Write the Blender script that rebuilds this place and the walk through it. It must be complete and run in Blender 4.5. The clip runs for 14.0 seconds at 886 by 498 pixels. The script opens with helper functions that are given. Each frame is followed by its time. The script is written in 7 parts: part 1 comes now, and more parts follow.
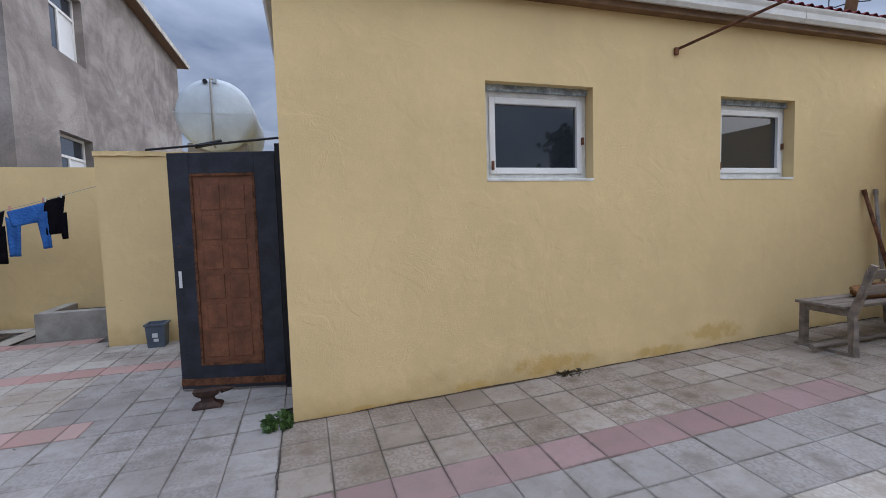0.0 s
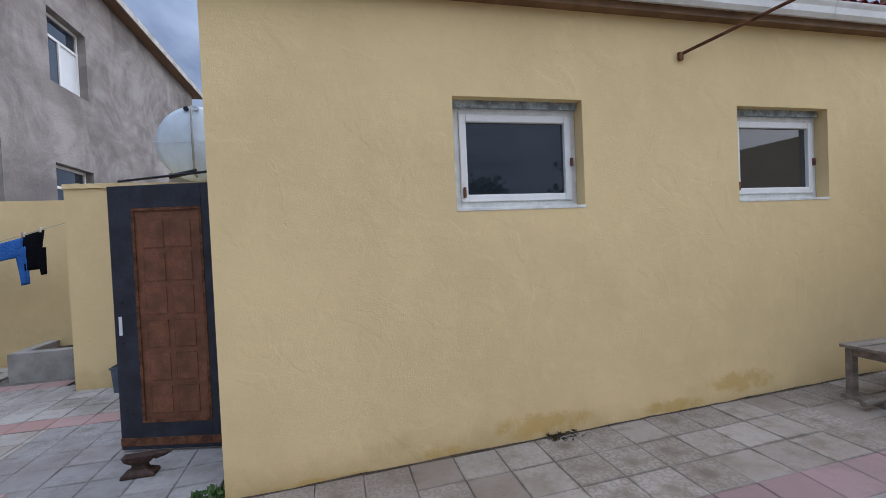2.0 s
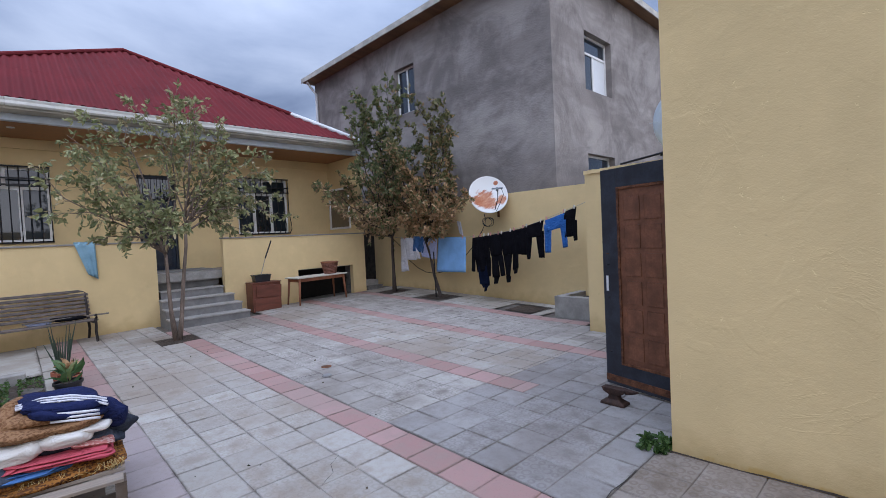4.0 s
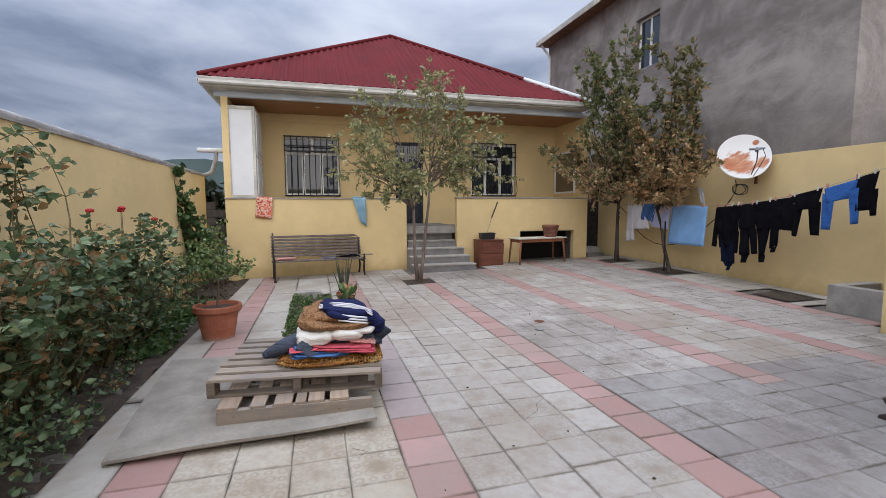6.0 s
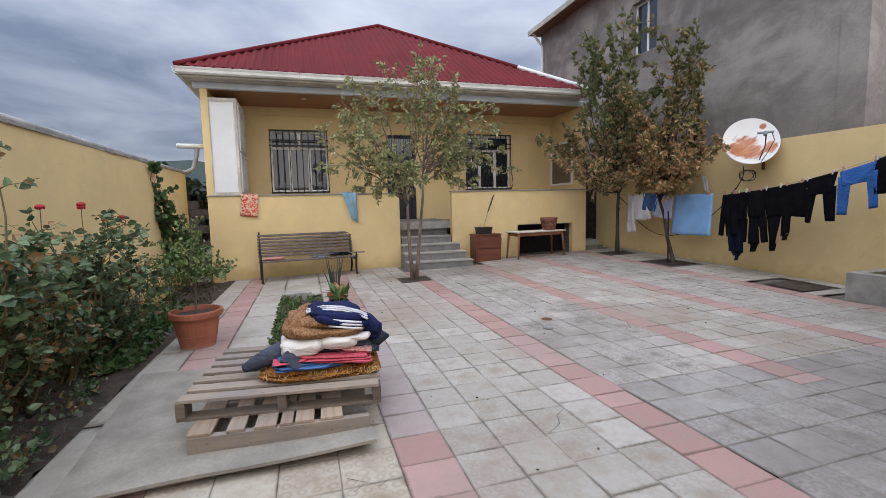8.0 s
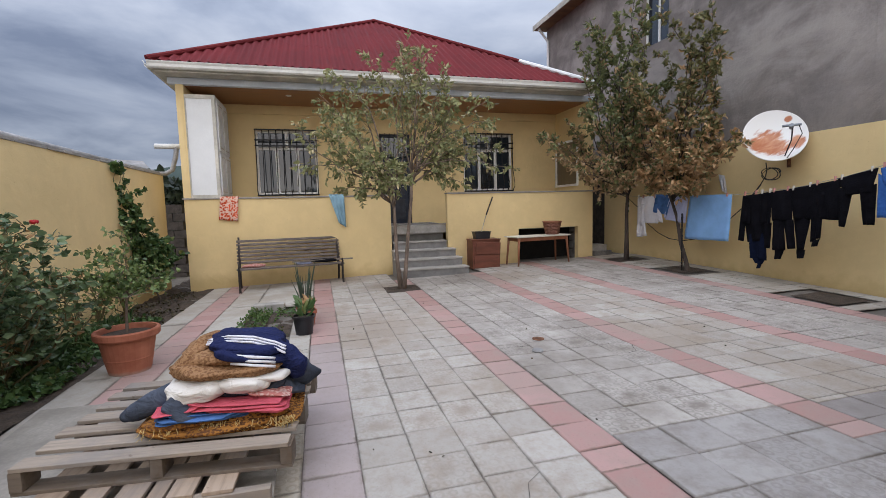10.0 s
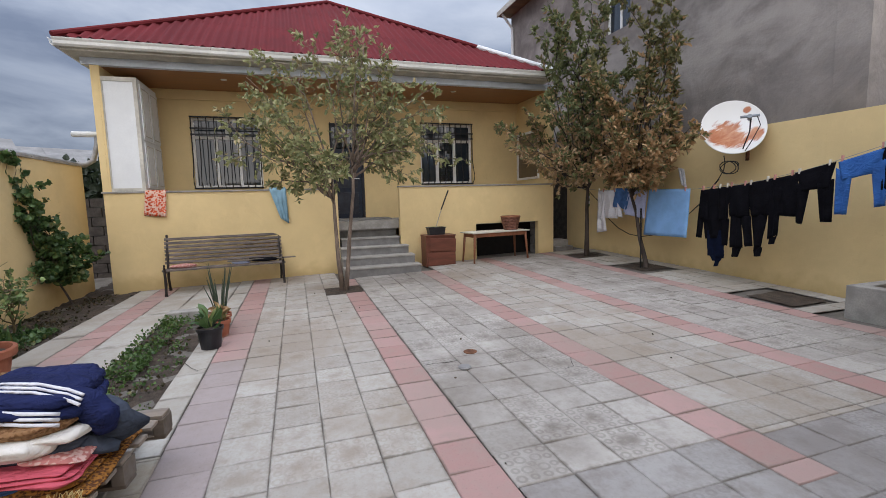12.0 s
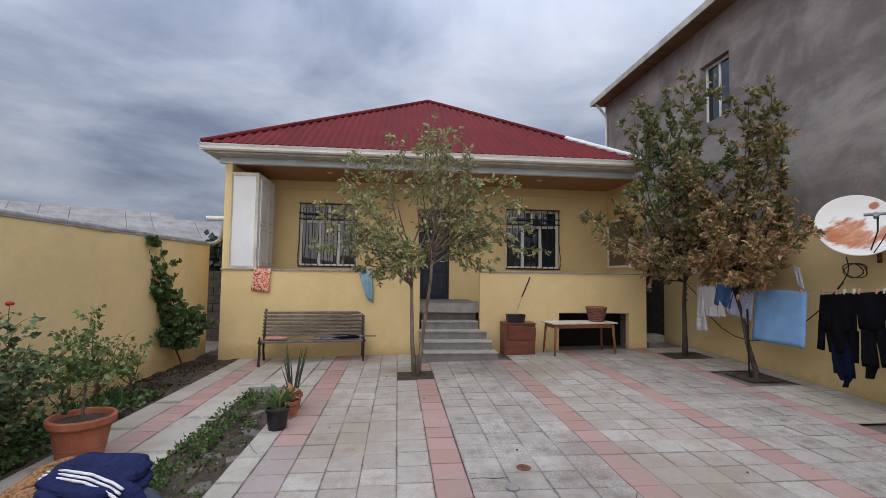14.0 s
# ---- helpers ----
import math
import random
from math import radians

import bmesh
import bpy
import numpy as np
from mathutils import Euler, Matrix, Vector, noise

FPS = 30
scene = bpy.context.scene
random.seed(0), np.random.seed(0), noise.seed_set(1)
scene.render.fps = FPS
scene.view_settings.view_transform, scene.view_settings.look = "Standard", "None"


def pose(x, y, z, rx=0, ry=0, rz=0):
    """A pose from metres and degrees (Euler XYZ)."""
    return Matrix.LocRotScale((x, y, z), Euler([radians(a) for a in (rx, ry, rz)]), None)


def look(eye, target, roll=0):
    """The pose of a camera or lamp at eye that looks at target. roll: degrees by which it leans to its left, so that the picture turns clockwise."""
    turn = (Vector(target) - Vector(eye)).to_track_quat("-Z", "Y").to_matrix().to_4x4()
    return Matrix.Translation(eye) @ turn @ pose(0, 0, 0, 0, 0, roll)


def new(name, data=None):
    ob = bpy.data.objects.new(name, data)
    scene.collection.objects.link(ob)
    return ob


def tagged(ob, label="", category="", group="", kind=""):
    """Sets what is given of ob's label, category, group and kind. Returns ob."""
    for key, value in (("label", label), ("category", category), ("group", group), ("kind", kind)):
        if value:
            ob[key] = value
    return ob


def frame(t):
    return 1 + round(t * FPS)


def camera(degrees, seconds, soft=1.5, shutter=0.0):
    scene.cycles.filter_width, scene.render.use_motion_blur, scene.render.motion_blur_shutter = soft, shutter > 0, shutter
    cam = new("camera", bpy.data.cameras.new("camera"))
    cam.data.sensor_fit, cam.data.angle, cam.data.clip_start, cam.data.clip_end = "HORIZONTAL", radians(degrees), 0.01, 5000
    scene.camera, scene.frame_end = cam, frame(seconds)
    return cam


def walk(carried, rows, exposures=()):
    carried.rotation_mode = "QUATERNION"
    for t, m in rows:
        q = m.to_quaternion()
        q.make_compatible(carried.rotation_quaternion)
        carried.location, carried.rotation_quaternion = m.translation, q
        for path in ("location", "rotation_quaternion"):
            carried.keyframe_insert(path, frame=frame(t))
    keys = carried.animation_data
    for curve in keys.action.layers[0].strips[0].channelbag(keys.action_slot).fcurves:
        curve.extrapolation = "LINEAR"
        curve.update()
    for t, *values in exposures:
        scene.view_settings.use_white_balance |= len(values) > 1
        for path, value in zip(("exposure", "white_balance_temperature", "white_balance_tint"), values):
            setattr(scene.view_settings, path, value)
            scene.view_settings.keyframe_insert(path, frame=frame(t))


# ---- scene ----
cam = camera(89.1, 14.0, soft=0.8)
PATH = [
    (0, (1.312, 1.247, 1.396), (1.892, 3.156, 1.258), -1.7),
    (0.5, (1.51, 1.254, 1.471), (2.104, 3.164, 1.462), -2.7),
    (1, (1.627, 1.258, 1.543), (2.211, 3.161, 1.737), -3.1),
    (1.5, (1.718, 1.42, 1.469), (2.227, 3.353, 1.485), -2.6),
    (2, (1.853, 1.611, 1.485), (2.331, 3.553, 1.442), -2.6),
    (2.5, (2.037, 1.705, 1.475), (2.405, 3.669, 1.411), -3.3),
    (2.8, (2.153, 1.734, 1.47), (2.217, 3.732, 1.413), -1.9),
    (3, (2.208, 1.723, 1.475), (2.029, 3.714, 1.41), -2.1),
    (3.3, (2.227, 1.674, 1.502), (1.615, 3.576, 1.428), -2.6),
    (3.5, (2.246, 1.622, 1.463), (1.341, 3.405, 1.417), -2.3),
    (4, (2.264, 1.487, 1.461), (0.815, 2.864, 1.4), -2.7),
    (4.2, (2.283, 1.473, 1.461), (0.672, 2.656, 1.395), -2.6),
    (6.3, (2.396, 1.422, 1.374), (0.476, 1.947, 1.176), -0.2),
    (6.5, (2.326, 1.411, 1.37), (0.409, 1.938, 1.152), -0.1),
    (7, (2.188, 1.395, 1.35), (0.279, 1.952, 1.138), -0.2),
    (7.5, (2.092, 1.396, 1.34), (0.192, 1.987, 1.13), -0.6),
    (7.7, (2.057, 1.414, 1.332), (0.157, 2.005, 1.129), -1.0),
    (9.8, (1.489, 1.971, 1.295), (-0.437, 2.478, 1.125), -1.4),
    (10, (1.461, 2.013, 1.301), (-0.461, 2.537, 1.122), -1.5),
    (10.5, (1.389, 2.207, 1.321), (-0.54, 2.705, 1.15), -0.9),
    (11, (1.349, 2.351, 1.316), (-0.589, 2.802, 1.115), -1.3),
    (11.5, (1.248, 2.494, 1.318), (-0.68, 2.977, 1.099), -1.5),
    (12, (1.119, 2.638, 1.342), (-0.772, 3.252, 1.123), -1.5),
    (12.5, (1.055, 2.797, 1.333), (-0.84, 3.403, 1.121), -2.0),
    (13, (1.058, 2.956, 1.424), (-0.905, 3.304, 1.269), -0.7),
    (13.5, (1.126, 2.996, 1.566), (-0.861, 3.204, 1.671), -0.2),
    (14, (1.209, 2.976, 1.579), (-0.778, 3.173, 1.686), 0.9),
]
walk(cam, [(t, look(eye, target, roll)) for t, eye, target, roll in PATH],
     exposures=[(0.0, 0.44, 6150, 13), (0.5, 0.42, 6100, 13), (1.0, 0.10, 6050, 13), (1.6, 0.34, 6000, 13), (2.5, 0.46, 5800, 13), (3.5, 0.46, 5700, 15), (4.2, 0.42, 5800, 15), (6.3, 0.68, 6650, 13), (10.5, 0.60, 6650, 13), (12.5, 0.59, 6650, 12), (14.0, 0.42, 6750, 13)])

# ---- world and light ----
world = bpy.data.worlds.new("overcast_sky")
scene.world = world
world.use_nodes = True
wt = world.node_tree
wt.nodes.clear()
SUN_EL, SUN_AZ = 38.0, 92.0


def wnode(kind, **kw):
    n = wt.nodes.new(kind)
    for k, v in kw.items():
        n.inputs[k].default_value = v
    return n


sky = wt.nodes.new("ShaderNodeTexSky")
sky.sky_type = "NISHITA"
sky.sun_disc = False
sky.sun_elevation, sky.sun_rotation = radians(SUN_EL), radians(SUN_AZ)
sky_bg = wnode("ShaderNodeBackground", Strength=0.08)
wt.links.new(sky.outputs[0], sky_bg.inputs[0])
co = wt.nodes.new("ShaderNodeTexCoord")
sep = wt.nodes.new("ShaderNodeSeparateXYZ")
wt.links.new(co.outputs["Generated"], sep.inputs[0])


def wmath(op, a, b=None):
    n = wt.nodes.new("ShaderNodeMath")
    n.operation = op
    for i, v in enumerate((a, b)):
        if v is None:
            continue
        if isinstance(v, (int, float)):
            n.inputs[i].default_value = v
        else:
            wt.links.new(v, n.inputs[i])
    return n.outputs[0]


up = wmath("MAXIMUM", sep.outputs[2], 0.0)
den = wmath("ADD", up, 0.16)
comb = wt.nodes.new("ShaderNodeCombineXYZ")
wt.links.new(wmath("DIVIDE", sep.outputs[0], den), comb.inputs[0])
wt.links.new(wmath("DIVIDE", sep.outputs[1], den), comb.inputs[1])
cloud = wnode("ShaderNodeTexNoise", Scale=1.25, Detail=8.0, Roughness=0.55, Distortion=0.35)
wt.links.new(comb.outputs[0], cloud.inputs["Vector"])
big = wnode("ShaderNodeTexNoise", Scale=0.3, Detail=3.0, Roughness=0.5)
wt.links.new(comb.outputs[0], big.inputs["Vector"])
both = wmath("ADD", wmath("MULTIPLY", cloud.outputs[0], 0.6), wmath("MULTIPLY", big.outputs[0], 0.4))
ramp = wt.nodes.new("ShaderNodeValToRGB")
ramp.color_ramp.elements[0].position, ramp.color_ramp.elements[0].color = 0.39, (0.13, 0.165, 0.24, 1)
ramp.color_ramp.elements[1].position, ramp.color_ramp.elements[1].color = 0.66, (0.405, 0.45, 0.525, 1)
mid = ramp.color_ramp.elements.new(0.5)
mid.color = (0.235, 0.28, 0.365, 1)
wt.links.new(both, ramp.inputs[0])
cl_bg = wnode("ShaderNodeBackground")
wt.links.new(ramp.outputs[0], cl_bg.inputs[0])
# an overcast sky is about three times as bright overhead as at the horizon
wt.links.new(wmath("ADD", wmath("MULTIPLY", wmath("POWER", up, 2.0), 3.8), 0.76), cl_bg.inputs[1])
wmix = wt.nodes.new("ShaderNodeMixShader")
wmix.inputs[0].default_value = 0.94
wt.links.new(sky_bg.outputs[0], wmix.inputs[1])
wt.links.new(cl_bg.outputs[0], wmix.inputs[2])
wout = wt.nodes.new("ShaderNodeOutputWorld")
wt.links.new(wmix.outputs[0], wout.inputs[0])

sun = new("sun", bpy.data.lights.new("sun", "SUN"))
sun.data.energy, sun.data.angle, sun.data.color = 1.85, radians(110), (1.0, 0.95, 0.88)
_a, _e = radians(SUN_AZ), radians(SUN_EL)
sun.matrix_world = look((0, 0, 0), (-math.sin(_a) * math.cos(_e), -math.cos(_a) * math.cos(_e), -math.sin(_e)))


# ---- materials ----
class Mat:
    """A small helper round one node material."""

    def __init__(self, name, rough=0.8, metal=0.0, spec=0.4):
        self.m = bpy.data.materials.new(name)
        self.m.use_nodes = True
        self.t = self.m.node_tree
        self.b = self.t.nodes["Principled BSDF"]
        self.b.inputs["Roughness"].default_value = rough
        self.b.inputs["Metallic"].default_value = metal
        self.b.inputs["Specular IOR Level"].default_value = spec
        self.geo = self.t.nodes.new("ShaderNodeNewGeometry")
        self.tc = self.t.nodes.new("ShaderNodeTexCoord")
        self.pos = self.geo.outputs["Position"]

    def put(self, socket, v):
        if isinstance(v, (int, float)):
            socket.default_value = v
        elif isinstance(v, tuple):
            socket.default_value = (*v, 1) if len(v) == 3 and socket.type == "RGBA" else v
        else:
            self.t.links.new(v, socket)

    def math(self, op, a, b=0.0, c=None):
        n = self.t.nodes.new("ShaderNodeMath")
        n.operation = op
        self.put(n.inputs[0], a)
        self.put(n.inputs[1], b)
        if c is not None:
            self.put(n.inputs[2], c)
        return n.outputs[0]

    def noise(self, scale, detail=4.0, rough=0.55, vec=None, stretch=None, dist=0.0):
        n = self.t.nodes.new("ShaderNodeTexNoise")
        n.inputs["Scale"].default_value = scale
        n.inputs["Detail"].default_value = detail
        n.inputs["Roughness"].default_value = rough
        n.inputs["Distortion"].default_value = dist
        v = vec or self.pos
        if stretch:
            mp = self.t.nodes.new("ShaderNodeMapping")
            mp.inputs["Scale"].default_value = stretch
            self.t.links.new(v, mp.inputs[0])
            v = mp.outputs[0]
        self.t.links.new(v, n.inputs["Vector"])
        return n.outputs[0]

    def step(self, v, lo, hi):
        n = self.t.nodes.new("ShaderNodeMapRange")
        n.interpolation_type = "SMOOTHSTEP"
        self.put(n.inputs[0], v)
        n.inputs[1].default_value, n.inputs[2].default_value = lo, hi
        return n.outputs[0]

    def mix(self, f, a, b, kind="MIX"):
        n = self.t.nodes.new("ShaderNodeMix")
        n.data_type, n.blend_type = "RGBA", kind
        self.put(n.inputs[0], f)
        self.put(n.inputs[6], a)
        self.put(n.inputs[7], b)
        return n.outputs[2]

    def color(self, v):
        self.put(self.b.inputs["Base Color"], v)
        return self

    def rough(self, v):
        self.put(self.b.inputs["Roughness"], v)
        return self

    def bump(self, h, strength=0.3, dist=0.01):
        n = self.t.nodes.new("ShaderNodeBump")
        n.inputs["Strength"].default_value = strength
        n.inputs["Distance"].default_value = dist
        self.put(n.inputs["Height"], h)
        self.t.links.new(n.outputs[0], self.b.inputs["Normal"])
        return self

    def island(self):
        return self.geo.outputs["Random Per Island"]

    def each(self):
        n = self.t.nodes.new("ShaderNodeObjectInfo")
        return n.outputs["Random"]

    def xyz(self, v=None):
        n = self.t.nodes.new("ShaderNodeSeparateXYZ")
        self.t.links.new(v or self.pos, n.inputs[0])
        return n.outputs


def scaled(c, k):
    return tuple(min(1.0, x * k) for x in c)


def simple(name, c, rough=0.7, metal=0.0, scale=8.0, var=0.25, bump=0.15, fine=60.0, spec=0.4, stretch=None, dist=0.004):
    """A surface with broad and fine variation and a light relief."""
    m = Mat(name, rough, metal, spec)
    a = m.noise(scale, 5.0, 0.6, vec=m.tc.outputs["Object"], stretch=stretch)
    f = m.noise(fine, 3.0, 0.6, vec=m.tc.outputs["Object"], stretch=stretch)
    col = m.mix(m.step(a, 0.3, 0.7), scaled(c, 1 - var), scaled(c, 1 + var))
    col = m.mix(m.math("MULTIPLY", m.step(f, 0.35, 0.65), 0.35), col, scaled(c, 1 - var * 1.3))
    m.color(col)
    m.rough(m.math("ADD", m.math("MULTIPLY", a, 0.2), rough - 0.1))
    m.bump(m.math("ADD", a, m.math("MULTIPLY", f, 0.5)), bump, dist)
    return m.m


YEL = (0.72, 0.555, 0.29)


def plaster(name, base, stains=()):
    m = Mat(name, 0.88, 0.0, 0.25)
    big = m.noise(0.9, 4.0, 0.6)
    midn = m.noise(6.0, 5.0, 0.6)
    fine = m.noise(90.0, 3.0, 0.7)
    col = m.mix(m.step(big, 0.3, 0.7), scaled(base, 0.93), scaled(base, 1.05))
    col = m.mix(m.math("MULTIPLY", m.step(midn, 0.45, 0.75), 0.3), col, scaled(base, 1.12))
    x, y, z = m.xyz()[0:3]
    # splash dirt above the ground
    low = m.math("SUBTRACT", 1.0, m.step(m.math("ADD", z, m.math("MULTIPLY", m.noise(5.0), -0.35)), -0.2, 0.12))
    col = m.mix(m.math("MULTIPLY", low, 0.45), col, (0.36, 0.24, 0.09))
    specks = m.step(m.noise(38.0, 2.0, 0.5), 0.74, 0.78)
    col = m.mix(m.math("MULTIPLY", specks, 0.35), col, (0.3, 0.22, 0.12))
    for sx, sz, rx, rz, ax in stains:
        q = m.math("ADD", m.math("POWER", m.math("DIVIDE", m.math("SUBTRACT", x if ax == "x" else y, sx), rx), 2.0),
                   m.math("POWER", m.math("DIVIDE", m.math("SUBTRACT", z, sz), rz), 2.0))
        q = m.math("ADD", q, m.math("MULTIPLY", m.math("SUBTRACT", m.noise(9.0, 7.0, 0.7), 0.5), 4.5))
        col = m.mix(m.math("MULTIPLY", m.math("SUBTRACT", 1.0, m.step(q, 0.0, 1.3)), 0.55), col, (0.50, 0.30, 0.06))
    m.color(col)
    patches = m.noise(2.4, 3.0, 0.5, dist=1.2)
    chips = m.step(m.noise(11.0, 5.0, 0.75, dist=0.6), 0.66, 0.70)
    ridge = m.math("SUBTRACT", 1.0, m.step(m.math("ABSOLUTE", m.math("SUBTRACT", m.noise(1.6, 6.0, 0.62, dist=0.8), 0.5)), 0.0, 0.012))
    ridge = m.math("MULTIPLY", ridge, m.step(m.noise(1.1, 2.0), 0.52, 0.6))
    relief = m.math("ADD", m.math("ADD", m.math("MULTIPLY", m.step(patches, 0.48, 0.6), 0.25), midn), m.math("MULTIPLY", fine, 0.3))
    m.bump(m.math("ADD", relief, m.math("ADD", m.math("MULTIPLY", chips, -0.5), m.math("MULTIPLY", ridge, 0.12))), 0.45, 0.010)
    return m.m


yellow = plaster("yellow_painted_plaster", YEL)
yellow_annex = plaster("yellow_painted_plaster_stained", YEL,
                       [(3.22, 0.17, 0.36, 0.09, "x"), (2.52, 0.06, 0.20, 0.06, "x"), (4.95, 0.27, 0.34, 0.09, "x"), (4.3, 0.15, 0.3, 0.05, "x"), (1.8, 0.02, 0.5, 0.03, "x")])

_g = Mat("grey_cement_render", 0.93, 0, 0.2)
_n1 = _g.noise(0.7, 7.0, 0.66, dist=1.1)
_n2 = _g.noise(1.9, 7.0, 0.66, dist=0.5)
_z = _g.xyz()[2]
_band = _g.step(_g.noise(0.8, 4.0, 0.6, stretch=(0.35, 0.35, 1.6)), 0.45, 0.62)
_c = _g.mix(_g.step(_n1, 0.36, 0.64), (0.20, 0.18, 0.17), (0.36, 0.33, 0.308))
_c = _g.mix(_g.math("MULTIPLY", _g.step(_n2, 0.42, 0.68), 0.38), _c, (0.42, 0.385, 0.355))
_c = _g.mix(_g.math("MULTIPLY", _band, 0.5), _c, (0.16, 0.14, 0.13))
_foot = _g.math("SUBTRACT", 1.0, _g.step(_g.math("ADD", _z, _g.math("MULTIPLY", _g.noise(0.9, 5.0, 0.65), -2.2)), 1.4, 2.4))
_c = _g.mix(_g.math("MULTIPLY", _foot, 0.55), _c, (0.17, 0.155, 0.15))
_g.color(_c).bump(_g.math("ADD", _n2, _g.math("MULTIPLY", _g.noise(25.0), 0.4)), 0.7, 0.03)
grey_render = _g.m


def tile_mat(name, lo, hi, stain, motif=0.5, worn=0.35):
    """A pressed cement tile: its own tone, a scroll relief that holds dirt, and grime along its edges."""
    m = Mat(name, 0.85, 0, 0.25)
    tu, tv = m.xyz(m.tc.outputs["UV"])[0:2]
    u, v = m.math("SUBTRACT", tu, 0.5), m.math("SUBTRACT", tv, 0.5)
    au, av = m.math("ABSOLUTE", u), m.math("ABSOLUTE", v)
    r = m.math("FRACT", m.math("ADD", m.math("MULTIPLY", m.each(), 7.31), m.island()))
    col = m.mix(r, lo, hi)
    big = m.noise(0.7, 4.0, 0.6)
    col = m.mix(m.math("MULTIPLY", m.step(big, 0.45, 0.62), 0.5), col, stain)
    dirt = m.noise(4.5, 6.0, 0.7)
    col = m.mix(m.math("MULTIPLY", m.step(dirt, 0.46, 0.66), worn), col, stain)
    fine = m.noise(17.0, 5.0, 0.7)
    col = m.mix(m.math("MULTIPLY", m.step(fine, 0.42, 0.66), 0.25), col, scaled(stain, 1.1))

    def ring(cu, cv, rr, w=0.034):
        a, b = m.math("SUBTRACT", au, cu), m.math("SUBTRACT", av, cv)
        d = m.math("SQRT", m.math("ADD", m.math("MULTIPLY", a, a), m.math("MULTIPLY", b, b)))
        return m.math("SUBTRACT", 1.0, m.step(m.math("ABSOLUTE", m.math("SUBTRACT", d, rr)), w * 0.35, w))
    rad = m.math("SQRT", m.math("ADD", m.math("MULTIPLY", u, u), m.math("MULTIPLY", v, v)))
    line = m.math("MAXIMUM", ring(0.15, 0.15, 0.09), m.math("MAXIMUM", ring(0.36, 0.36, 0.075), m.math("MAXIMUM", ring(0.36, 0.12, 0.06), ring(0.12, 0.36, 0.06))))
    line = m.math("MAXIMUM", line, ring(0.0, 0.0, 0.05))
    show = m.math("MULTIPLY", m.step(m.math("FRACT", m.math("MULTIPLY", r, 13.7)), 0.15, 0.7), motif)
    middle = m.math("SUBTRACT", 1.0, m.step(m.math("ADD", rad, m.math("MULTIPLY", m.math("SUBTRACT", fine, 0.5), 0.5)), 0.10, 0.32))
    grime = m.math("MULTIPLY", m.math("MAXIMUM", m.math("MULTIPLY", line, 0.55), m.math("MULTIPLY", middle, m.step(dirt, 0.36, 0.6))), show)
    col = m.mix(m.math("MULTIPLY", grime, 0.6), col, scaled(stain, 0.8))
    edge = m.step(m.math("ADD", m.math("MAXIMUM", au, av), m.math("MULTIPLY", m.math("SUBTRACT", fine, 0.5), 0.12)), 0.43, 0.5)
    col = m.mix(m.math("MULTIPLY", m.math("MULTIPLY", edge, m.step(m.noise(2.0, 4.0), 0.36, 0.60)), 0.65), col, (0.105, 0.088, 0.07))
    sp = m.step(m.noise(95.0, 3.0, 0.7), 0.58, 0.70)
    col = m.mix(m.math("MULTIPLY", sp, 0.35), col, scaled(lo, 0.5))
    m.color(col)
    h = m.math("ADD", m.math("MULTIPLY", line, m.math("MULTIPLY", show, 0.9)), m.math("ADD", m.math("MULTIPLY", dirt, 0.6), m.math("MULTIPLY", m.noise(70.0), 0.35)))
    m.bump(h, 0.4, 0.005)
    return m.m


tile_grey = tile_mat("pale_cement_tile", (0.335, 0.312, 0.28), (0.425, 0.402, 0.366), (0.24, 0.185, 0.135), 0.55)
tile_cream = tile_mat("yellowed_cement_tile", (0.385, 0.345, 0.285), (0.46, 0.42, 0.355), (0.27, 0.21, 0.14), 0.9)
tile_dark = tile_mat("worn_grey_cement_tile", (0.345, 0.320, 0.290), (0.43, 0.402, 0.366), (0.17, 0.145, 0.122), 1.0)
# Dimmer paving by annex and gate is put into this darker grey.
tile_dim = tile_mat("dimmed_grey_cement_tile", (0.265, 0.25, 0.238), (0.345, 0.328, 0.31), (0.165, 0.14, 0.125), 0.8, 0.45)
tile_pink = tile_mat("faded_red_cement_tile", (0.33, 0.192, 0.172), (0.41, 0.262, 0.24), (0.28, 0.225, 0.195), 0.0)
tile_faded = tile_mat("washed_out_red_cement_tile", (0.315, 0.265, 0.255), (0.385, 0.33, 0.318), (0.25, 0.205, 0.18), 0.0)
# Mauve strip by the annex, its dimmer look put into the colour.
tile_mauve = tile_mat("dimmed_mauve_cement_tile", (0.25, 0.163, 0.157), (0.31, 0.212, 0.206), (0.20, 0.15, 0.135), 0.0, 0.5)
# Brown stains, plus the dimming along the annex put into the colour.
tile_warm = tile_mat("dimmed_brown_stained_cement_tile", (0.26, 0.225, 0.19), (0.35, 0.31, 0.27), (0.16, 0.12, 0.085), 1.0, 0.55)
slab_mat = tile_mat("pale_concrete_slab", (0.345, 0.322, 0.285), (0.43, 0.41, 0.37), (0.25, 0.21, 0.16), 0.0)
grout = simple("dirt_and_mortar", (0.145, 0.13, 0.112), 0.95, scale=3, var=0.35, bump=0.6, fine=45)
soil = simple("damp_brown_soil", (0.062, 0.046, 0.034), 0.97, scale=9, var=0.4, bump=0.9, fine=60, dist=0.02)
field = simple("dry_ground", (0.17, 0.14, 0.10), 0.97, scale=0.4, var=0.3, bump=0.5, fine=6)
concrete = simple("grey_concrete", (0.31, 0.295, 0.27), 0.9, scale=5, var=0.22, bump=0.4, fine=60)
step_grey = simple("grey_stone_step", (0.215, 0.21, 0.205), 0.75, scale=6, var=0.18, bump=0.2, fine=90)
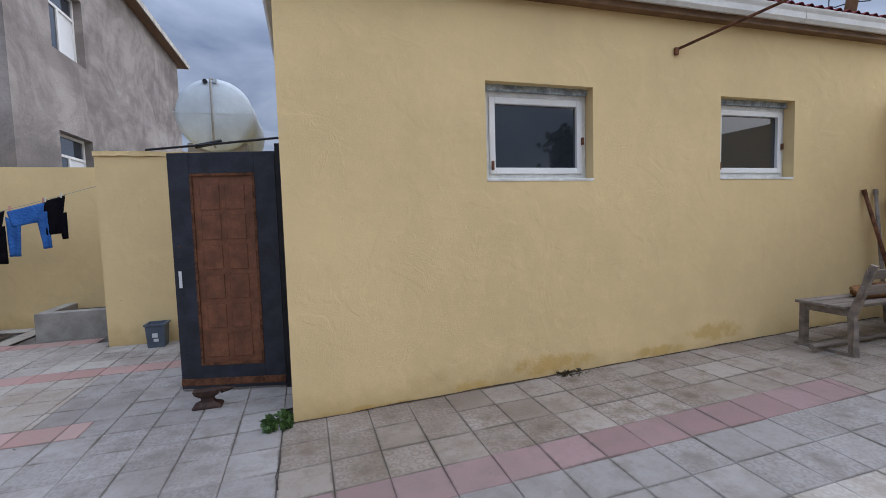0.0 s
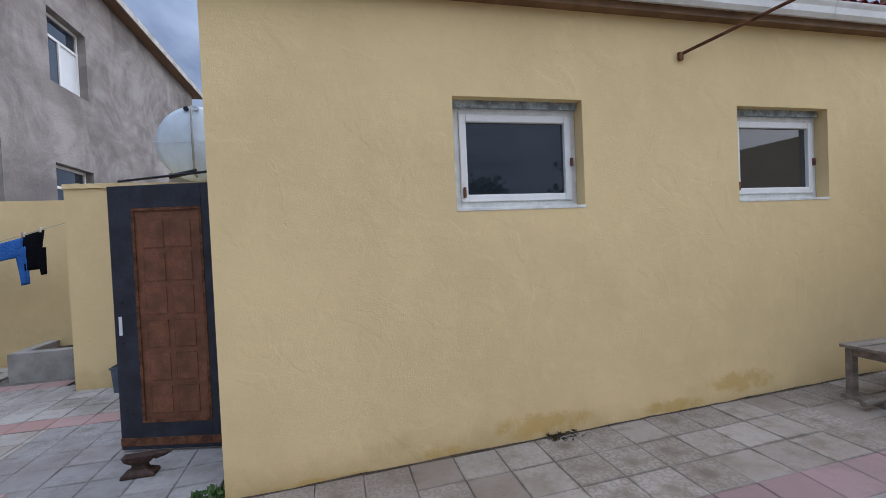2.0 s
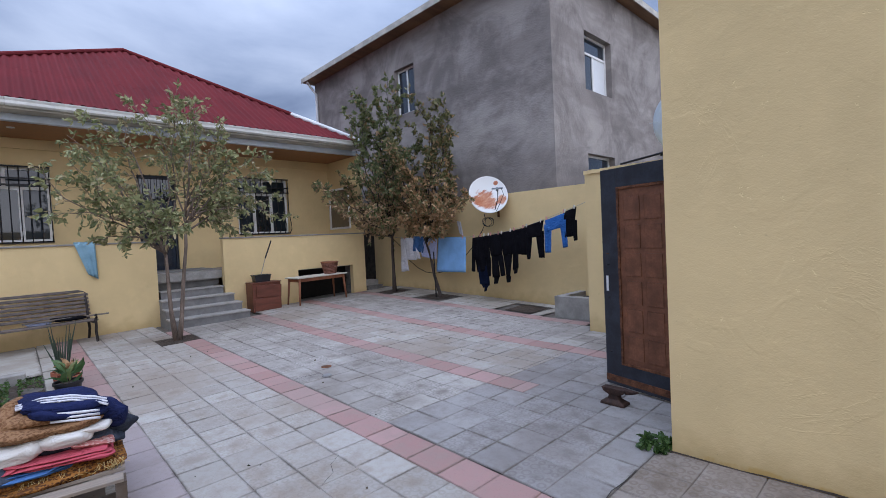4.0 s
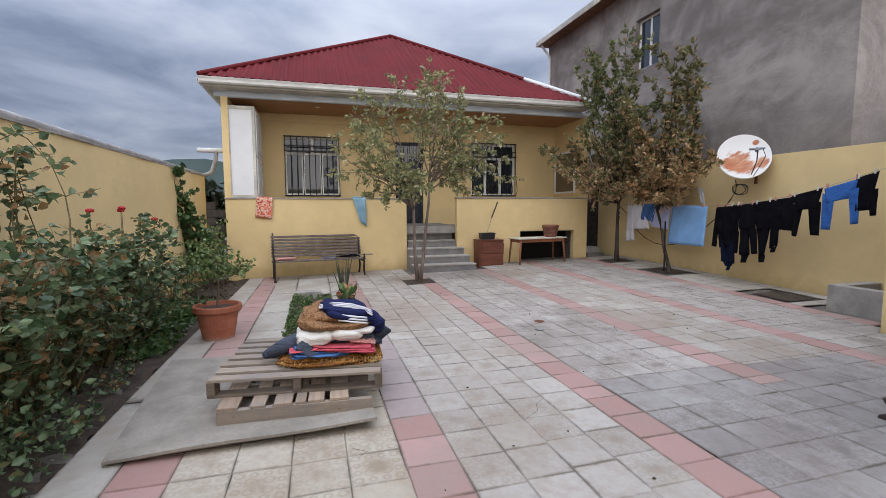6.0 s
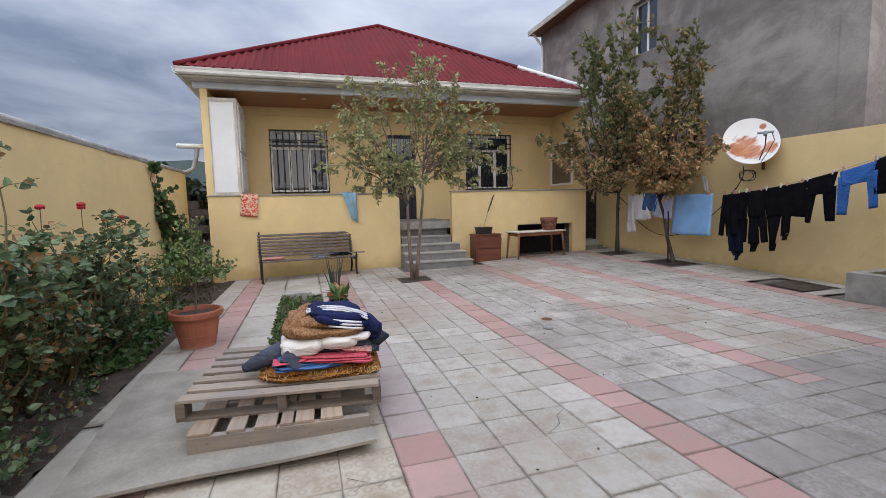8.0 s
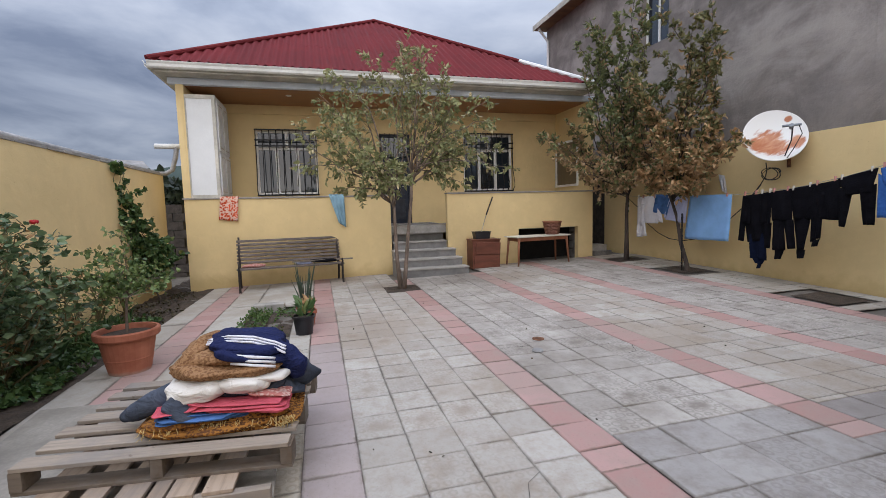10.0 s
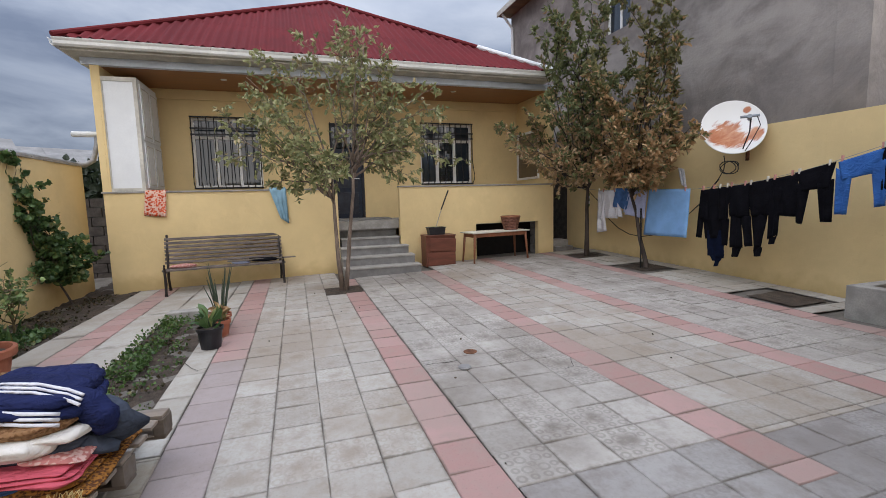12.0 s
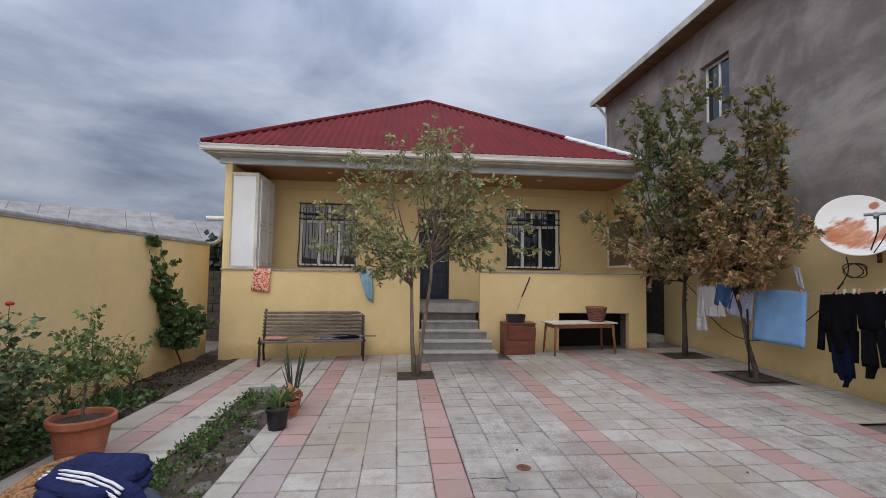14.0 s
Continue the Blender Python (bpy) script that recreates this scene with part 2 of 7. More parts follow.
step_edge = simple("pale_step_nosing", (0.36, 0.345, 0.32), 0.7, scale=6, var=0.15, bump=0.2, fine=90)
block_grey = simple("hollow_block", (0.17, 0.16, 0.15), 0.95, scale=8, var=0.3, bump=0.8, fine=60, dist=0.01)
# Much darker brown-grey than hollow_block, for the block walls round the passage.
dark_block = simple("dark_brown_grey_block", (0.065, 0.055, 0.048), 0.95, scale=8, var=0.4, bump=0.8, fine=50, dist=0.012)
roof_red = simple("dark_red_roof_sheet", (0.135, 0.021, 0.024), 0.85, scale=1.6, var=0.16, bump=0.15, fine=30, spec=0.12, stretch=(0.3, 1, 1))
roof_grey = simple("grey_fibre_cement_sheet", (0.24, 0.235, 0.23), 0.85, scale=1.2, var=0.25, bump=0.3, fine=20)
gutter_mat = simple("weathered_cream_gutter", (0.52, 0.50, 0.44), 0.6, scale=3, var=0.25, bump=0.15, fine=30)
pipe_grey = simple("stained_grey_plastic_pipe", (0.34, 0.335, 0.33), 0.6, scale=4, var=0.35, bump=0.15, fine=30)
gutter_light = simple("white_plastic_gutter", (0.72, 0.72, 0.69), 0.45, scale=3, var=0.12, bump=0.08, fine=30)
soffit_brown = simple("brown_stained_eave_board", (0.20, 0.115, 0.06), 0.6, scale=5, var=0.3, bump=0.2, fine=40, stretch=(1, 0.15, 1))
fascia_grey = simple("pale_blue_grey_fascia", (0.62, 0.68, 0.76), 0.6, scale=2, var=0.12, bump=0.1, fine=30)
ceil_brown = simple("orange_brown_ceiling_board", (0.36, 0.17, 0.075), 0.5, scale=4, var=0.15, bump=0.1, fine=30, stretch=(8, 0.4, 1))
white_pvc = simple("white_plastic_frame", (0.78, 0.78, 0.76), 0.35, scale=4, var=0.05, bump=0.03, fine=40, spec=0.5)
white_old = simple("scuffed_white_window_frame", (0.70, 0.70, 0.66), 0.5, scale=12, var=0.14, bump=0.2, fine=60)
white_panel = simple("white_panel", (0.70, 0.72, 0.73), 0.45, scale=2, var=0.06, bump=0.03, fine=40)
foam = simple("raw_mortar_and_blue_foam", (0.36, 0.42, 0.46), 0.9, scale=14, var=0.5, bump=0.8, fine=60, dist=0.01)
iron_black = simple("black_painted_iron", (0.016, 0.016, 0.019), 0.5, metal=0.3, scale=10, var=0.4, bump=0.1)
door_navy = simple("dark_navy_painted_steel", (0.026, 0.030, 0.042), 0.5, scale=6, var=0.35, bump=0.12, fine=50)
door_brown = simple("rusty_brown_pressed_panel", (0.185, 0.075, 0.038), 0.55, scale=7, var=0.32, bump=0.25, fine=50)
rust = simple("rusty_iron", (0.16, 0.068, 0.034), 0.85, metal=0.2, scale=18, var=0.5, bump=0.5, fine=80)
# Near-black colour that stands for the shade inside the store.
dark_inside = simple("unlit_room_black", (0.015, 0.014, 0.013), 0.9, var=0.3)
curtain = simple("blue_grey_curtain", (0.12, 0.16, 0.21), 0.9, scale=3, var=0.3, bump=0.2, fine=50, stretch=(1, 10, 0.4))


def board(name, a, b, stretch):
    """Bare weathered board: its own tone, long grain, grey patches and dark knots."""
    m = Mat(name, 0.88, 0, 0.2)
    ob_ = m.tc.outputs["Object"]
    col = m.mix(m.each(), a, b)
    grain = m.noise(9.0, 5.0, 0.6, vec=ob_, stretch=stretch)
    col = m.mix(m.math("MULTIPLY", m.step(grain, 0.4, 0.7), 0.35), col, scaled(a, 0.6))
    grey = m.noise(3.0, 5.0, 0.65, vec=ob_)
    col = m.mix(m.math("MULTIPLY", m.step(grey, 0.42, 0.66), 0.6), col, (0.20, 0.185, 0.175))
    spot = m.step(m.noise(16.0, 3.0, 0.6, vec=ob_), 0.66, 0.74)
    col = m.mix(m.math("MULTIPLY", spot, 0.5), col, (0.10, 0.075, 0.055))
    m.color(col)
    m.bump(m.math("ADD", grain, m.math("MULTIPLY", m.noise(60.0, 2.0, vec=ob_, stretch=stretch), 0.5)), 0.4, 0.004)
    return m.m


bench_wood = simple("weathered_grey_brown_slat", (0.14, 0.115, 0.103), 0.72, scale=5, var=0.35, bump=0.35, fine=50, stretch=(1, 0.12, 1))
bench_iron = simple("dark_brown_cast_iron", (0.032, 0.024, 0.022), 0.55, metal=0.3, scale=20, var=0.4, bump=0.2)
pallet_wood = board("weathered_pallet_board", (0.24, 0.175, 0.125), (0.42, 0.325, 0.245), (0.35, 5.0, 5.0))
pallet_wood_y = board("weathered_pallet_board_across", (0.17, 0.135, 0.105), (0.36, 0.30, 0.24), (5.0, 0.35, 5.0))
# Weathered board with the shade beneath the top boards put into its colour.
pallet_shade = board("shaded_pallet_board", (0.12, 0.09, 0.065), (0.20, 0.16, 0.125), (5.0, 0.35, 5.0))
ply = simple("grey_weathered_plywood", (0.265, 0.24, 0.205), 0.85, scale=4, var=0.22, bump=0.3, fine=50)
old_wood = simple("grey_bare_bench_wood", (0.22, 0.185, 0.155), 0.85, scale=5, var=0.35, bump=0.5, fine=60, stretch=(0.3, 3, 3))
table_wood = simple("varnished_table_leg", (0.25, 0.095, 0.045), 0.5, scale=6, var=0.25, bump=0.1, stretch=(1, 1, 0.2))
table_white = simple("worn_white_tabletop", (0.60, 0.57, 0.50), 0.5, scale=6, var=0.15, bump=0.1)
cab_brown = simple("red_brown_cabinet_board", (0.155, 0.052, 0.032), 0.45, scale=5, var=0.25, bump=0.1, stretch=(1, 0.4, 2))
_m = Mat("terracotta_clay", 0.8, 0, 0.3)
_v = _m.tc.outputs["Object"]
_n = _m.noise(7.0, 5.0, 0.6, vec=_v)
_c = _m.mix(_m.step(_n, 0.3, 0.7), (0.30, 0.10, 0.058), (0.40, 0.145, 0.085))
_lime = _m.math("SUBTRACT", 1.0, _m.step(_m.math("ADD", _m.xyz(_v)[2], _m.math("MULTIPLY", _m.noise(12.0, 4.0, vec=_v), -0.05)), -0.01, 0.03))
_m.color(_m.mix(_m.math("MULTIPLY", _lime, 0.6), _c, (0.36, 0.29, 0.24))).bump(_m.math("ADD", _n, _m.math("MULTIPLY", _m.noise(60.0, vec=_v), 0.4)), 0.25, 0.004)
terracotta = _m.m
black_plastic = simple("black_plastic", (0.02, 0.02, 0.024), 0.4, scale=8, var=0.3, bump=0.05)
bin_grey = simple("blue_grey_plastic", (0.10, 0.125, 0.165), 0.5, scale=8, var=0.2, bump=0.05)
tank_white = simple("weathered_white_tank_steel", (0.50, 0.56, 0.60), 0.45, scale=3, var=0.14, bump=0.08, fine=25)
wicker = simple("brown_wicker", (0.20, 0.085, 0.055), 0.7, scale=30, var=0.4, bump=0.6, fine=90)
cable = simple("black_cable", (0.018, 0.017, 0.017), 0.6, var=0.2)
rope = simple("pale_string", (0.35, 0.33, 0.28), 0.8, var=0.2)
bark = simple("grey_brown_bark", (0.19, 0.145, 0.115), 0.92, scale=14, var=0.4, bump=0.8, fine=70, stretch=(1, 1, 0.3), dist=0.01)
bark_dark = simple("dark_bark", (0.075, 0.058, 0.05), 0.92, scale=14, var=0.4, bump=0.8, fine=70, stretch=(1, 1, 0.3), dist=0.01)
cane = simple("green_brown_cane", (0.13, 0.10, 0.045), 0.7, scale=10, var=0.35, bump=0.2)
rust_dark = simple("dark_rusty_cast_iron", (0.055, 0.030, 0.022), 0.7, metal=0.2, scale=18, var=0.5, bump=0.5, fine=80)
lamp_white = simple("white_spotlight_ring", (0.75, 0.74, 0.7), 0.4, var=0.05)
pole_wood = simple("brown_utility_pole_wood", (0.19, 0.105, 0.055), 0.9, scale=6, var=0.3, bump=0.5, stretch=(1, 1, 0.15))
pole_grey = simple("grey_steel_post", (0.22, 0.25, 0.28), 0.6, scale=6, var=0.2, bump=0.1)

_m = Mat("rust_streaked_white_dish", 0.45, 0.0, 0.5)
_o = _m.xyz(_m.tc.outputs["Object"])
_mp = _m.t.nodes.new("ShaderNodeMapping")
_mp.inputs["Rotation"].default_value = (0, radians(-42), 0)
_m.t.links.new(_m.tc.outputs["Object"], _mp.inputs[0])
_n = _m.noise(6.0, 6.0, 0.64, vec=_mp.outputs[0], stretch=(0.45, 1.0, 1.7), dist=0.5)


def _spot(cx, cz, rx, rz, k=4.0):
    q = _m.math("ADD", _m.math("POWER", _m.math("DIVIDE", _m.math("SUBTRACT", _o[0], cx), rx), 2.0), _m.math("POWER", _m.math("DIVIDE", _m.math("SUBTRACT", _o[2], cz), rz), 2.0))
    return _m.math("SUBTRACT", 1.0, _m.step(_m.math("ADD", q, _m.math("MULTIPLY", _m.math("SUBTRACT", _n, 0.5), k)), 0.45, 1.2))


_f = _m.math("MAXIMUM", _spot(0.04, -0.09, 0.27, 0.24, 4.0), _m.math("MAXIMUM", _spot(-0.27, -0.10, 0.09, 0.15, 3.0), _spot(-0.19, 0.30, 0.05, 0.05, 1.5)))
_m.color(_m.mix(_f, (0.66, 0.66, 0.64), _m.mix(_m.step(_n, 0.35, 0.65), (0.36, 0.11, 0.04), (0.50, 0.24, 0.12)))).bump(_n, 0.1, 0.004)
dish_mat = _m.m


def glass(name, tint=(0.02, 0.025, 0.03), coat=0.6):
    m = Mat(name, 0.04, 0.0, 0.5)
    m.color(tint)
    m.b.inputs["IOR"].default_value = 1.6
    m.bump(m.noise(1.3), 0.02, 0.01)
    m.b.inputs["Coat Weight"].default_value = coat
    m.b.inputs["Coat Roughness"].default_value = 0.02
    return m.m


dark_glass = glass("dark_reflecting_glass")
blue_glass = glass("blue_tinted_glass", (0.016, 0.026, 0.04))
porch_glass = glass("shaded_window_glass", (0.02, 0.028, 0.038), 0.25)


def leafy(name, a, b, c, share, rough=0.5, dry_low=0.0):
    """Leaves in two greens, with a share of them turned another colour."""
    m = Mat(name, rough, 0, 0.4)
    r = m.island()
    col = m.mix(m.math("FRACT", m.math("MULTIPLY", r, 17.3)), a, b)
    patch = m.math("ADD", r, m.math("MULTIPLY", m.math("SUBTRACT", m.noise(1.6, 2.0), 0.5), 0.9))
    if dry_low:
        patch = m.math("ADD", patch, m.math("MULTIPLY", m.math("SUBTRACT", 1.0, m.step(m.xyz()[2], 1.7, 3.8)), dry_low))
    col = m.mix(m.step(patch, 1 - share, 1 - share + 0.12), col, m.mix(m.math("FRACT", m.math("MULTIPLY", r, 31.7)), scaled(c, 0.6), scaled(c, 1.1)))
    m.color(col)
    m.b.inputs["Subsurface Weight"].default_value = 0.0
    tr = m.t.nodes.new("ShaderNodeBsdfTranslucent")
    m.put(tr.inputs[0], col)
    mx = m.t.nodes.new("ShaderNodeMixShader")
    mx.inputs[0].default_value = 0.25
    out = m.t.nodes["Material Output"]
    m.t.links.new(m.b.outputs[0], mx.inputs[1])
    m.t.links.new(tr.outputs[0], mx.inputs[2])
    m.t.links.new(mx.outputs[0], out.inputs[0])
    return m.m


leaf_olive = leafy("olive_green_leaf", (0.12, 0.145, 0.055), (0.37, 0.375, 0.18), (0.44, 0.36, 0.20), 0.24)
leaf_green = leafy("dark_green_leaf", (0.075, 0.10, 0.042), (0.22, 0.24, 0.10), (0.46, 0.31, 0.17), 0.12, 0.5, 0.66)
leaf_rust = leafy("browned_autumn_leaf", (0.085, 0.10, 0.04), (0.25, 0.23, 0.10), (0.52, 0.33, 0.17), 0.16, 0.5, 0.66)
leaf_rose = leafy("blue_green_rose_leaf", (0.025, 0.055, 0.024), (0.19, 0.27, 0.135), (0.36, 0.21, 0.09), 0.17, 0.33)
leaf_vine = leafy("deep_green_vine_leaf", (0.03, 0.07, 0.025), (0.10, 0.17, 0.055), (0.18, 0.19, 0.06), 0.12, 0.4)
leaf_pot = leafy("fresh_green_leaf", (0.045, 0.085, 0.026), (0.20, 0.27, 0.09), (0.34, 0.30, 0.12), 0.15)
weed = leafy("low_green_weed", (0.035, 0.075, 0.02), (0.10, 0.17, 0.045), (0.16, 0.15, 0.06), 0.15)
far_green = leafy("far_dark_foliage", (0.015, 0.025, 0.015), (0.04, 0.055, 0.03), (0.05, 0.05, 0.03), 0.1)
spiky = leafy("grey_green_spike_leaf", (0.07, 0.10, 0.07), (0.17, 0.20, 0.15), (0.22, 0.18, 0.20), 0.15)
dead_leaf = leafy("dark_dried_weed", (0.03, 0.028, 0.015), (0.07, 0.06, 0.03), (0.09, 0.06, 0.03), 0.2)
rose_red = simple("red_rose_petal", (0.45, 0.012, 0.018), 0.5, var=0.3)
rose_pink = simple("faded_pink_petal", (0.55, 0.26, 0.22), 0.6, var=0.2)


def cloth(name, c, var=0.15, fold=0.5, c2=None, pscale=20.0, crease=0.016, sheen=None):
    m = Mat(name, 0.92, 0, 0.15)
    n = m.noise(5.0, 4.0, vec=m.tc.outputs["Object"])
    w = m.noise(220.0, 2.0, vec=m.tc.outputs["Object"])
    col = m.mix(m.step(n, 0.3, 0.7), scaled(c, 1 - var), scaled(c, 1 + var))
    if c2:
        v = m.t.nodes.new("ShaderNodeTexVoronoi")
        v.inputs["Scale"].default_value = pscale
        v.feature = "SMOOTH_F1"
        m.t.links.new(m.tc.outputs["Object"], v.inputs["Vector"])
        col = m.mix(m.step(m.math("ADD", v.outputs["Distance"], m.math("MULTIPLY", m.noise(pscale * 1.5, vec=m.tc.outputs["Object"]), 0.6)), 0.62, 0.78), col, c2)
    m.color(col)
    if sheen is not None:
        m.b.inputs["Specular IOR Level"].default_value = sheen
    ob_ = m.tc.outputs["Object"]
    cr = m.math("ABSOLUTE", m.math("SUBTRACT", m.noise(9.0, 2.0, 0.45, vec=ob_, stretch=(1.0, 0.55, 1.6), dist=1.4), 0.5))
    cr2 = m.math("ABSOLUTE", m.math("SUBTRACT", m.noise(23.0, 2.0, 0.5, vec=ob_, dist=0.9), 0.5))
    h = m.math("ADD", m.math("MULTIPLY", m.step(cr, 0.0, 0.22), 1.0), m.math("MULTIPLY", m.step(cr2, 0.0, 0.2), 0.3))
    h = m.math("ADD", h, m.math("MULTIPLY", w, 0.05))
    m.bump(h, fold, crease)
    return m.m


c_black = cloth("black_knit", (0.006, 0.006, 0.008), 0.3, 0.3, sheen=0.04)
c_navy_black = cloth("navy_black_cloth", (0.006, 0.009, 0.022), 0.3, 0.3, sheen=0.04)
c_charcoal = cloth("charcoal_cloth", (0.05, 0.06, 0.082), 0.45, 0.4, crease=0.014)
c_blue = cloth("bright_blue_cloth", (0.035, 0.12, 0.36), 0.2)
c_sky = cloth("light_blue_towelling", (0.20, 0.38, 0.66), 0.08, 0.12)
c_pale = cloth("pale_lilac_cloth", (0.42, 0.46, 0.66), 0.1)
c_pink = cloth("coral_pink_cloth", (0.50, 0.09, 0.12), 0.1)
c_cream = cloth("cream_white_cloth", (0.66, 0.635, 0.59), 0.06, 0.4, crease=0.014)
c_straw = cloth("straw_coloured_thread", (0.50, 0.37, 0.16), 0.2)
c_navy = cloth("navy_track_cloth", (0.012, 0.017, 0.062), 0.25, 0.6)
c_denim = cloth("blue_denim", (0.055, 0.125, 0.29), 0.35)
c_brown = cloth("tan_leaf_pattern_blanket", (0.185, 0.092, 0.043), 0.18, 0.6, (0.27, 0.15, 0.075), 85.0)
c_gold = cloth("orange_gold_paisley_cloth", (0.105, 0.045, 0.02), 0.35, 0.6, (0.30, 0.13, 0.03), 80.0)
c_orange = cloth("orange_patterned_towel", (0.55, 0.075, 0.025), 0.3, 0.3, (0.68, 0.45, 0.36), 30.0)
c_teal = cloth("teal_grey_blue_towel", (0.24, 0.40, 0.50), 0.15, 0.2)
c_white = cloth("plain_white_cloth", (0.62, 0.62, 0.66), 0.06)
c_stripe = cloth("pink_striped_cloth", (0.55, 0.36, 0.32), 0.1, 0.3, (0.42, 0.16, 0.14), 60.0)


# ---- mesh helpers ----
def part(name, bm, mat, parent=None, label="", kind="", smooth=False):
    me = bpy.data.meshes.new(name)
    bmesh.ops.recalc_face_normals(bm, faces=bm.faces)
    bm.to_mesh(me)
    bm.free()
    if smooth:
        me.polygons.foreach_set("use_smooth", [True] * len(me.polygons))
    me.materials.append(mat)
    ob = new(name, me)
    ob.parent = parent
    if label or kind:
        tagged(ob, label, kind=kind)
    return ob


def thing(name, loc=(0, 0, 0), label="", category="", group="", rz=0.0, kind=""):
    ob = new(name)
    ob.empty_display_size = 0.1
    ob.matrix_basis = pose(*loc, 0, 0, rz)
    return tagged(ob, label, category, group, kind)


def box(bm, x0, x1, y0, y1, z0, z1, bev=0.0, m=None):
    r = bmesh.ops.create_cube(bm, size=1.0)
    vs = r["verts"]
    for v in vs:
        v.co = Vector(((x0 + x1) / 2 + v.co.x * (x1 - x0), (y0 + y1) / 2 + v.co.y * (y1 - y0), (z0 + z1) / 2 + v.co.z * (z1 - z0)))
    if m is not None:
        bmesh.ops.transform(bm, matrix=m, verts=vs)
    if bev:
        es = list({e for v in vs for e in v.link_edges})
        bmesh.ops.bevel(bm, geom=es, offset=bev, segments=2, affect="EDGES", profile=0.6)
    return bm


def B(*a, **k):
    return box(bmesh.new(), *a, **k)


def ring_loft(bm, rings, cap=True):
    vs = [[bm.verts.new(p) for p in r] for r in rings]
    n = len(vs[0])
    for a, b in zip(vs, vs[1:]):
        for i in range(n):
            bm.faces.new((a[i], a[(i + 1) % n], b[(i + 1) % n], b[i]))
    if cap:
        bm.faces.new(vs[0][::-1])
        bm.faces.new(vs[-1])
    return bm


def tube(bm, pts, radii, n=8):
    pts = [Vector(p) for p in pts]
    if isinstance(radii, (int, float)):
        radii = [radii] * len(pts)
    rings = []
    ref = Vector((0.31, 0.17, 0.93))
    for i, p in enumerate(pts):
        d = (pts[min(i + 1, len(pts) - 1)] - pts[max(i - 1, 0)]).normalized()
        if abs(d.dot(ref)) > 0.97:
            ref = Vector((0.9, 0.3, 0.1))
        a = d.cross(ref).normalized()
        b = d.cross(a)
        rings.append([p + (a * math.cos(2 * math.pi * k / n) + b * math.sin(2 * math.pi * k / n)) * radii[i] for k in range(n)])
    return ring_loft(bm, rings)


def lathe(bm, prof, n=24, at=(0, 0, 0)):
    """prof: (radius, height) pairs; closed at both ends."""
    rings = [[(at[0] + r * math.cos(2 * math.pi * k / n), at[1] + r * math.sin(2 * math.pi * k / n), at[2] + z) for k in range(n)] for r, z in prof]
    return ring_loft(bm, rings)


def bent(a, b, sag, n=12):
    a, b = Vector(a), Vector(b)
    return [a.lerp(b, i / n) - Vector((0, 0, sag * 4 * (i / n) * (1 - i / n))) for i in range(n + 1)]


def sheet(bm, tl, tr, bl, br, nx=8, ny=8, amp=0.012, thick=0.01, seed=0.0, out=(0, 1, 0), freq=14.0):
    """A hanging piece of cloth between four corners, with folds, a front and a back."""
    tl, tr, bl, br, out = (Vector(v) for v in (tl, tr, bl, br, out))
    grid = []
    for s in (1, -1):
        rows = []
        for j in range(ny + 1):
            v = j / ny
            row = []
            for i in range(nx + 1):
                u = i / nx
                p = tl.lerp(tr, u).lerp(bl.lerp(br, u), v)
                w = amp * (math.sin(u * freq + seed * 3 + v * 1.5) + 0.6 * noise.noise((u * 5 + seed, v * 3, seed * 7))) * (0.35 + v)
                e = 1.0 if 0 < i < nx and 0 < j < ny else 0.25
                row.append(bm.verts.new(p + out * (w + s * thick * e)))
            rows.append(row)
        grid.append(rows)
    f, k = grid
    for g in grid:
        for j in range(ny):
            for i in range(nx):
                bm.faces.new((g[j][i], g[j][i + 1], g[j + 1][i + 1], g[j + 1][i]))
    for j in range(ny):
        bm.faces.new((f[j][0], f[j + 1][0], k[j + 1][0], k[j][0]))
        bm.faces.new((f[j][nx], f[j + 1][nx], k[j + 1][nx], k[j][nx]))
    for i in range(nx):
        bm.faces.new((f[0][i], f[0][i + 1], k[0][i + 1], k[0][i]))
        bm.faces.new((f[ny][i], f[ny][i + 1], k[ny][i + 1], k[ny][i]))
    return bm


def cushion(bm, c, size, seed, power=0.45, rough=0.06, layers=0, m=None, n=36):
    """A soft folded heap: a rounded slab with creases, layered round its rim."""
    c, s = Vector(c), Vector(size) / 2
    rings = []
    for j in range(1, n // 2):
        ph = math.pi * j / (n // 2) - math.pi / 2
        row = []
        for i in range(n):
            th = 2 * math.pi * i / n
            cp, sp, ct, st = math.cos(ph), math.sin(ph), math.cos(th), math.sin(th)
            f = lambda v, e: math.copysign(abs(v) ** e, v)
            p = Vector((s.x * f(cp, power) * f(ct, power * 1.2), s.y * f(cp, power) * f(st, power * 1.2), s.z * f(sp, 0.7)))
            k = 1 + rough * 2.2 * noise.noise((p.x * 5 + seed, p.y * 5, p.z * 9 + seed)) + rough * noise.noise((p.x * 17, p.y * 17 + seed, p.z * 30))
            wr = abs(noise.noise((p.x * 11 + seed, p.y * 6, p.z * 14)))
            k *= 1 - rough * 1.3 * max(0.0, 0.22 - wr)
            if layers:
                k *= 1 + 0.035 * math.sin(p.z / s.z * math.pi * layers + noise.noise((p.x * 3, p.y * 3, seed)) * 2)
            p = Vector((p.x * k, p.y * k, p.z * (0.9 + 0.6 * (k - 0.9))))
            p.z += 0.02 * noise.noise((p.x * 8 + seed, p.y * 8, 3)) * (1 if ph > 0 else 0)
            p = (m @ p) if m is not None else p
            row.append(c + p)
        rings.append(row)
    return ring_loft(bm, rings)


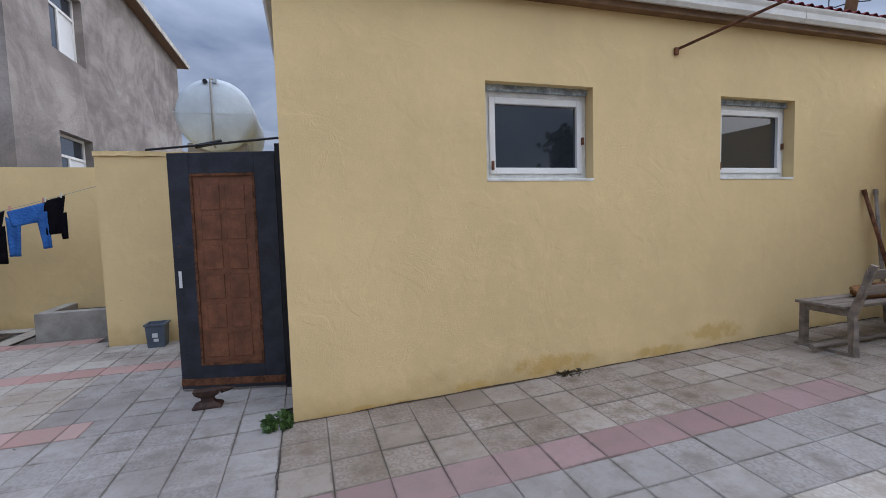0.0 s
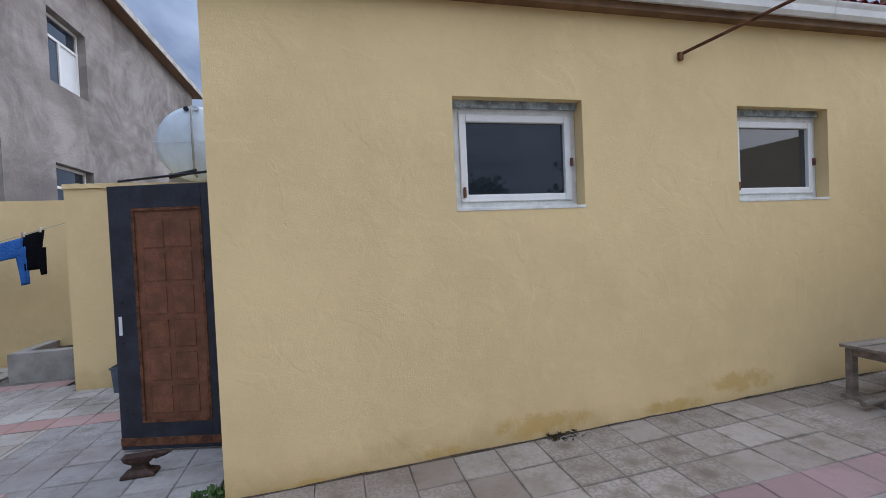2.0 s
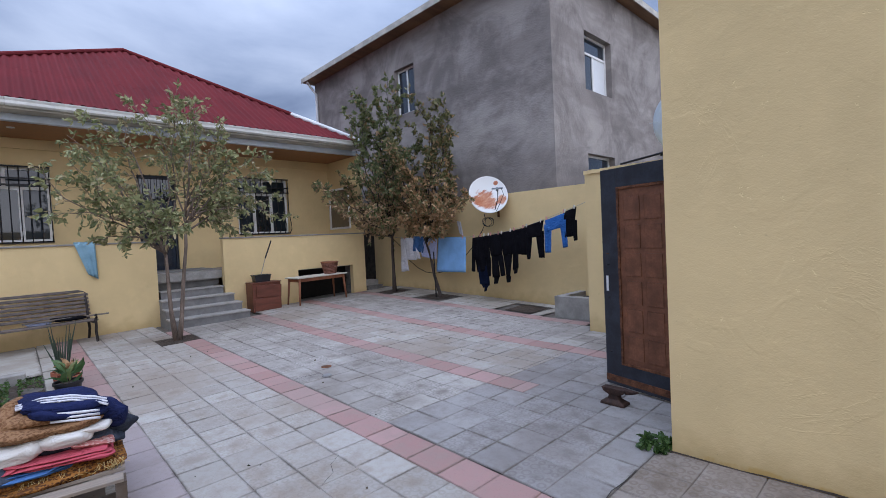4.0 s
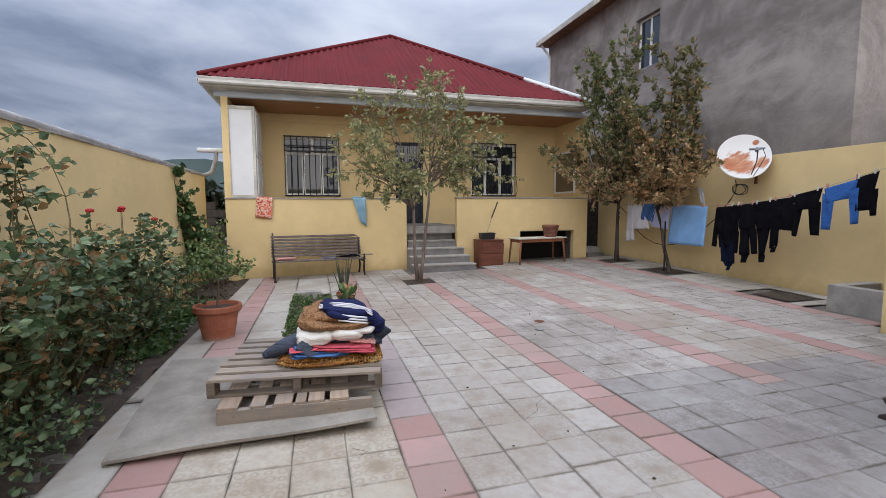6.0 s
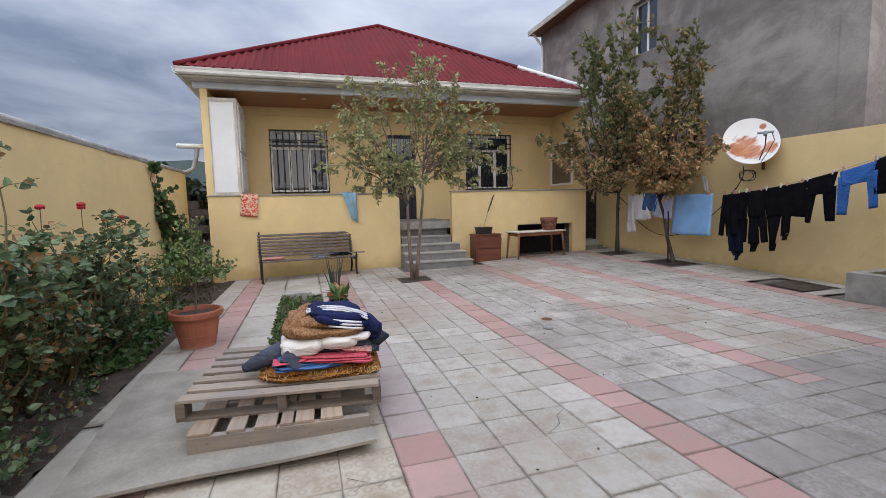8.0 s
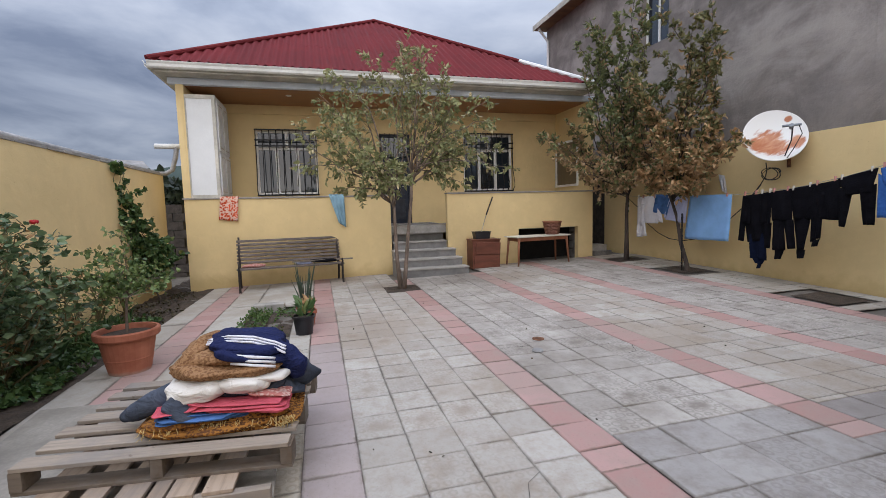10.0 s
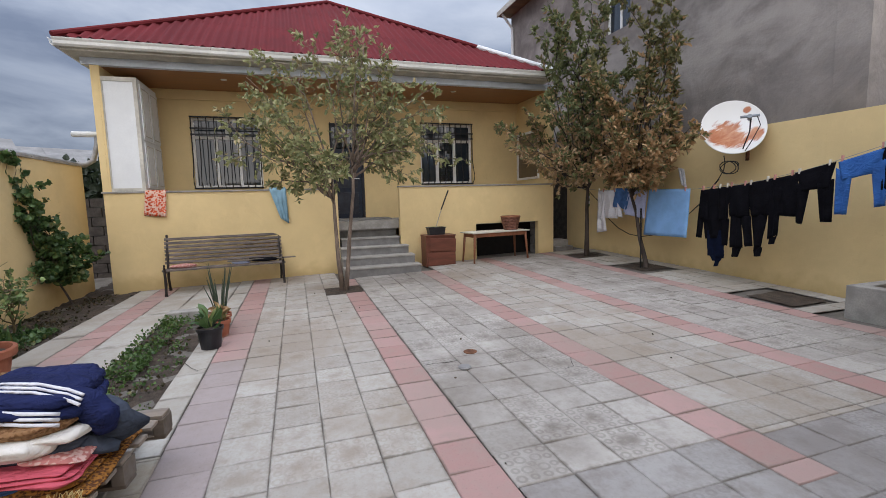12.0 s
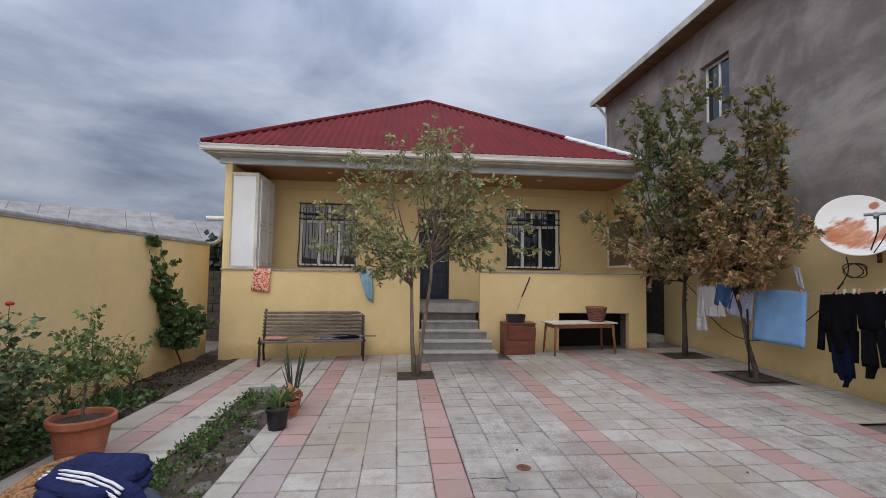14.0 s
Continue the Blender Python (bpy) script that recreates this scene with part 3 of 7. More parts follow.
def mesh_from(name, verts, faces, mat, parent=None, label="", kind="", smooth=False):
    me = bpy.data.meshes.new(name)
    me.from_pydata([tuple(v) for v in verts], [], faces)
    me.materials.append(mat)
    if smooth:
        me.polygons.foreach_set("use_smooth", [True] * len(me.polygons))
    me.update()
    ob = new(name, me)
    ob.parent = parent
    if label or kind:
        tagged(ob, label, kind=kind)
    return ob


def leaves(name, pts, dirs, size, mat, rng, parent=None, label="", kind="", width=0.42, curl=0.25):
    """Many single leaves, each two folded halves with a pointed tip."""
    n = len(pts)
    pts, dirs = np.array(pts, float), np.array(dirs, float)
    dirs /= np.linalg.norm(dirs, axis=1)[:, None] + 1e-9
    rnd = rng.normal(size=(n, 3))
    side = np.cross(dirs, rnd)
    side /= np.linalg.norm(side, axis=1)[:, None] + 1e-9
    nor = np.cross(side, dirs)
    L = size * rng.uniform(0.6, 1.3, n)[:, None]
    w = L * width
    base = pts
    mid_a = pts + dirs * L * 0.35
    mid_b = pts + dirs * L * 0.72 - nor * L * 0.06
    tip = pts + dirs * L - nor * L * curl
    v = np.stack([base, mid_a + side * w * 0.9 + nor * L * 0.1, mid_b + side * w * 0.62 + nor * L * 0.05, tip,
                  mid_b - side * w * 0.62 + nor * L * 0.05, mid_a - side * w * 0.9 + nor * L * 0.1, mid_a, mid_b], axis=1).reshape(-1, 3)
    faces = []
    for i in range(n):
        o = 8 * i
        faces += [(o, o + 1, o + 6), (o + 6, o + 1, o + 2, o + 7), (o + 7, o + 2, o + 3), (o, o + 6, o + 5), (o + 6, o + 7, o + 4, o + 5), (o + 7, o + 3, o + 4)]
    return mesh_from(name, v, faces, mat, parent, label, kind)


def gz(x, y):
    """Height of the paving: it rises a little towards one end of the house and along the annex."""
    wh = min(1.0, max(0.0, (-x - 2.0) / 5.0))
    wa = min(5.6, max(0.0, x - 1.0)) * min(1.0, max(0.0, (y - 1.5) / 2.0))
    return wh * (-0.07 + 0.023 * (min(9.0, max(-0.9, y)) + 0.3)) + 0.033 * wa


# ---- ground and paving ----
def height_sheet(name, x0, x1, y0, y1, nx, ny, dz, mat, kind="structure", label="", f=gz, rough=0.0):
    vs, fs = [], []
    for j in range(ny + 1):
        for i in range(nx + 1):
            x, y = x0 + (x1 - x0) * i / nx, y0 + (y1 - y0) * j / ny
            vs.append((x, y, f(x, y) + dz + rough * noise.noise((x * 6, y * 6, 1.7))))
    for j in range(ny):
        for i in range(nx):
            a = j * (nx + 1) + i
            fs.append((a, a + 1, a + nx + 2, a + nx + 1))
    return mesh_from(name, vs, fs, mat, None, label, kind, True)


height_sheet("ground", -420, 420, -420, 420, 60, 60, -0.30, field, f=lambda x, y: 0.0, label="dry brown open ground round the yard")
floor = height_sheet("yard_base", -14.5, 10, -3.5, 24, 90, 90, -0.03, grout, label="dirt and mortar bed under the paving", rough=0.012)
height_sheet("flower_bed", -9.4, 3.99, -0.80, 0.08, 120, 8, -0.015, soil, label="damp brown soil bed along the yellow wall", rough=0.05)
height_sheet("planting_bed", -5.1, -1.6, 1.08, 1.64, 50, 10, -0.02, soil, label="sunken soil bed between the paving slabs", rough=0.04)


# ---- walls ----
def wall_grid(bm, u0, u1, z0, z1, holes, put):
    """One connected wall slab with openings (u0, u1, z0, z1). put(u, z, side) gives the corner on either face."""
    us = sorted({u0, u1, *(h[0] for h in holes), *(h[1] for h in holes)})
    zs = sorted({z0, z1, *(h[2] for h in holes), *(h[3] for h in holes)})

    def solid(i, j):
        if not (0 <= i < len(us) - 1 and 0 <= j < len(zs) - 1):
            return False
        u, z = (us[i] + us[i + 1]) / 2, (zs[j] + zs[j + 1]) / 2
        return not any(h[0] < u < h[1] and h[2] < z < h[3] for h in holes)
    made = {}

    def vert(i, j, s):
        if (i, j, s) not in made:
            made[i, j, s] = bm.verts.new(put(us[i], zs[j], s))
        return made[i, j, s]
    for i in range(len(us) - 1):
        for j in range(len(zs) - 1):
            if not solid(i, j):
                continue
            for s in (0, 1):
                bm.faces.new((vert(i, j, s), vert(i + 1, j, s), vert(i + 1, j + 1, s), vert(i, j + 1, s)))
            for ni, nj, a, b in ((i - 1, j, (i, j), (i, j + 1)), (i + 1, j, (i + 1, j), (i + 1, j + 1)), (i, j - 1, (i, j), (i + 1, j)), (i, j + 1, (i, j + 1), (i + 1, j + 1))):
                if not solid(ni, nj):
                    bm.faces.new((vert(*a, 0), vert(*b, 0), vert(*b, 1), vert(*a, 1)))
    return bm


def wall_x(bm, x0, x1, y0, y1, z0, z1, holes=()):
    return wall_grid(bm, x0, x1, z0, z1, holes, lambda u, z, s: (u, (y0, y1)[s], z))


def wall_y(bm, y0, y1, x0, x1, z0, z1, holes=()):
    return wall_grid(bm, y0, y1, z0, z1, holes, lambda u, z, s: ((x0, x1)[s], u, z))


part("wall_south", B(-8.25, 9.0, -0.98, -0.80, -0.3, 2.06), yellow, None, "yellow plastered boundary wall behind the flower bed", "structure")
part("wall_north", B(-8.47, -0.96, 8.98, 9.16, -0.3, 2.27), yellow, None, "yellow plastered boundary wall behind the washing line", "structure")
part("wall_east", B(7.22, 7.38, -0.80, 4.477, -0.3, 2.50), yellow, None, "yellow plastered wall beside the annex", "structure")

bm = bmesh.new()
tube(bm, [(-8.25, -0.86, 2.09), (-4, -0.855, 2.10), (0, -0.86, 2.11), (4, -0.86, 2.1), (9, -0.86, 2.11)], 0.045, 10)
pipe = thing("wall_pipe", (0, 0, 0), "long grey plastic pipe lying on top of the yellow boundary wall", "pipe")
part("pipe", bm, pipe_grey, pipe, smooth=True)
bm = bmesh.new()
rg = random.Random(5)
x = -8.2
while x < 8.9:
    L = rg.uniform(0.25, 0.7)
    box(bm, x, x + L, -0.97, -0.79 + rg.uniform(-0.005, 0.012), 2.055, 2.072 + rg.uniform(0, 0.02), 0.004)
    x += L + 0.01
part("mortar_bed", bm, concrete, pipe, "rough mortar under the pipe", "stuff")
bm = bmesh.new()
tube(bm, [(-8.2, -0.86, 2.09), (-8.38, -0.80, 2.10), (-8.42, -0.68, 2.18), (-8.42, -0.60, 2.45), (-8.42, -0.58, 2.62)], 0.045, 10)
part("pipe_elbow", bm, pipe_grey, pipe, smooth=True)
bm = bmesh.new()
tube(bm, [(-8.42, -0.95, 2.63), (-8.42, -0.36, 2.63)], 0.05, 10)
part("pipe_arm", bm, gutter_light, pipe, smooth=True)

# ---- shed behind the gate ----
shed = thing("shed", (0, 0, 0), "low yellow plastered shed with a rough broken roof edge", "shed")
part("wall", B(-0.96, 1.12, 7.376, 10.2, -0.3, 2.22), yellow, shed)
bm = bmesh.new()
box(bm, -0.97, 1.12, 7.366, 10.2, 2.222, 2.275)
bmesh.ops.subdivide_edges(bm, edges=bm.edges[:], cuts=40, use_grid_fill=True)
for v in bm.verts:
    v.co += Vector((0, -0.012 * noise.noise(v.co * 9) - 0.006, 0.016 * noise.noise(v.co * 14)))
part("roof_edge", bm, yellow, shed, "crumbling rough edge of the roof slab")

# ---- annex ----
AY = 4.477
annex = thing("annex", (0, 0, 0), "single-storey yellow plastered annex with two small white windows", "building")
W1, W2 = (2.665, 3.615, 1.665, 2.425), (4.965, 5.885, 1.672, 2.42)
part("front_wall", wall_x(bmesh.new(), 1.17, 7.22, AY, AY + 0.22, -0.3, 3.10, (W1, W2)), yellow_annex, annex)
part("side_wall", B(1.17, 1.39, AY + 0.22, 10.5, -0.3, 3.10), yellow_annex, annex)
part("side_wall", B(7.00, 7.22, AY + 0.22, 10.5, -0.3, 3.10), yellow_annex, annex)
part("rear_wall", B(1.39, 7.00, 10.3, 10.5, -0.3, 3.10), yellow_annex, annex)
part("ceiling", B(1.17, 7.22, AY, 10.5, 3.104, 3.13), soffit_brown, annex)


def small_window(parent, x0, x1, z0, z1, y, old=True):
    """A white hung window set back in its opening, with raw mortar round it."""
    w = thing("window", (0, 0, 0), "small white plastic window with dark glass, set back in its opening")
    w.parent = parent
    d = y + 0.125
    e = 0.045
    part("window_sill", B(x0, x1, y - 0.004, d + 0.03, z0, z0 + 0.022, 0.003), white_old, w, "white painted sill")
    bm = bmesh.new()
    box(bm, x0, x0 + 0.022, d - 0.05, d + 0.05, z0 + 0.022, z1)
    box(bm, x0 + 0.022, x1, d - 0.05, d + 0.05, z1 - 0.05, z1)
    bmesh.ops.subdivide_edges(bm, edges=bm.edges[:], cuts=10, use_grid_fill=True)
    for v in bm.verts:
        v.co.y += 0.008 * noise.noise(v.co * 25)
    part("mortar_joint", bm, foam, w, "raw grey-blue filler left round the frame")
    for nm, q in (("frame_side", (x0 + 0.02, x0 + 0.02 + e, z0 + 0.022, z1 - 0.048)), ("frame_side", (x1 - e, x1 - 0.002, z0 + 0.022, z1 - 0.048)),
                  ("frame_bottom", (x0 + 0.02 + e, x1 - e, z0 + 0.022, z0 + 0.022 + e)), ("frame_top", (x0 + 0.02 + e, x1 - e, z1 - 0.048 - e, z1 - 0.048))):
        part(nm, B(q[0], q[1], d - 0.02, d + 0.04, q[2], q[3], 0.004), white_old, w)
    a, b, c, f = x0 + 0.02 + e, x1 - e, z0 + 0.022 + e, z1 - 0.048 - e
    s = 0.05
    for nm, q in (("sash_side", (a, a + s, c, f)), ("sash_side", (b - s, b, c, f)), ("sash_bottom", (a + s, b - s, c, c + s)), ("sash_top", (a + s, b - s, f - s, f))):
        part(nm, B(q[0], q[1], d - 0.035, d + 0.03, q[2], q[3], 0.006), white_pvc, w)
    part("pane", B(a + s, b - s, d - 0.005, d + 0.005, c + s, f - s), dark_glass, w)
    part("hinge", B(a + 0.012, a + 0.03, d - 0.055, d - 0.033, c + 0.03, c + 0.10, 0.004), rust, w)
    part("hinge", B(b - 0.012, b + 0.006, d - 0.055, d - 0.033, f - 0.36, f - 0.30, 0.004), rust, w)
    return w


small_window(annex, *W1, AY)
small_window(annex, *W2, AY)


def corrugated(name, parent, mat, org, across, up, width, length, amp, pitch, x_of=None, tiers=3, lift=0.005, sheetw=1.05, hipf=None, label=""):
    """Corrugated sheets laid in courses. hipf(u) gives how far up the slope the sheet at u may reach."""
    org, across, up = Vector(org), Vector(across).normalized(), Vector(up).normalized()
    nor = across.cross(up).normalized()
    if nor.z < 0:
        nor = -nor
    step = pitch / 8
    for k in range(tiers):
        l0, l1 = length * k / tiers, length * (k + 1) / tiers + 0.08
        u = 0.0
        while u < width - 1e-6:
            u1 = min(width, u + sheetw)
            cols = int(round((u1 - u) / step))
            vs, fs = [], []
            live = False
            for i in range(cols + 1):
                uu = u + (u1 - u) * i / cols
                top = hipf(uu) if hipf else length
                a, b = min(l0, top), min(l1, top)
                if top > l0 + 0.02:
                    live = True
                wv = amp * math.sin(2 * math.pi * uu / pitch)
                for q, ex in ((a, lift), (b, 0.0)):
                    p = org + across * uu + up * q + nor * (wv + ex)
                    vs += [p, p - nor * 0.006]
            for i in range(cols):
                o, q = 4 * i, 4 * (i + 1)
                fs += [(o, q, q + 2, o + 2), (o + 1, o + 3, q + 3, q + 1), (o, o + 1, q + 1, q), (o + 2, q + 2, q + 3, o + 3)]
            if live:
                mesh_from(name, vs, fs, mat, parent, label)
            u = u1


# annex roof: low hip
AX0, AX1, EY, RY, RZ = 1.09, 7.32, 4.34, 7.3, 3.245
rise = 0.62
hip = 2.6
sl = math.hypot(RY - EY, rise)
corrugated("roof_sheet", annex, roof_red, (AX0, EY, RZ), (1, 0, 0), (0, RY - EY, rise), AX1 - AX0, sl, 0.016, 0.125, tiers=2,
           hipf=lambda u: sl * min(1.0, u / hip, (AX1 - AX0 - u) / hip + 0.001), label="dark red corrugated roof sheet")
mesh_from("roof_end", [(AX0, EY, RZ), (AX0, 10.7, RZ), (AX0 + hip, RY, RZ + rise), (AX1, EY, RZ), (AX1, 10.7, RZ), (AX1 - hip, RY, RZ + rise)],
          [(0, 1, 2), (3, 5, 4), (1, 4, 5, 2)], roof_red, annex)
for a, b in (((AX0, EY, RZ), (AX0 + hip, RY, RZ + rise)), ((AX0 + hip, RY, RZ + rise), (AX1 - hip, RY, RZ + rise)), ((AX1, EY, RZ), (AX1 - hip, RY, RZ + rise))):
    part("ridge_cap", tube(bmesh.new(), [Vector(a) + Vector((0, 0, .02)), Vector(b) + Vector((0, 0, .03))], 0.03, 8), roof_red, annex)


def gutter(parent, a, b, mat, drop=0.13, deep=0.12, out=(0, -1, 0), wall_side=True):
    """An ogee-fronted trough between two points."""
    a, b, out = Vector(a), Vector(b), Vector(out)
    z = Vector((0, 0, 1))
    prof = [(0, 0), (0, -drop * 0.9), (deep * 0.55, -drop), (deep * 0.8, -drop * 0.75), (deep * 0.85, -drop * 0.35), (deep, -drop * 0.12), (deep * 1.04, 0.0),
            (deep * 0.98, 0.004), (deep * 0.78, -drop * 0.35), (deep * 0.72, -drop * 0.7), (deep * 0.5, -drop * 0.9), (0.01, -drop * 0.84), (0.008, 0)]
    rings = [[p + out * q[0] + z * q[1] for q in prof] for p in (a, b)]
    return part("gutter", ring_loft(bmesh.new(), rings), mat, parent, "weathered cream gutter")


for i in range(4):
    xa, xb = AX0 + (AX1 + 0.03 - AX0) * i / 4, AX0 + (AX1 + 0.03 - AX0) * (i + 1) / 4 - 0.005
    gutter(annex, (xa, 4.388, 3.21), (xb, 4.388, 3.21), gutter_light, 0.125, 0.08)
gutter(annex, (1.145, 4.388, 3.21), (1.145, 10.6, 3.21), gutter_light, 0.125, 0.075, out=(-1, 0, 0))
part("fascia", B(1.15, AX1, 4.39, 4.405, 3.045, 3.20), soffit_brown, annex)
part("fascia", B(1.147, 1.162, 4.406, 10.6, 3.045, 3.20), soffit_brown, annex)
part("soffit", B(1.164, AX1, 4.406, AY - 0.002, 3.045, 3.06), soffit_brown, annex, "brown stained board under the eave")
for xx in (1.22, 3.55):
    part("gutter_bracket", B(xx, xx + 0.02, 4.300, 4.312, 3.08, 3.215, 0.003), rust, annex, "rusty bracket over the gutter")

# ---- house ----
HX, BX = -7.60, -9.07
house = thing("house", (0, 0, 0), "yellow single-storey house with a red hipped roof and a raised porch", "house")
hw = [(0.76, 2.05, 1.69, 3.09), (3.43, 4.15, 0.96, 3.05), (5.46, 6.75, 1.71, 3.09)]
part("back_wall", wall_y(bmesh.new(), -0.31, 8.05, BX - 0.25, BX, -0.3, 3.70, hw), yellow, house)
part("side_wall", B(-15.5, HX - 0.004, -0.31, -0.19, -0.3, 3.71), yellow, house)
part("side_wall", wall_x(bmesh.new(), -15.5, HX - 0.004, 7.93, 8.05, -0.3, 3.71, [(-9.02, -7.98, 1.76, 2.86)]), yellow, house)
part("rear_wall", B(-15.5, -15.3, -0.19, 7.93, -0.3, 3.71), yellow, house)
part("parapet", B(HX - 0.14, HX, -0.31, 3.41, -0.3, 1.575), yellow, house)
part("parapet", wall_y(bmesh.new(), 4.60, 8.055, HX - 0.14, HX, -0.3, 1.60, [(6.21, 7.68, -0.3, 0.82)]), yellow, house)
part("parapet_cap", B(HX - 0.16, HX + 0.02, -0.33, 3.42, 1.577, 1.605, 0.004), concrete, house, "thin grey mortar cap")
part("parapet_cap", B(HX - 0.16, HX + 0.02, 4.59, 8.07, 1.602, 1.63, 0.004), concrete, house, "thin grey mortar cap")
part("porch_column", B(HX - 0.12, HX + 0.002, -0.312, -0.22, 1.605, 3.598), yellow, house)
part("porch_column", B(HX - 0.12, HX + 0.002, 7.95, 8.057, 1.63, 3.598), yellow, house)
part("porch_floor", B(BX, HX - 0.14, -0.19, 7.93, 0.80, 0.955), concrete, house)
part("cheek_wall", B(BX, HX - 0.14, 3.30, 3.41, 0.955, 1.0), yellow, house)
# Solid black block in place of the store's unlit depth.
part("dark_store", B(BX, HX - 0.6, 6.0, 7.9, -0.05, 0.79), dark_inside, house, "black block standing for the unlit store under the porch")
bm = bmesh.new()
for r in range(4):
    box(bm, HX - 0.40, HX - 0.145, 7.69, 7.78, 0.1 + r * 0.19, 0.1 + r * 0.19 + 0.18, 0.008)
part("block_pier", bm, block_grey, house, "rough grey block pier")
part("porch_ceiling", B(BX, HX - 0.10, -0.19, 7.93, 3.598, 3.62), ceil_brown, house, "orange-brown porch ceiling")
part("beam", B(HX - 0.10, HX + 0.01, -0.43, 8.13, 3.60, 3.712, 0.004), fascia_grey, house, "pale blue-grey beam")
part("soffit", B(-15.6, HX + 0.32, -0.54, 7.80, 3.714, 3.74), gutter_mat, house, "cream eave board")
part("fascia", B(-7.31, -7.28, -0.56, 7.80, 3.742, 3.85), gutter_mat, house, "cream fascia board")
for i in range(4):
    ya, yb = -0.60 + 8.40 * i / 4, -0.60 + 8.40 * (i + 1) / 4 - 0.006
    gutter(house, (-7.278, ya, 3.855), (-7.278, yb, 3.855), gutter_light, 0.11, 0.12, out=(1, 0, 0))
gutter(house, (-15.0, -0.56, 3.855), (-7.2, -0.56, 3.855), gutter_light, 0.11, 0.10)
part("inner_lintel", B(BX + 0.003, BX + 0.05, -0.19, 7.93, 3.41, 3.596), yellow, house)

EX, EZ, APX, APY, APZ = -7.19, 3.87, -11.5, 3.74, 6.49
Y0, Y1 = -0.60, 7.82
upv = Vector((APX - EX, 0, APZ - EZ))
Ls = upv.length
corrugated("roof_sheet", house, roof_red, (EX, Y0, EZ), (0, 1, 0), upv, Y1 - Y0, Ls, 0.02, 0.15, tiers=3, lift=0.003,
           hipf=lambda u: Ls * min(u / (APY - Y0), (Y1 - Y0 - u) / (Y1 - APY)), label="dark red corrugated roof sheet")
ridge_x = -12.3
mesh_from("roof_slope", [(EX, Y0, EZ), (APX, APY, APZ), (ridge_x, APY, APZ), (-15.7, Y0, EZ), (EX, Y1, EZ), (-15.7, Y1, EZ)],
          [(0, 1, 2, 3), (4, 5, 2, 1), (3, 2, 5)], roof_red, house)
for a, b in (((EX, Y0, EZ), (APX, APY, APZ)), ((APX, APY, APZ), (ridge_x, APY, APZ))):
    part("ridge_cap", tube(bmesh.new(), bent(Vector(a) + Vector((0, 0, 0.03)), Vector(b) + Vector((0, 0, 0.03)), 0.0, 8), 0.045, 8), roof_red, house)
a, b = Vector((EX, Y1, EZ + 0.03)), Vector((APX, APY, APZ + 0.03))
part("ridge_cap", tube(bmesh.new(), [a.lerp(b, 0.28), b], 0.045, 8), roof_red, house)
part("ridge_cap", tube(bmesh.new(), [a, a.lerp(b, 0.285)], 0.05, 8), white_panel, house, "new pale metal ridge cap")

# porch steps
stair = thing("steps", (0, 0, 0), "five grey stone steps up to the raised porch", "stairs")
sx = [-6.83, -7.10, -7.37, -7.64, -7.91, -8.18]
for i in range(5):
    z0, z1 = 0.02 + 0.155 * i, 0.02 + 0.155 * (i + 1)
    ylo, yhi = (3.40, 4.80 - 0.05 * i) if i < 3 else (3.44, 4.585)
    part("riser", B(-8.6 if i == 4 else sx[i + 1] - 0.02, sx[i], ylo + 0.01, yhi - 0.01, -0.2, z1 - 0.028), step_grey, stair)
    part("tread", B(-8.6 if i == 4 else sx[i + 1] - 0.03, sx[i] + 0.022, ylo, yhi, z1 - 0.028, z1, 0.006), step_edge, stair)
part("threshold_step", B(BX, -8.30, 3.46, 4.585, 0.796, 0.985, 0.006), step_grey, stair)


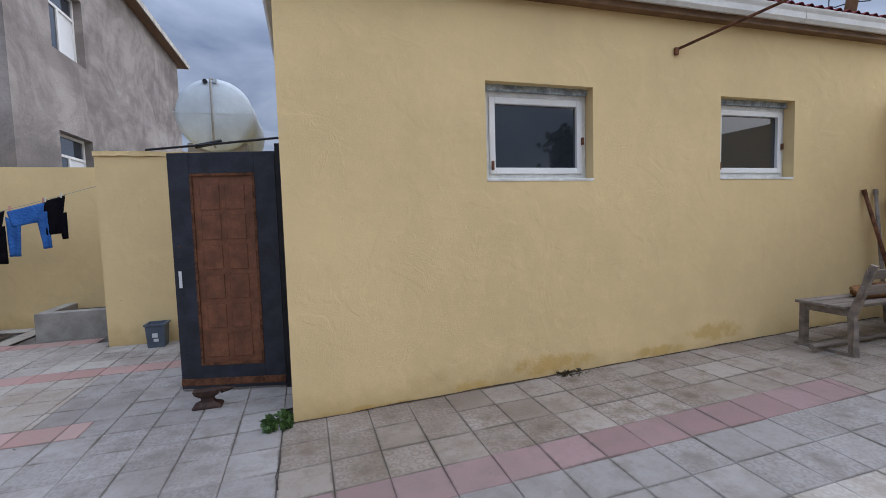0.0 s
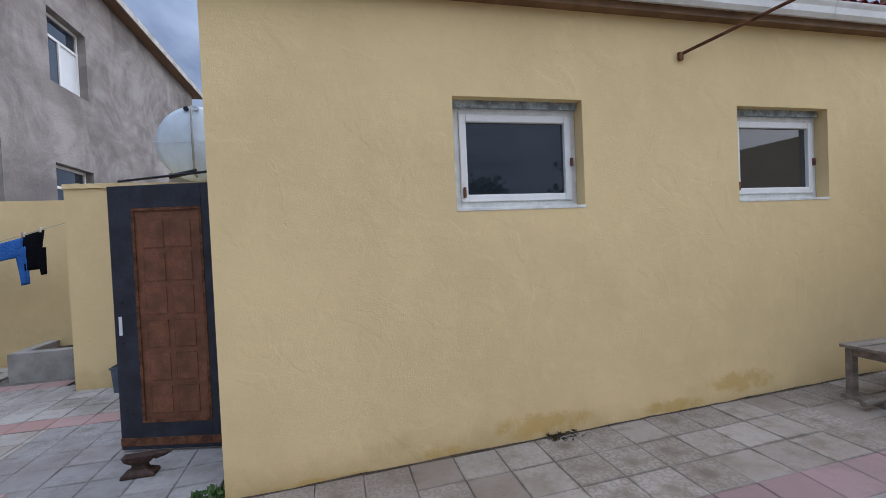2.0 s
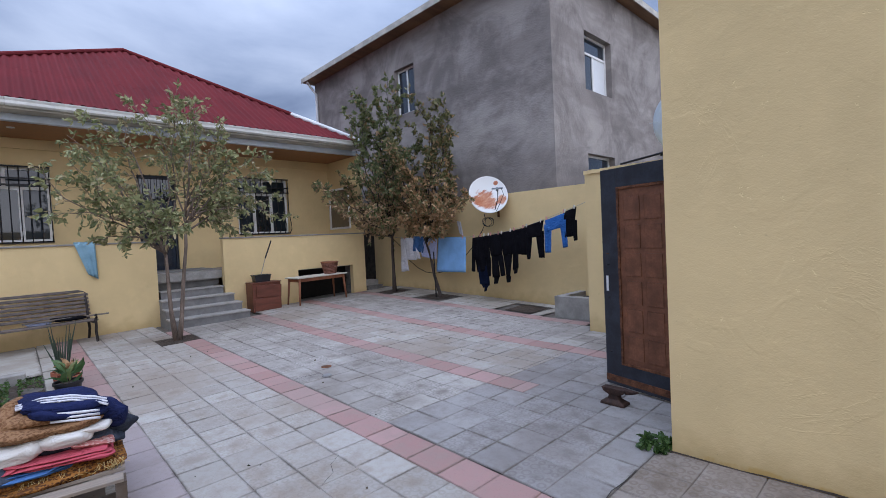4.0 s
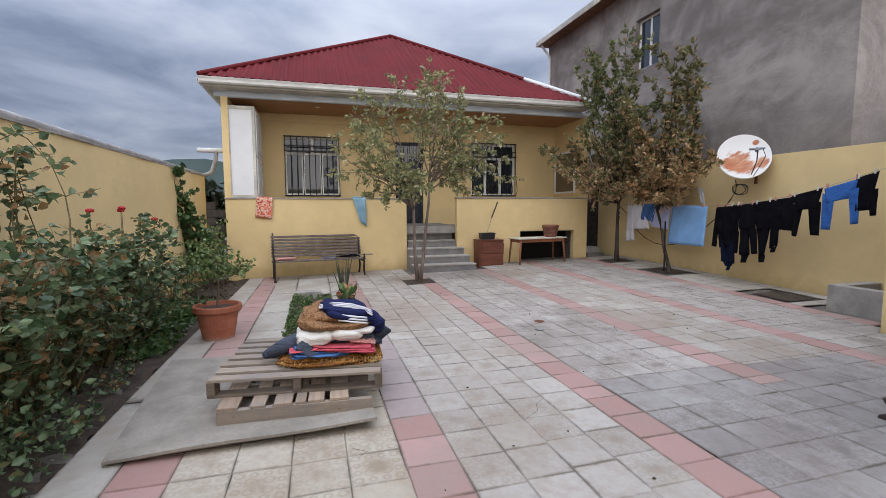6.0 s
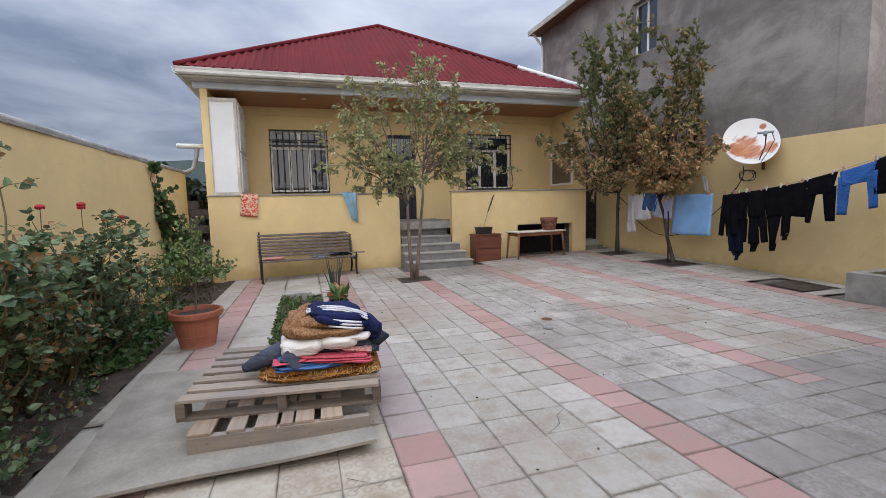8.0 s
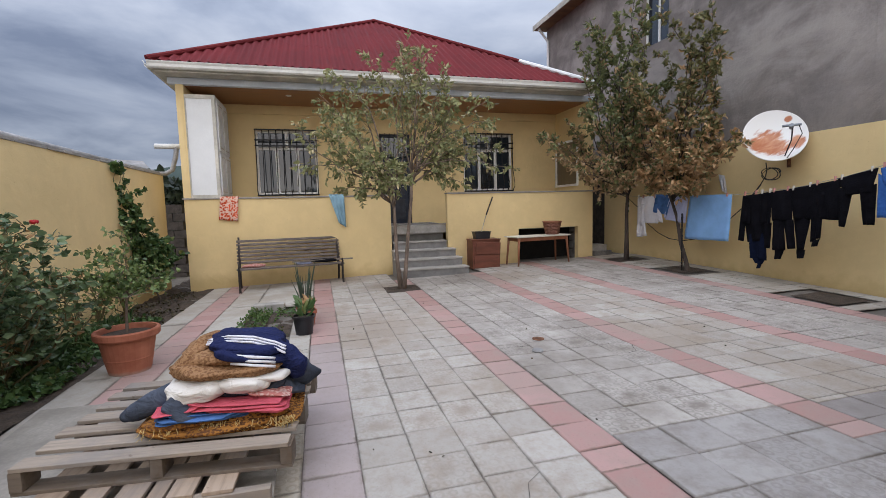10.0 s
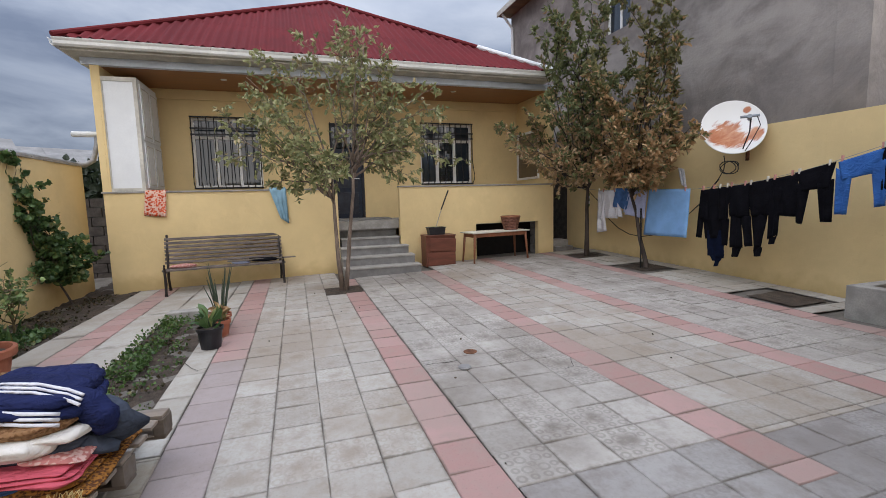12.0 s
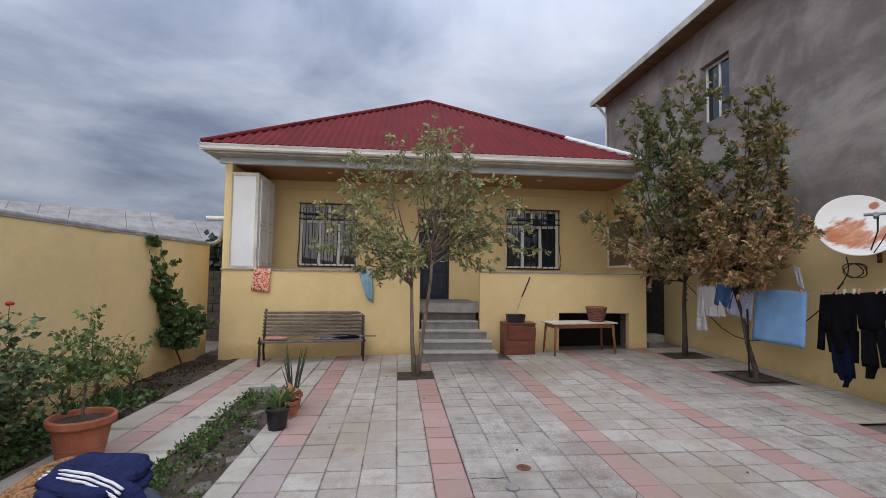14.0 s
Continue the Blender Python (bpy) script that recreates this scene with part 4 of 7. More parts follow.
def big_window(parent, y0, y1, z0, z1, x):
    w = thing("window", (0, 0, 0), "tall three-part porch window behind a black iron grille")
    w.parent = parent
    d = x - 0.12
    f = 0.055

    def bar(nm, a, b, c, e, t=0.0):
        part(nm, B(d - 0.03, d + 0.03 + t, a, b, c, e, 0.004), white_pvc, w)
    bar("frame_side", y0, y0 + f, z0, z1)
    bar("frame_side", y1 - f, y1, z0, z1)
    bar("frame_bottom", y0 + f, y1 - f, z0, z0 + f)
    bar("frame_top", y0 + f, y1 - f, z1 - f, z1)
    tz = z1 - 0.42
    bar("transom", y0 + f, y1 - f, tz, tz + 0.06)
    t = (y1 - y0) / 3
    for k in (1, 2):
        bar("mullion", y0 + t * k - 0.035, y0 + t * k + 0.035, z0 + f, tz, 0.006)
    bar("mullion", (y0 + y1) / 2 - 0.03, (y0 + y1) / 2 + 0.03, tz + 0.06, z1 - f)
    for k in range(3):
        a, b = y0 + t * k + 0.036, y0 + t * (k + 1) - 0.036
        part("pane", B(d - 0.006, d + 0.002, a if k else y0 + f, b if k < 2 else y1 - f, z0 + f, tz), dark_glass if k == 1 else porch_glass, w)
    for a, b in ((y0 + f, (y0 + y1) / 2 - 0.03), ((y0 + y1) / 2 + 0.03, y1 - f)):
        part("pane", B(d - 0.006, d + 0.002, a, b, tz + 0.06, z1 - f), porch_glass, w)
    part("reveal_sill", B(x - 0.09, x + 0.012, y0, y1, z0 - 0.018, z0 + 0.004, 0.003), concrete, w)
    g = thing("grille", (0, 0, 0))
    g.parent = w
    n = 9
    for k in range(n + 1):
        yy = y0 + 0.02 + (y1 - y0 - 0.04) * k / n
        pts = [(x + 0.03, yy, z1 + 0.01), (x + 0.035, yy, z1 - 0.75), (x + 0.06, yy, z0 + 0.50), (x + 0.15, yy, z0 + 0.22), (x + 0.16, yy, z0 + 0.10), (x + 0.03, yy, z0 - 0.01)]
        part("bar", tube(bmesh.new(), pts, 0.010, 6), iron_black, g)
    for zz in (z1 + 0.0, z1 - 0.22, z1 - 0.34, z0 + 0.0):
        part("rail", B(x + 0.02, x + 0.042, y0, y1, zz - 0.014, zz + 0.014), iron_black, g)
    return w


big_window(house, *hw[0], BX)
big_window(house, *hw[2], BX)
dr = thing("front_door", (0, 0, 0), "dark blue closed metal front door with raised panels")
dr.parent = house
part("door_frame", wall_y(bmesh.new(), 3.43, 4.15, BX - 0.14, BX - 0.06, 0.96, 3.05, [(3.48, 4.10, 0.96, 2.98)]), door_navy, dr)
part("leaf", B(BX - 0.13, BX - 0.085, 3.485, 4.095, 0.985, 2.50, 0.003), simple("dark_blue_painted_steel", (0.014, 0.022, 0.04), 0.4, var=0.25), dr)
for z0, z1 in ((1.08, 1.55), (1.65, 2.40)):
    part("panel", B(BX - 0.084, BX - 0.070, 3.57, 4.01, z0, z1, 0.006), door_navy, dr)
part("fanlight", B(BX - 0.12, BX - 0.10, 3.485, 4.095, 2.53, 2.98), dark_glass, dr)
part("handle", tube(bmesh.new(), [(BX - 0.083, 4.04, 1.85), (BX - 0.04, 4.04, 1.85), (BX - 0.04, 3.93, 1.85)], 0.009, 8), white_panel, dr, "small pale lever handle")
for k in range(7):
    yy = 3.45 + 0.68 * k / 6
    part("fanlight_bar", tube(bmesh.new(), [(BX + 0.01, yy, 2.52), (BX + 0.01, yy, 3.06)], 0.007, 6), iron_black, dr)
part("room_backing", B(BX - 0.9, BX - 0.85, 0.3, 7.0, 0.9, 3.4), curtain, house, "blue-grey curtain behind the windows")

# side window at the end of the porch
sw = thing("side_window", (0, 0, 0), "white framed window in the end wall of the porch")
sw.parent = house
for q in ((-9.02, -8.97, 1.76, 2.86), (-8.03, -7.98, 1.76, 2.86), (-8.97, -8.03, 1.76, 1.81), (-8.97, -8.03, 2.81, 2.86)):
    part("frame", B(q[0], q[1], 7.90, 7.96, q[2], q[3], 0.004), white_pvc, sw)
# Dark yellowish glass, drawn as an opaque brown pane.
part("pane", B(-8.97, -8.03, 7.935, 7.943, 1.81, 2.81), simple("yellowish_brown_pane", (0.16, 0.12, 0.07), 0.5, var=0.1), sw)

# spotlights
for yy in (1.55, 5.95):
    s = thing("spotlight", (-8.1, yy, 3.597), "small round recessed ceiling spotlight, off", "spotlight", "porch spotlights")
    part("ring", lathe(bmesh.new(), [(0.03, -0.004), (0.055, -0.010), (0.055, 0.0), (0.03, 0.0)], 20), lamp_white, s)
    part("glass", lathe(bmesh.new(), [(0.001, -0.006), (0.029, -0.006), (0.029, -0.003), (0.001, -0.003)], 16), white_panel, s)

# white cabinet on the porch
cb = thing("porch_cabinet", (0, 0, 0), "tall white panelled cabinet in the corner of the porch", "cabinet")
part("body", B(-8.72, HX - 0.145, -0.185, 0.30, 0.957, 3.44), white_panel, cb)
part("front_panel", B(HX - 0.14, HX - 0.03, -0.215, 0.30, 1.607, 3.44), white_panel, cb)
for q in ((-0.215, 0.30, 3.37, 3.44), (-0.215, 0.30, 1.607, 1.66), (-0.215, -0.17, 1.66, 3.37), (0.245, 0.30, 1.66, 3.37)):
    part("edge_trim", B(HX - 0.03, HX - 0.016, q[0], q[1], q[2], q[3], 0.003), gutter_mat, cb, "cream edging strip")
for k in range(2):
    for a, b in ((1.66, 2.42), (2.47, 3.36)):
        x0 = -8.68 + k * 0.49
        part("door", B(x0, x0 + 0.46, 0.302, 0.322, a, b, 0.004), white_panel, cb)
        bm = bmesh.new()
        for c, d, e, f in ((x0 + 0.05, x0 + 0.41, a + 0.05, a + 0.065), (x0 + 0.05, x0 + 0.41, b - 0.065, b - 0.05), (x0 + 0.05, x0 + 0.065, a + 0.065, b - 0.065), (x0 + 0.395, x0 + 0.41, a + 0.065, b - 0.065)):
            box(bm, c, d, 0.323, 0.330, e, f)
        part("door_moulding", bm, gutter_mat, cb)

# ---- neighbour's unfinished house ----
nb = thing("neighbour_house", (0, 0, 0), "tall two-storey house in raw grey cement render", "house")
NX, NY, NT = -3.53, 10.85, 8.02
nwin = [(12.42, 13.92, 5.13, 6.66), (12.42, 13.95, 2.25, 3.45)]
part("wall", wall_y(bmesh.new(), NY, 22.5, NX - 0.3, NX, -0.3, NT, [(12.42, 13.92, 5.13, 6.66), (12.42, 13.95, 2.25, 3.45)]), grey_render, nb)
part("wall", wall_x(bmesh.new(), -14.6, NX - 0.304, NY, NY + 0.3, -0.3, NT, [(-9.55, -8.55, 5.5, 7.0)]), grey_render, nb)
part("wall", B(-14.6, NX - 0.304, 22.2, 22.5, -0.3, NT), grey_render, nb)
part("wall", B(-14.9, -14.6, NY, 22.5, -0.3, NT), grey_render, nb)
part("corner_pilaster", B(NX - 0.45, NX + 0.012, NY - 0.02, NY + 0.0, -0.3, NT), grey_render, nb)
part("eave", B(-15.05, NX + 0.34, NY - 0.5, 23.0, NT + 0.0, NT + 0.05), soffit_brown, nb)
part("eave_board", B(-15.05, NX + 0.34, NY - 0.53, NY - 0.502, NT - 0.02, NT + 0.16), gutter_mat, nb)
part("eave_board", B(NX + 0.342, NX + 0.37, NY - 0.53, 23.0, NT - 0.02, NT + 0.16), gutter_mat, nb)
mesh_from("roof", [(-15.05, NY - 0.5, NT + 0.16), (NX + 0.34, NY - 0.5, NT + 0.16), (NX + 0.34, 23, NT + 0.16), (-15.05, 23, NT + 0.16), (-9, 16.5, NT + 1.6)],
          [(0, 1, 4), (1, 2, 4), (2, 3, 4), (3, 0, 4), (3, 2, 1, 0)], roof_red, nb)
part("downpipe", tube(bmesh.new(), [(-14.75, NY - 0.45, NT), (-14.68, NY - 0.08, NT - 0.5), (-14.68, NY - 0.08, 0)], 0.05, 8), white_panel, nb)


def nb_window(y0, y1, z0, z1):
    w = thing("window", (0, 0, 0), "white plastic window with a fanlight in the grey wall")
    w.parent = nb
    d = NX - 0.2
    f = 0.06
    for a, b, c, e in ((y0, y0 + f, z0, z1), (y1 - f, y1, z0, z1), (y0 + f, y1 - f, z0, z0 + f), (y0 + f, y1 - f, z1 - f, z1),
                       (y0 + f, y1 - f, z1 - 0.5, z1 - 0.44), ((y0 + y1) / 2 - 0.04, (y0 + y1) / 2 + 0.04, z0 + f, z1 - 0.5)):
        part("frame", B(d - 0.03, d + 0.03, a, b, c, e), white_pvc, w)
    m = (y0 + y1) / 2
    part("pane", B(d - 0.006, d + 0.002, y0 + f, m - 0.04, z0 + f, z1 - 0.5), blue_glass, w)
    part("pane", B(d - 0.006, d + 0.002, m + 0.04, y1 - f, z0 + f, z1 - 0.5), white_panel, w, "pane with a drawn white curtain")
    part("pane", B(d - 0.006, d + 0.002, y0 + f, y1 - f, z1 - 0.44, z1 - f), blue_glass, w)


nb_window(12.42, 13.92, 5.13, 6.66)
nb_window(12.42, 13.95, 2.25, 3.45)
w = thing("window", (0, 0, 0), "narrow white window in the grey wall")
w.parent = nb
for q in ((-9.55, -9.48, 5.5, 7.0), (-8.62, -8.55, 5.5, 7.0), (-9.48, -8.62, 5.5, 5.57), (-9.48, -8.62, 6.93, 7.0), (-9.09, -9.02, 5.57, 6.93)):
    part("frame", B(q[0], q[1], NY + 0.15, NY + 0.2, q[2], q[3]), white_pvc, w)
for a, b in ((-9.48, -9.09), (-9.02, -8.62)):
    part("pane", B(a, b, NY + 0.17, NY + 0.18, 5.57, 6.93), blue_glass, w)

near = Matrix.Translation((1.7, 2.0, 1.4)) @ Matrix.Scale(0.825, 4) @ Matrix.Translation((-1.7, -2.0, -1.4))
for o in nb.children_recursive:
    if o.type == "MESH":
        o.data.transform(near)

# ---- the gap beside the house ----
gp = thing("block_step", (-7.78, 8.32, 0.1), "two rough grey concrete blocks stacked as a step", "concrete block")
part("block", B(-0.20, 0.20, -0.22, 0.24, -0.05, 0.13, 0.012), block_grey, gp)
part("block", B(-0.24, 0.12, -0.24, 0.16, 0.131, 0.27, 0.012), concrete, gp)
bm = bmesh.new()
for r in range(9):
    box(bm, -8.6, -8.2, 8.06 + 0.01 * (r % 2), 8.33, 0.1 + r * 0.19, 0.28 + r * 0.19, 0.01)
part("block_pillar", bm, dark_block, None, "rough dark pillar of stacked grey blocks", "structure")
part("wall_back", B(-15, -8.475, 9.0, 9.2, -0.3, 2.3), dark_block, None, "dark block wall at the end of the passage", "structure")
bl = thing("blue_barrel", (-9.5, 8.55, 0.1), "tall faded blue plastic sheet against the passage wall", "sheet")
part("sheet", B(-0.4, -0.36, -0.3, 0.3, 1.6, 2.7, 0.01), c_blue, bl)
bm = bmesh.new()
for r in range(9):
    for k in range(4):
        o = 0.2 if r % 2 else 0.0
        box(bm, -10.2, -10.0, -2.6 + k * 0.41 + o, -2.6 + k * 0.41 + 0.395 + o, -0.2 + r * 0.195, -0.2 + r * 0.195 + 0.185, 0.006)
part("block_wall", bm, dark_block, None, "unplastered grey block wall beyond the house corner", "structure")


# ---- things near the gate ----
def gate_leaf():
    g = thing("gate_door", (1.10, 5.24, 0.02), "tall dark steel gate door standing open with a rusty brown pressed panel", "door", rz=-14.0)
    # local x runs back from the hinge along the leaf
    W, H = 0.86, 1.965
    part("frame_side", B(-0.17, 0.0, -0.02, 0.02, 0.0, H, 0.004), door_navy, g)
    part("frame_side", B(-W, -W + 0.17, -0.02, 0.02, 0.0, H, 0.004), door_navy, g)
    part("frame_top", B(-W + 0.17, -0.17, -0.02, 0.02, H - 0.17, H, 0.004), door_navy, g)
    part("frame_bottom", B(-W + 0.17, -0.17, -0.02, 0.02, 0.0, 0.20, 0.004), door_navy, g)
    a, b, c, d = -W + 0.17, -0.17, 0.20, H - 0.17
    part("panel", B(a, b, -0.012, 0.004, c, d), door_brown, g, "rusty brown pressed panel")
    for q in ((a, a + 0.022, c, d), (b - 0.022, b, c, d), (a + 0.022, b - 0.022, c, c + 0.022), (a + 0.022, b - 0.022, d - 0.022, d)):
        part("bead", B(q[0], q[1], -0.024, -0.0125, q[2], q[3], 0.003), rust, g)
    n = 6
    hh = (d - c - 0.12) / n
    for r in range(n):
        for k in range(2):
            x0 = a + 0.075 + k * 0.20
            z0 = c + 0.07 + r * hh
            part("raised_field", B(x0, x0 + 0.155, -0.0175, -0.0125, z0, z0 + hh - 0.045, 0.0045), door_brown, g)
    part("lock_plate", B(-W + 0.035, -W + 0.06, -0.026, -0.0205, 0.86, 1.0, 0.002), white_panel, g, "worn pale lock plate")
    for zz, mt in ((1.20, rust), (1.10, iron_black), (0.80, iron_black), (0.30, iron_black)):
        part("rivet", lathe(bmesh.new(), [(0.001, 0), (0.013, 0.001), (0.013, 0.006), (0.001, 0.007)], 12, (-W + 0.06, -0.0205, zz)), mt, g)
    part("kick_strip", B(-W + 0.0, 0.0, -0.026, -0.0205, 0.03, 0.09, 0.002), rust, g, "rusty strip along the bottom")
    part("hinge_post", B(0.006, 0.05, -0.03, 0.03, -0.02, H + 0.06, 0.004), iron_black, g)
    return g


gate_leaf()

av = thing("anvil", (0.53, 5.02, 0.0), "small rusty iron anvil standing before the open gate door", "anvil")
bm = bmesh.new()
ring_loft(bm, [[(sx * a, sy * b, z) for sx, sy in ((-1, -1), (1, -1), (1, 1), (-1, 1))] for a, b, z in ((0.105, 0.06, 0), (0.10, 0.055, 0.02), (0.05, 0.03, 0.045), (0.04, 0.028, 0.075), (0.085, 0.035, 0.10), (0.10, 0.038, 0.135))])
bmesh.ops.bevel(bm, geom=bm.edges[:], offset=0.004, segments=1, affect="EDGES")
part("body", bm, rust_dark, av)
part("horn", tube(bmesh.new(), [(0.095, 0, 0.118), (0.15, 0, 0.122), (0.20, 0, 0.132)], [0.026, 0.017, 0.004], 10), rust_dark, av, smooth=True)

bn = thing("bucket_bin", (-0.40, 7.20, -0.03), "small blue-grey plastic bin with a white mark, beside the shed wall", "bin")
r4 = lambda w, d, z, o=0.0: [(-w, -d + o, z), (w, -d + o, z), (w, d, z), (-w, d, z)]
part("body", ring_loft(bmesh.new(), [r4(0.085, 0.08, 0), r4(0.10, 0.10, 0.28), r4(0.112, 0.112, 0.285), r4(0.112, 0.112, 0.305), r4(0.095, 0.095, 0.305), r4(0.08, 0.075, 0.03)]), bin_grey, bn)
part("mark", B(-0.03, 0.025, -0.102, -0.098, 0.15, 0.20), white_panel, bn, "small white sticker")
part("mark", B(-0.02, 0.03, -0.097, -0.093, 0.10, 0.135), white_panel, bn)

bar = thing("iron_bar", (0, 0, 0), "long dark iron bars lying on the shed roof edge", "metal bar")
part("bar", tube(bmesh.new(), [(-0.45, 7.42, 2.30), (0.35, 7.25, 2.36), (1.12, 7.05, 2.42)], 0.014, 6), iron_black, bar)
part("bar", tube(bmesh.new(), [(0.10, 7.33, 2.335), (0.40, 7.26, 2.39)], 0.026, 6), iron_black, bar)

tk = thing("water_tank", (0.22, 8.05, 2.87), "big weathered white cylindrical water tank lying on the shed roof", "water tank")
R = 0.485
prof = [(0.001, -0.11), (0.15, -0.10), (0.30, -0.075), (0.42, -0.035), (0.475, -0.01), (R, 0.03), (R, 0.5), (R + 0.006, 0.51), (R, 0.52), (R, 1.75), (0.47, 1.79), (0.3, 1.86), (0.001, 1.88)]
bm = lathe(bmesh.new(), prof, 48)
bmesh.ops.transform(bm, matrix=Matrix.Rotation(radians(-90), 4, "X"), verts=bm.verts)
part("shell", bm, tank_white, tk, smooth=True)
part("level_pipe", tube(bmesh.new(), [(-0.01, -0.05, 0.46), (-0.01, -0.14, 0.44), (-0.01, -0.15, 0.0), (-0.01, -0.14, -0.40), (-0.01, -0.05, -0.44)], 0.014, 8), concrete, tk, "thin grey level pipe", smooth=True)
part("seam", B(-0.48, 0.48, -0.112, -0.108, -0.004, 0.004), tank_white, tk)
part("nozzle", tube(bmesh.new(), [(-0.09, 0.02, 0.43), (-0.09, -0.06, 0.43)], 0.03, 12), iron_black, tk)
part("nozzle", tube(bmesh.new(), [(0.03, 0.02, 0.44), (0.03, -0.07, 0.44)], 0.028, 12), tank_white, tk)
part("hatch", lathe(bmesh.new(), [(0.001, 0.56), (0.16, 0.555), (0.17, 0.53), (0.17, 0.46), (0.001, 0.45)], 24, (0.05, 0.55, -0.05)), tank_white, tk)
for yy in (0.10, 1.3):
    part("saddle", B(-0.38, 0.38, yy, yy + 0.14, -0.59, -0.36, 0.01), concrete, tk, "concrete saddle block")

# rusty pole on the annex wall, and cables
rp = thing("rusty_pole", (0, 0, 0), "long rusty iron pole fixed to the annex wall", "pole")
A = Vector((4.45, AY - 0.006, 2.785))
Dv = (Vector((5.46, 3.90, 3.225)) - A).normalized()
part("pole", tube(bmesh.new(), [A, A + Dv * 2.0 - Vector((0, 0, 0.012)), A + Dv * 8.5], [0.012, 0.014, 0.016], 8), rust, rp, smooth=True)
part("eye_plate", B(4.43, 4.465, AY - 0.025, AY - 0.001, 2.74, 2.80, 0.003), rust, rp)

up_ = thing("utility_pole", (26.5, 15.6, -0.3), "brown wooden utility pole with looped cables behind the wall", "utility pole")
part("post", tube(bmesh.new(), [(-2.9, 0.9, 0), (0, 0, 17.0), (0.8, -0.25, 22.0)], [0.26, 0.22, 0.20], 12), pole_wood, up_, smooth=True)
for zz in (9.6, 10.9, 12.1):
    for s in (-1, 1):
        part("hook", tube(bmesh.new(), [(p + s * q, -p * 0.3 - s * q, zz + dz_) for p in ((zz - 17) * 0.171,) for q, dz_ in ((0, 0), (0.42, -0.1), (0.58, 0.0), (0.58, 0.3))], 0.025, 6), iron_black, up_)
gp2 = thing("steel_post", (11.0, 5.75, -0.3), "slim grey steel post behind the east wall", "post")
part("post", tube(bmesh.new(), [(0, 0, 0), (-0.12, 0, 5.9)], 0.045, 10), pole_grey, gp2, smooth=True)
part("loop", tube(bmesh.new(), [(-0.12 + 0.32 * math.sin(k * 0.5) * (1 + k * 0.02), 0.3 * math.cos(k * 0.5), 5.5 + 0.28 * math.cos(k * 0.45 + 1)) for k in range(30)], 0.010, 5), cable, gp2, "coil of black cable")
part("loop", tube(bmesh.new(), [(-0.5 + 0.22 * math.cos(k * 0.5), 0.2 * math.sin(k * 0.3), 5.35 + 0.3 * math.sin(k * 0.5)) for k in range(26)], 0.010, 5), cable, gp2)
part("arm", tube(bmesh.new(), [(-0.08, 0, 3.25), (-3.0, -0.7, 3.1)], 0.05, 8), yellow, gp2)
for a, b in (((31.8, 34.0, 17.7), (23.2, 15.0, 14.4)), ((34.4, 34.0, 17.4), (25.0, 15.0, 14.3)), ((37.7, 34.0, 17.4), (25.8, 15.5, 13.3)), ((25.8, 15.5, 13.3), (18.3, 9.0, 9.4))):
    part("overhead_cable", tube(bmesh.new(), bent(a, b, 0.25), 0.022, 5), cable, None, "", "structure")
tagged(bpy.data.objects["overhead_cable"], "black overhead power cable")


# ---- benches, table, cabinet ----
def park_bench():
    b = thing("park_bench", (-7.17, 1.49, -0.06), "long weathered slatted bench with dark iron ends against the porch wall", "bench", rz=90 + 7)
    L = 1.83 / 2
    # local x along the bench, y towards the wall
    for k in range(7):
        y = -0.22 + k * 0.062
        z = 0.375 + 0.012 * math.cos(k / 6 * math.pi)
        part("seat_slat", B(-L, L, y - 0.022, y + 0.022, z, z + 0.028, 0.005), bench_wood, b)
    for k in range(7):
        q = k * 0.064
        m = Matrix.Translation((0, 0.235 + q * 0.28, 0.475 + q)) @ Matrix.Rotation(radians(-15), 4, "X")
        part("back_slat", box(bmesh.new(), -L, L, -0.012, 0.012, -0.021, 0.021, 0.005, m), bench_wood, b)
    for s in (-1, 1):
        x = s * (L - 0.04)
        e = thing("end_frame", (0, 0, 0))
        e.parent = b
        part("front_leg", tube(bmesh.new(), [(x, -0.30, 0.0), (x, -0.285, 0.06), (x, -0.23, 0.20), (x, -0.255, 0.33), (x, -0.24, 0.42)], [0.028, 0.02, 0.022, 0.02, 0.02], 8), bench_iron, e, smooth=True)
        part("back_leg", tube(bmesh.new(), [(x, 0.27, 0.0), (x, 0.24, 0.07), (x, 0.16, 0.22), (x, 0.20, 0.38), (x, 0.265, 0.60), (x, 0.375, 0.93)], [0.028, 0.02, 0.02, 0.022, 0.02, 0.018], 8), bench_iron, e, smooth=True)
        part("seat_rail", tube(bmesh.new(), [(x, -0.25, 0.36), (x, 0.0, 0.355), (x, 0.20, 0.36)], 0.02, 8), bench_iron, e)
        part("armrest", tube(bmesh.new(), [(x, -0.24, 0.42), (x, -0.30, 0.45), (x, -0.27, 0.49), (x, -0.22, 0.47)], [0.018, 0.018, 0.016, 0.012], 8), bench_iron, e, smooth=True)
    return b


park_bench()
t = thing("folded_cloth", (-7.12, 0.85, 0.352), "crumpled pale pink cloth on the bench seat", "cloth")
part("cloth", cushion(bmesh.new(), (0, 0, 0.02), (0.22, 0.38, 0.07), 4, 0.7, 0.16, n=22), c_stripe, t, smooth=True)
t = thing("folded_cloth", (-7.27, 1.88, 0.357), "small lilac and dark cloths lying on the bench", "cloth")
part("cloth", cushion(bmesh.new(), (0, -0.18, 0.01), (0.18, 0.3, 0.06), 9, 0.7, 0.15, n=20), c_pale, t, smooth=True)
part("dark_cloth", cushion(bmesh.new(), (0.0, 0.18, 0.03), (0.2, 0.5, 0.06), 13, 0.6, 0.1, n=20), c_black, t, smooth=True)
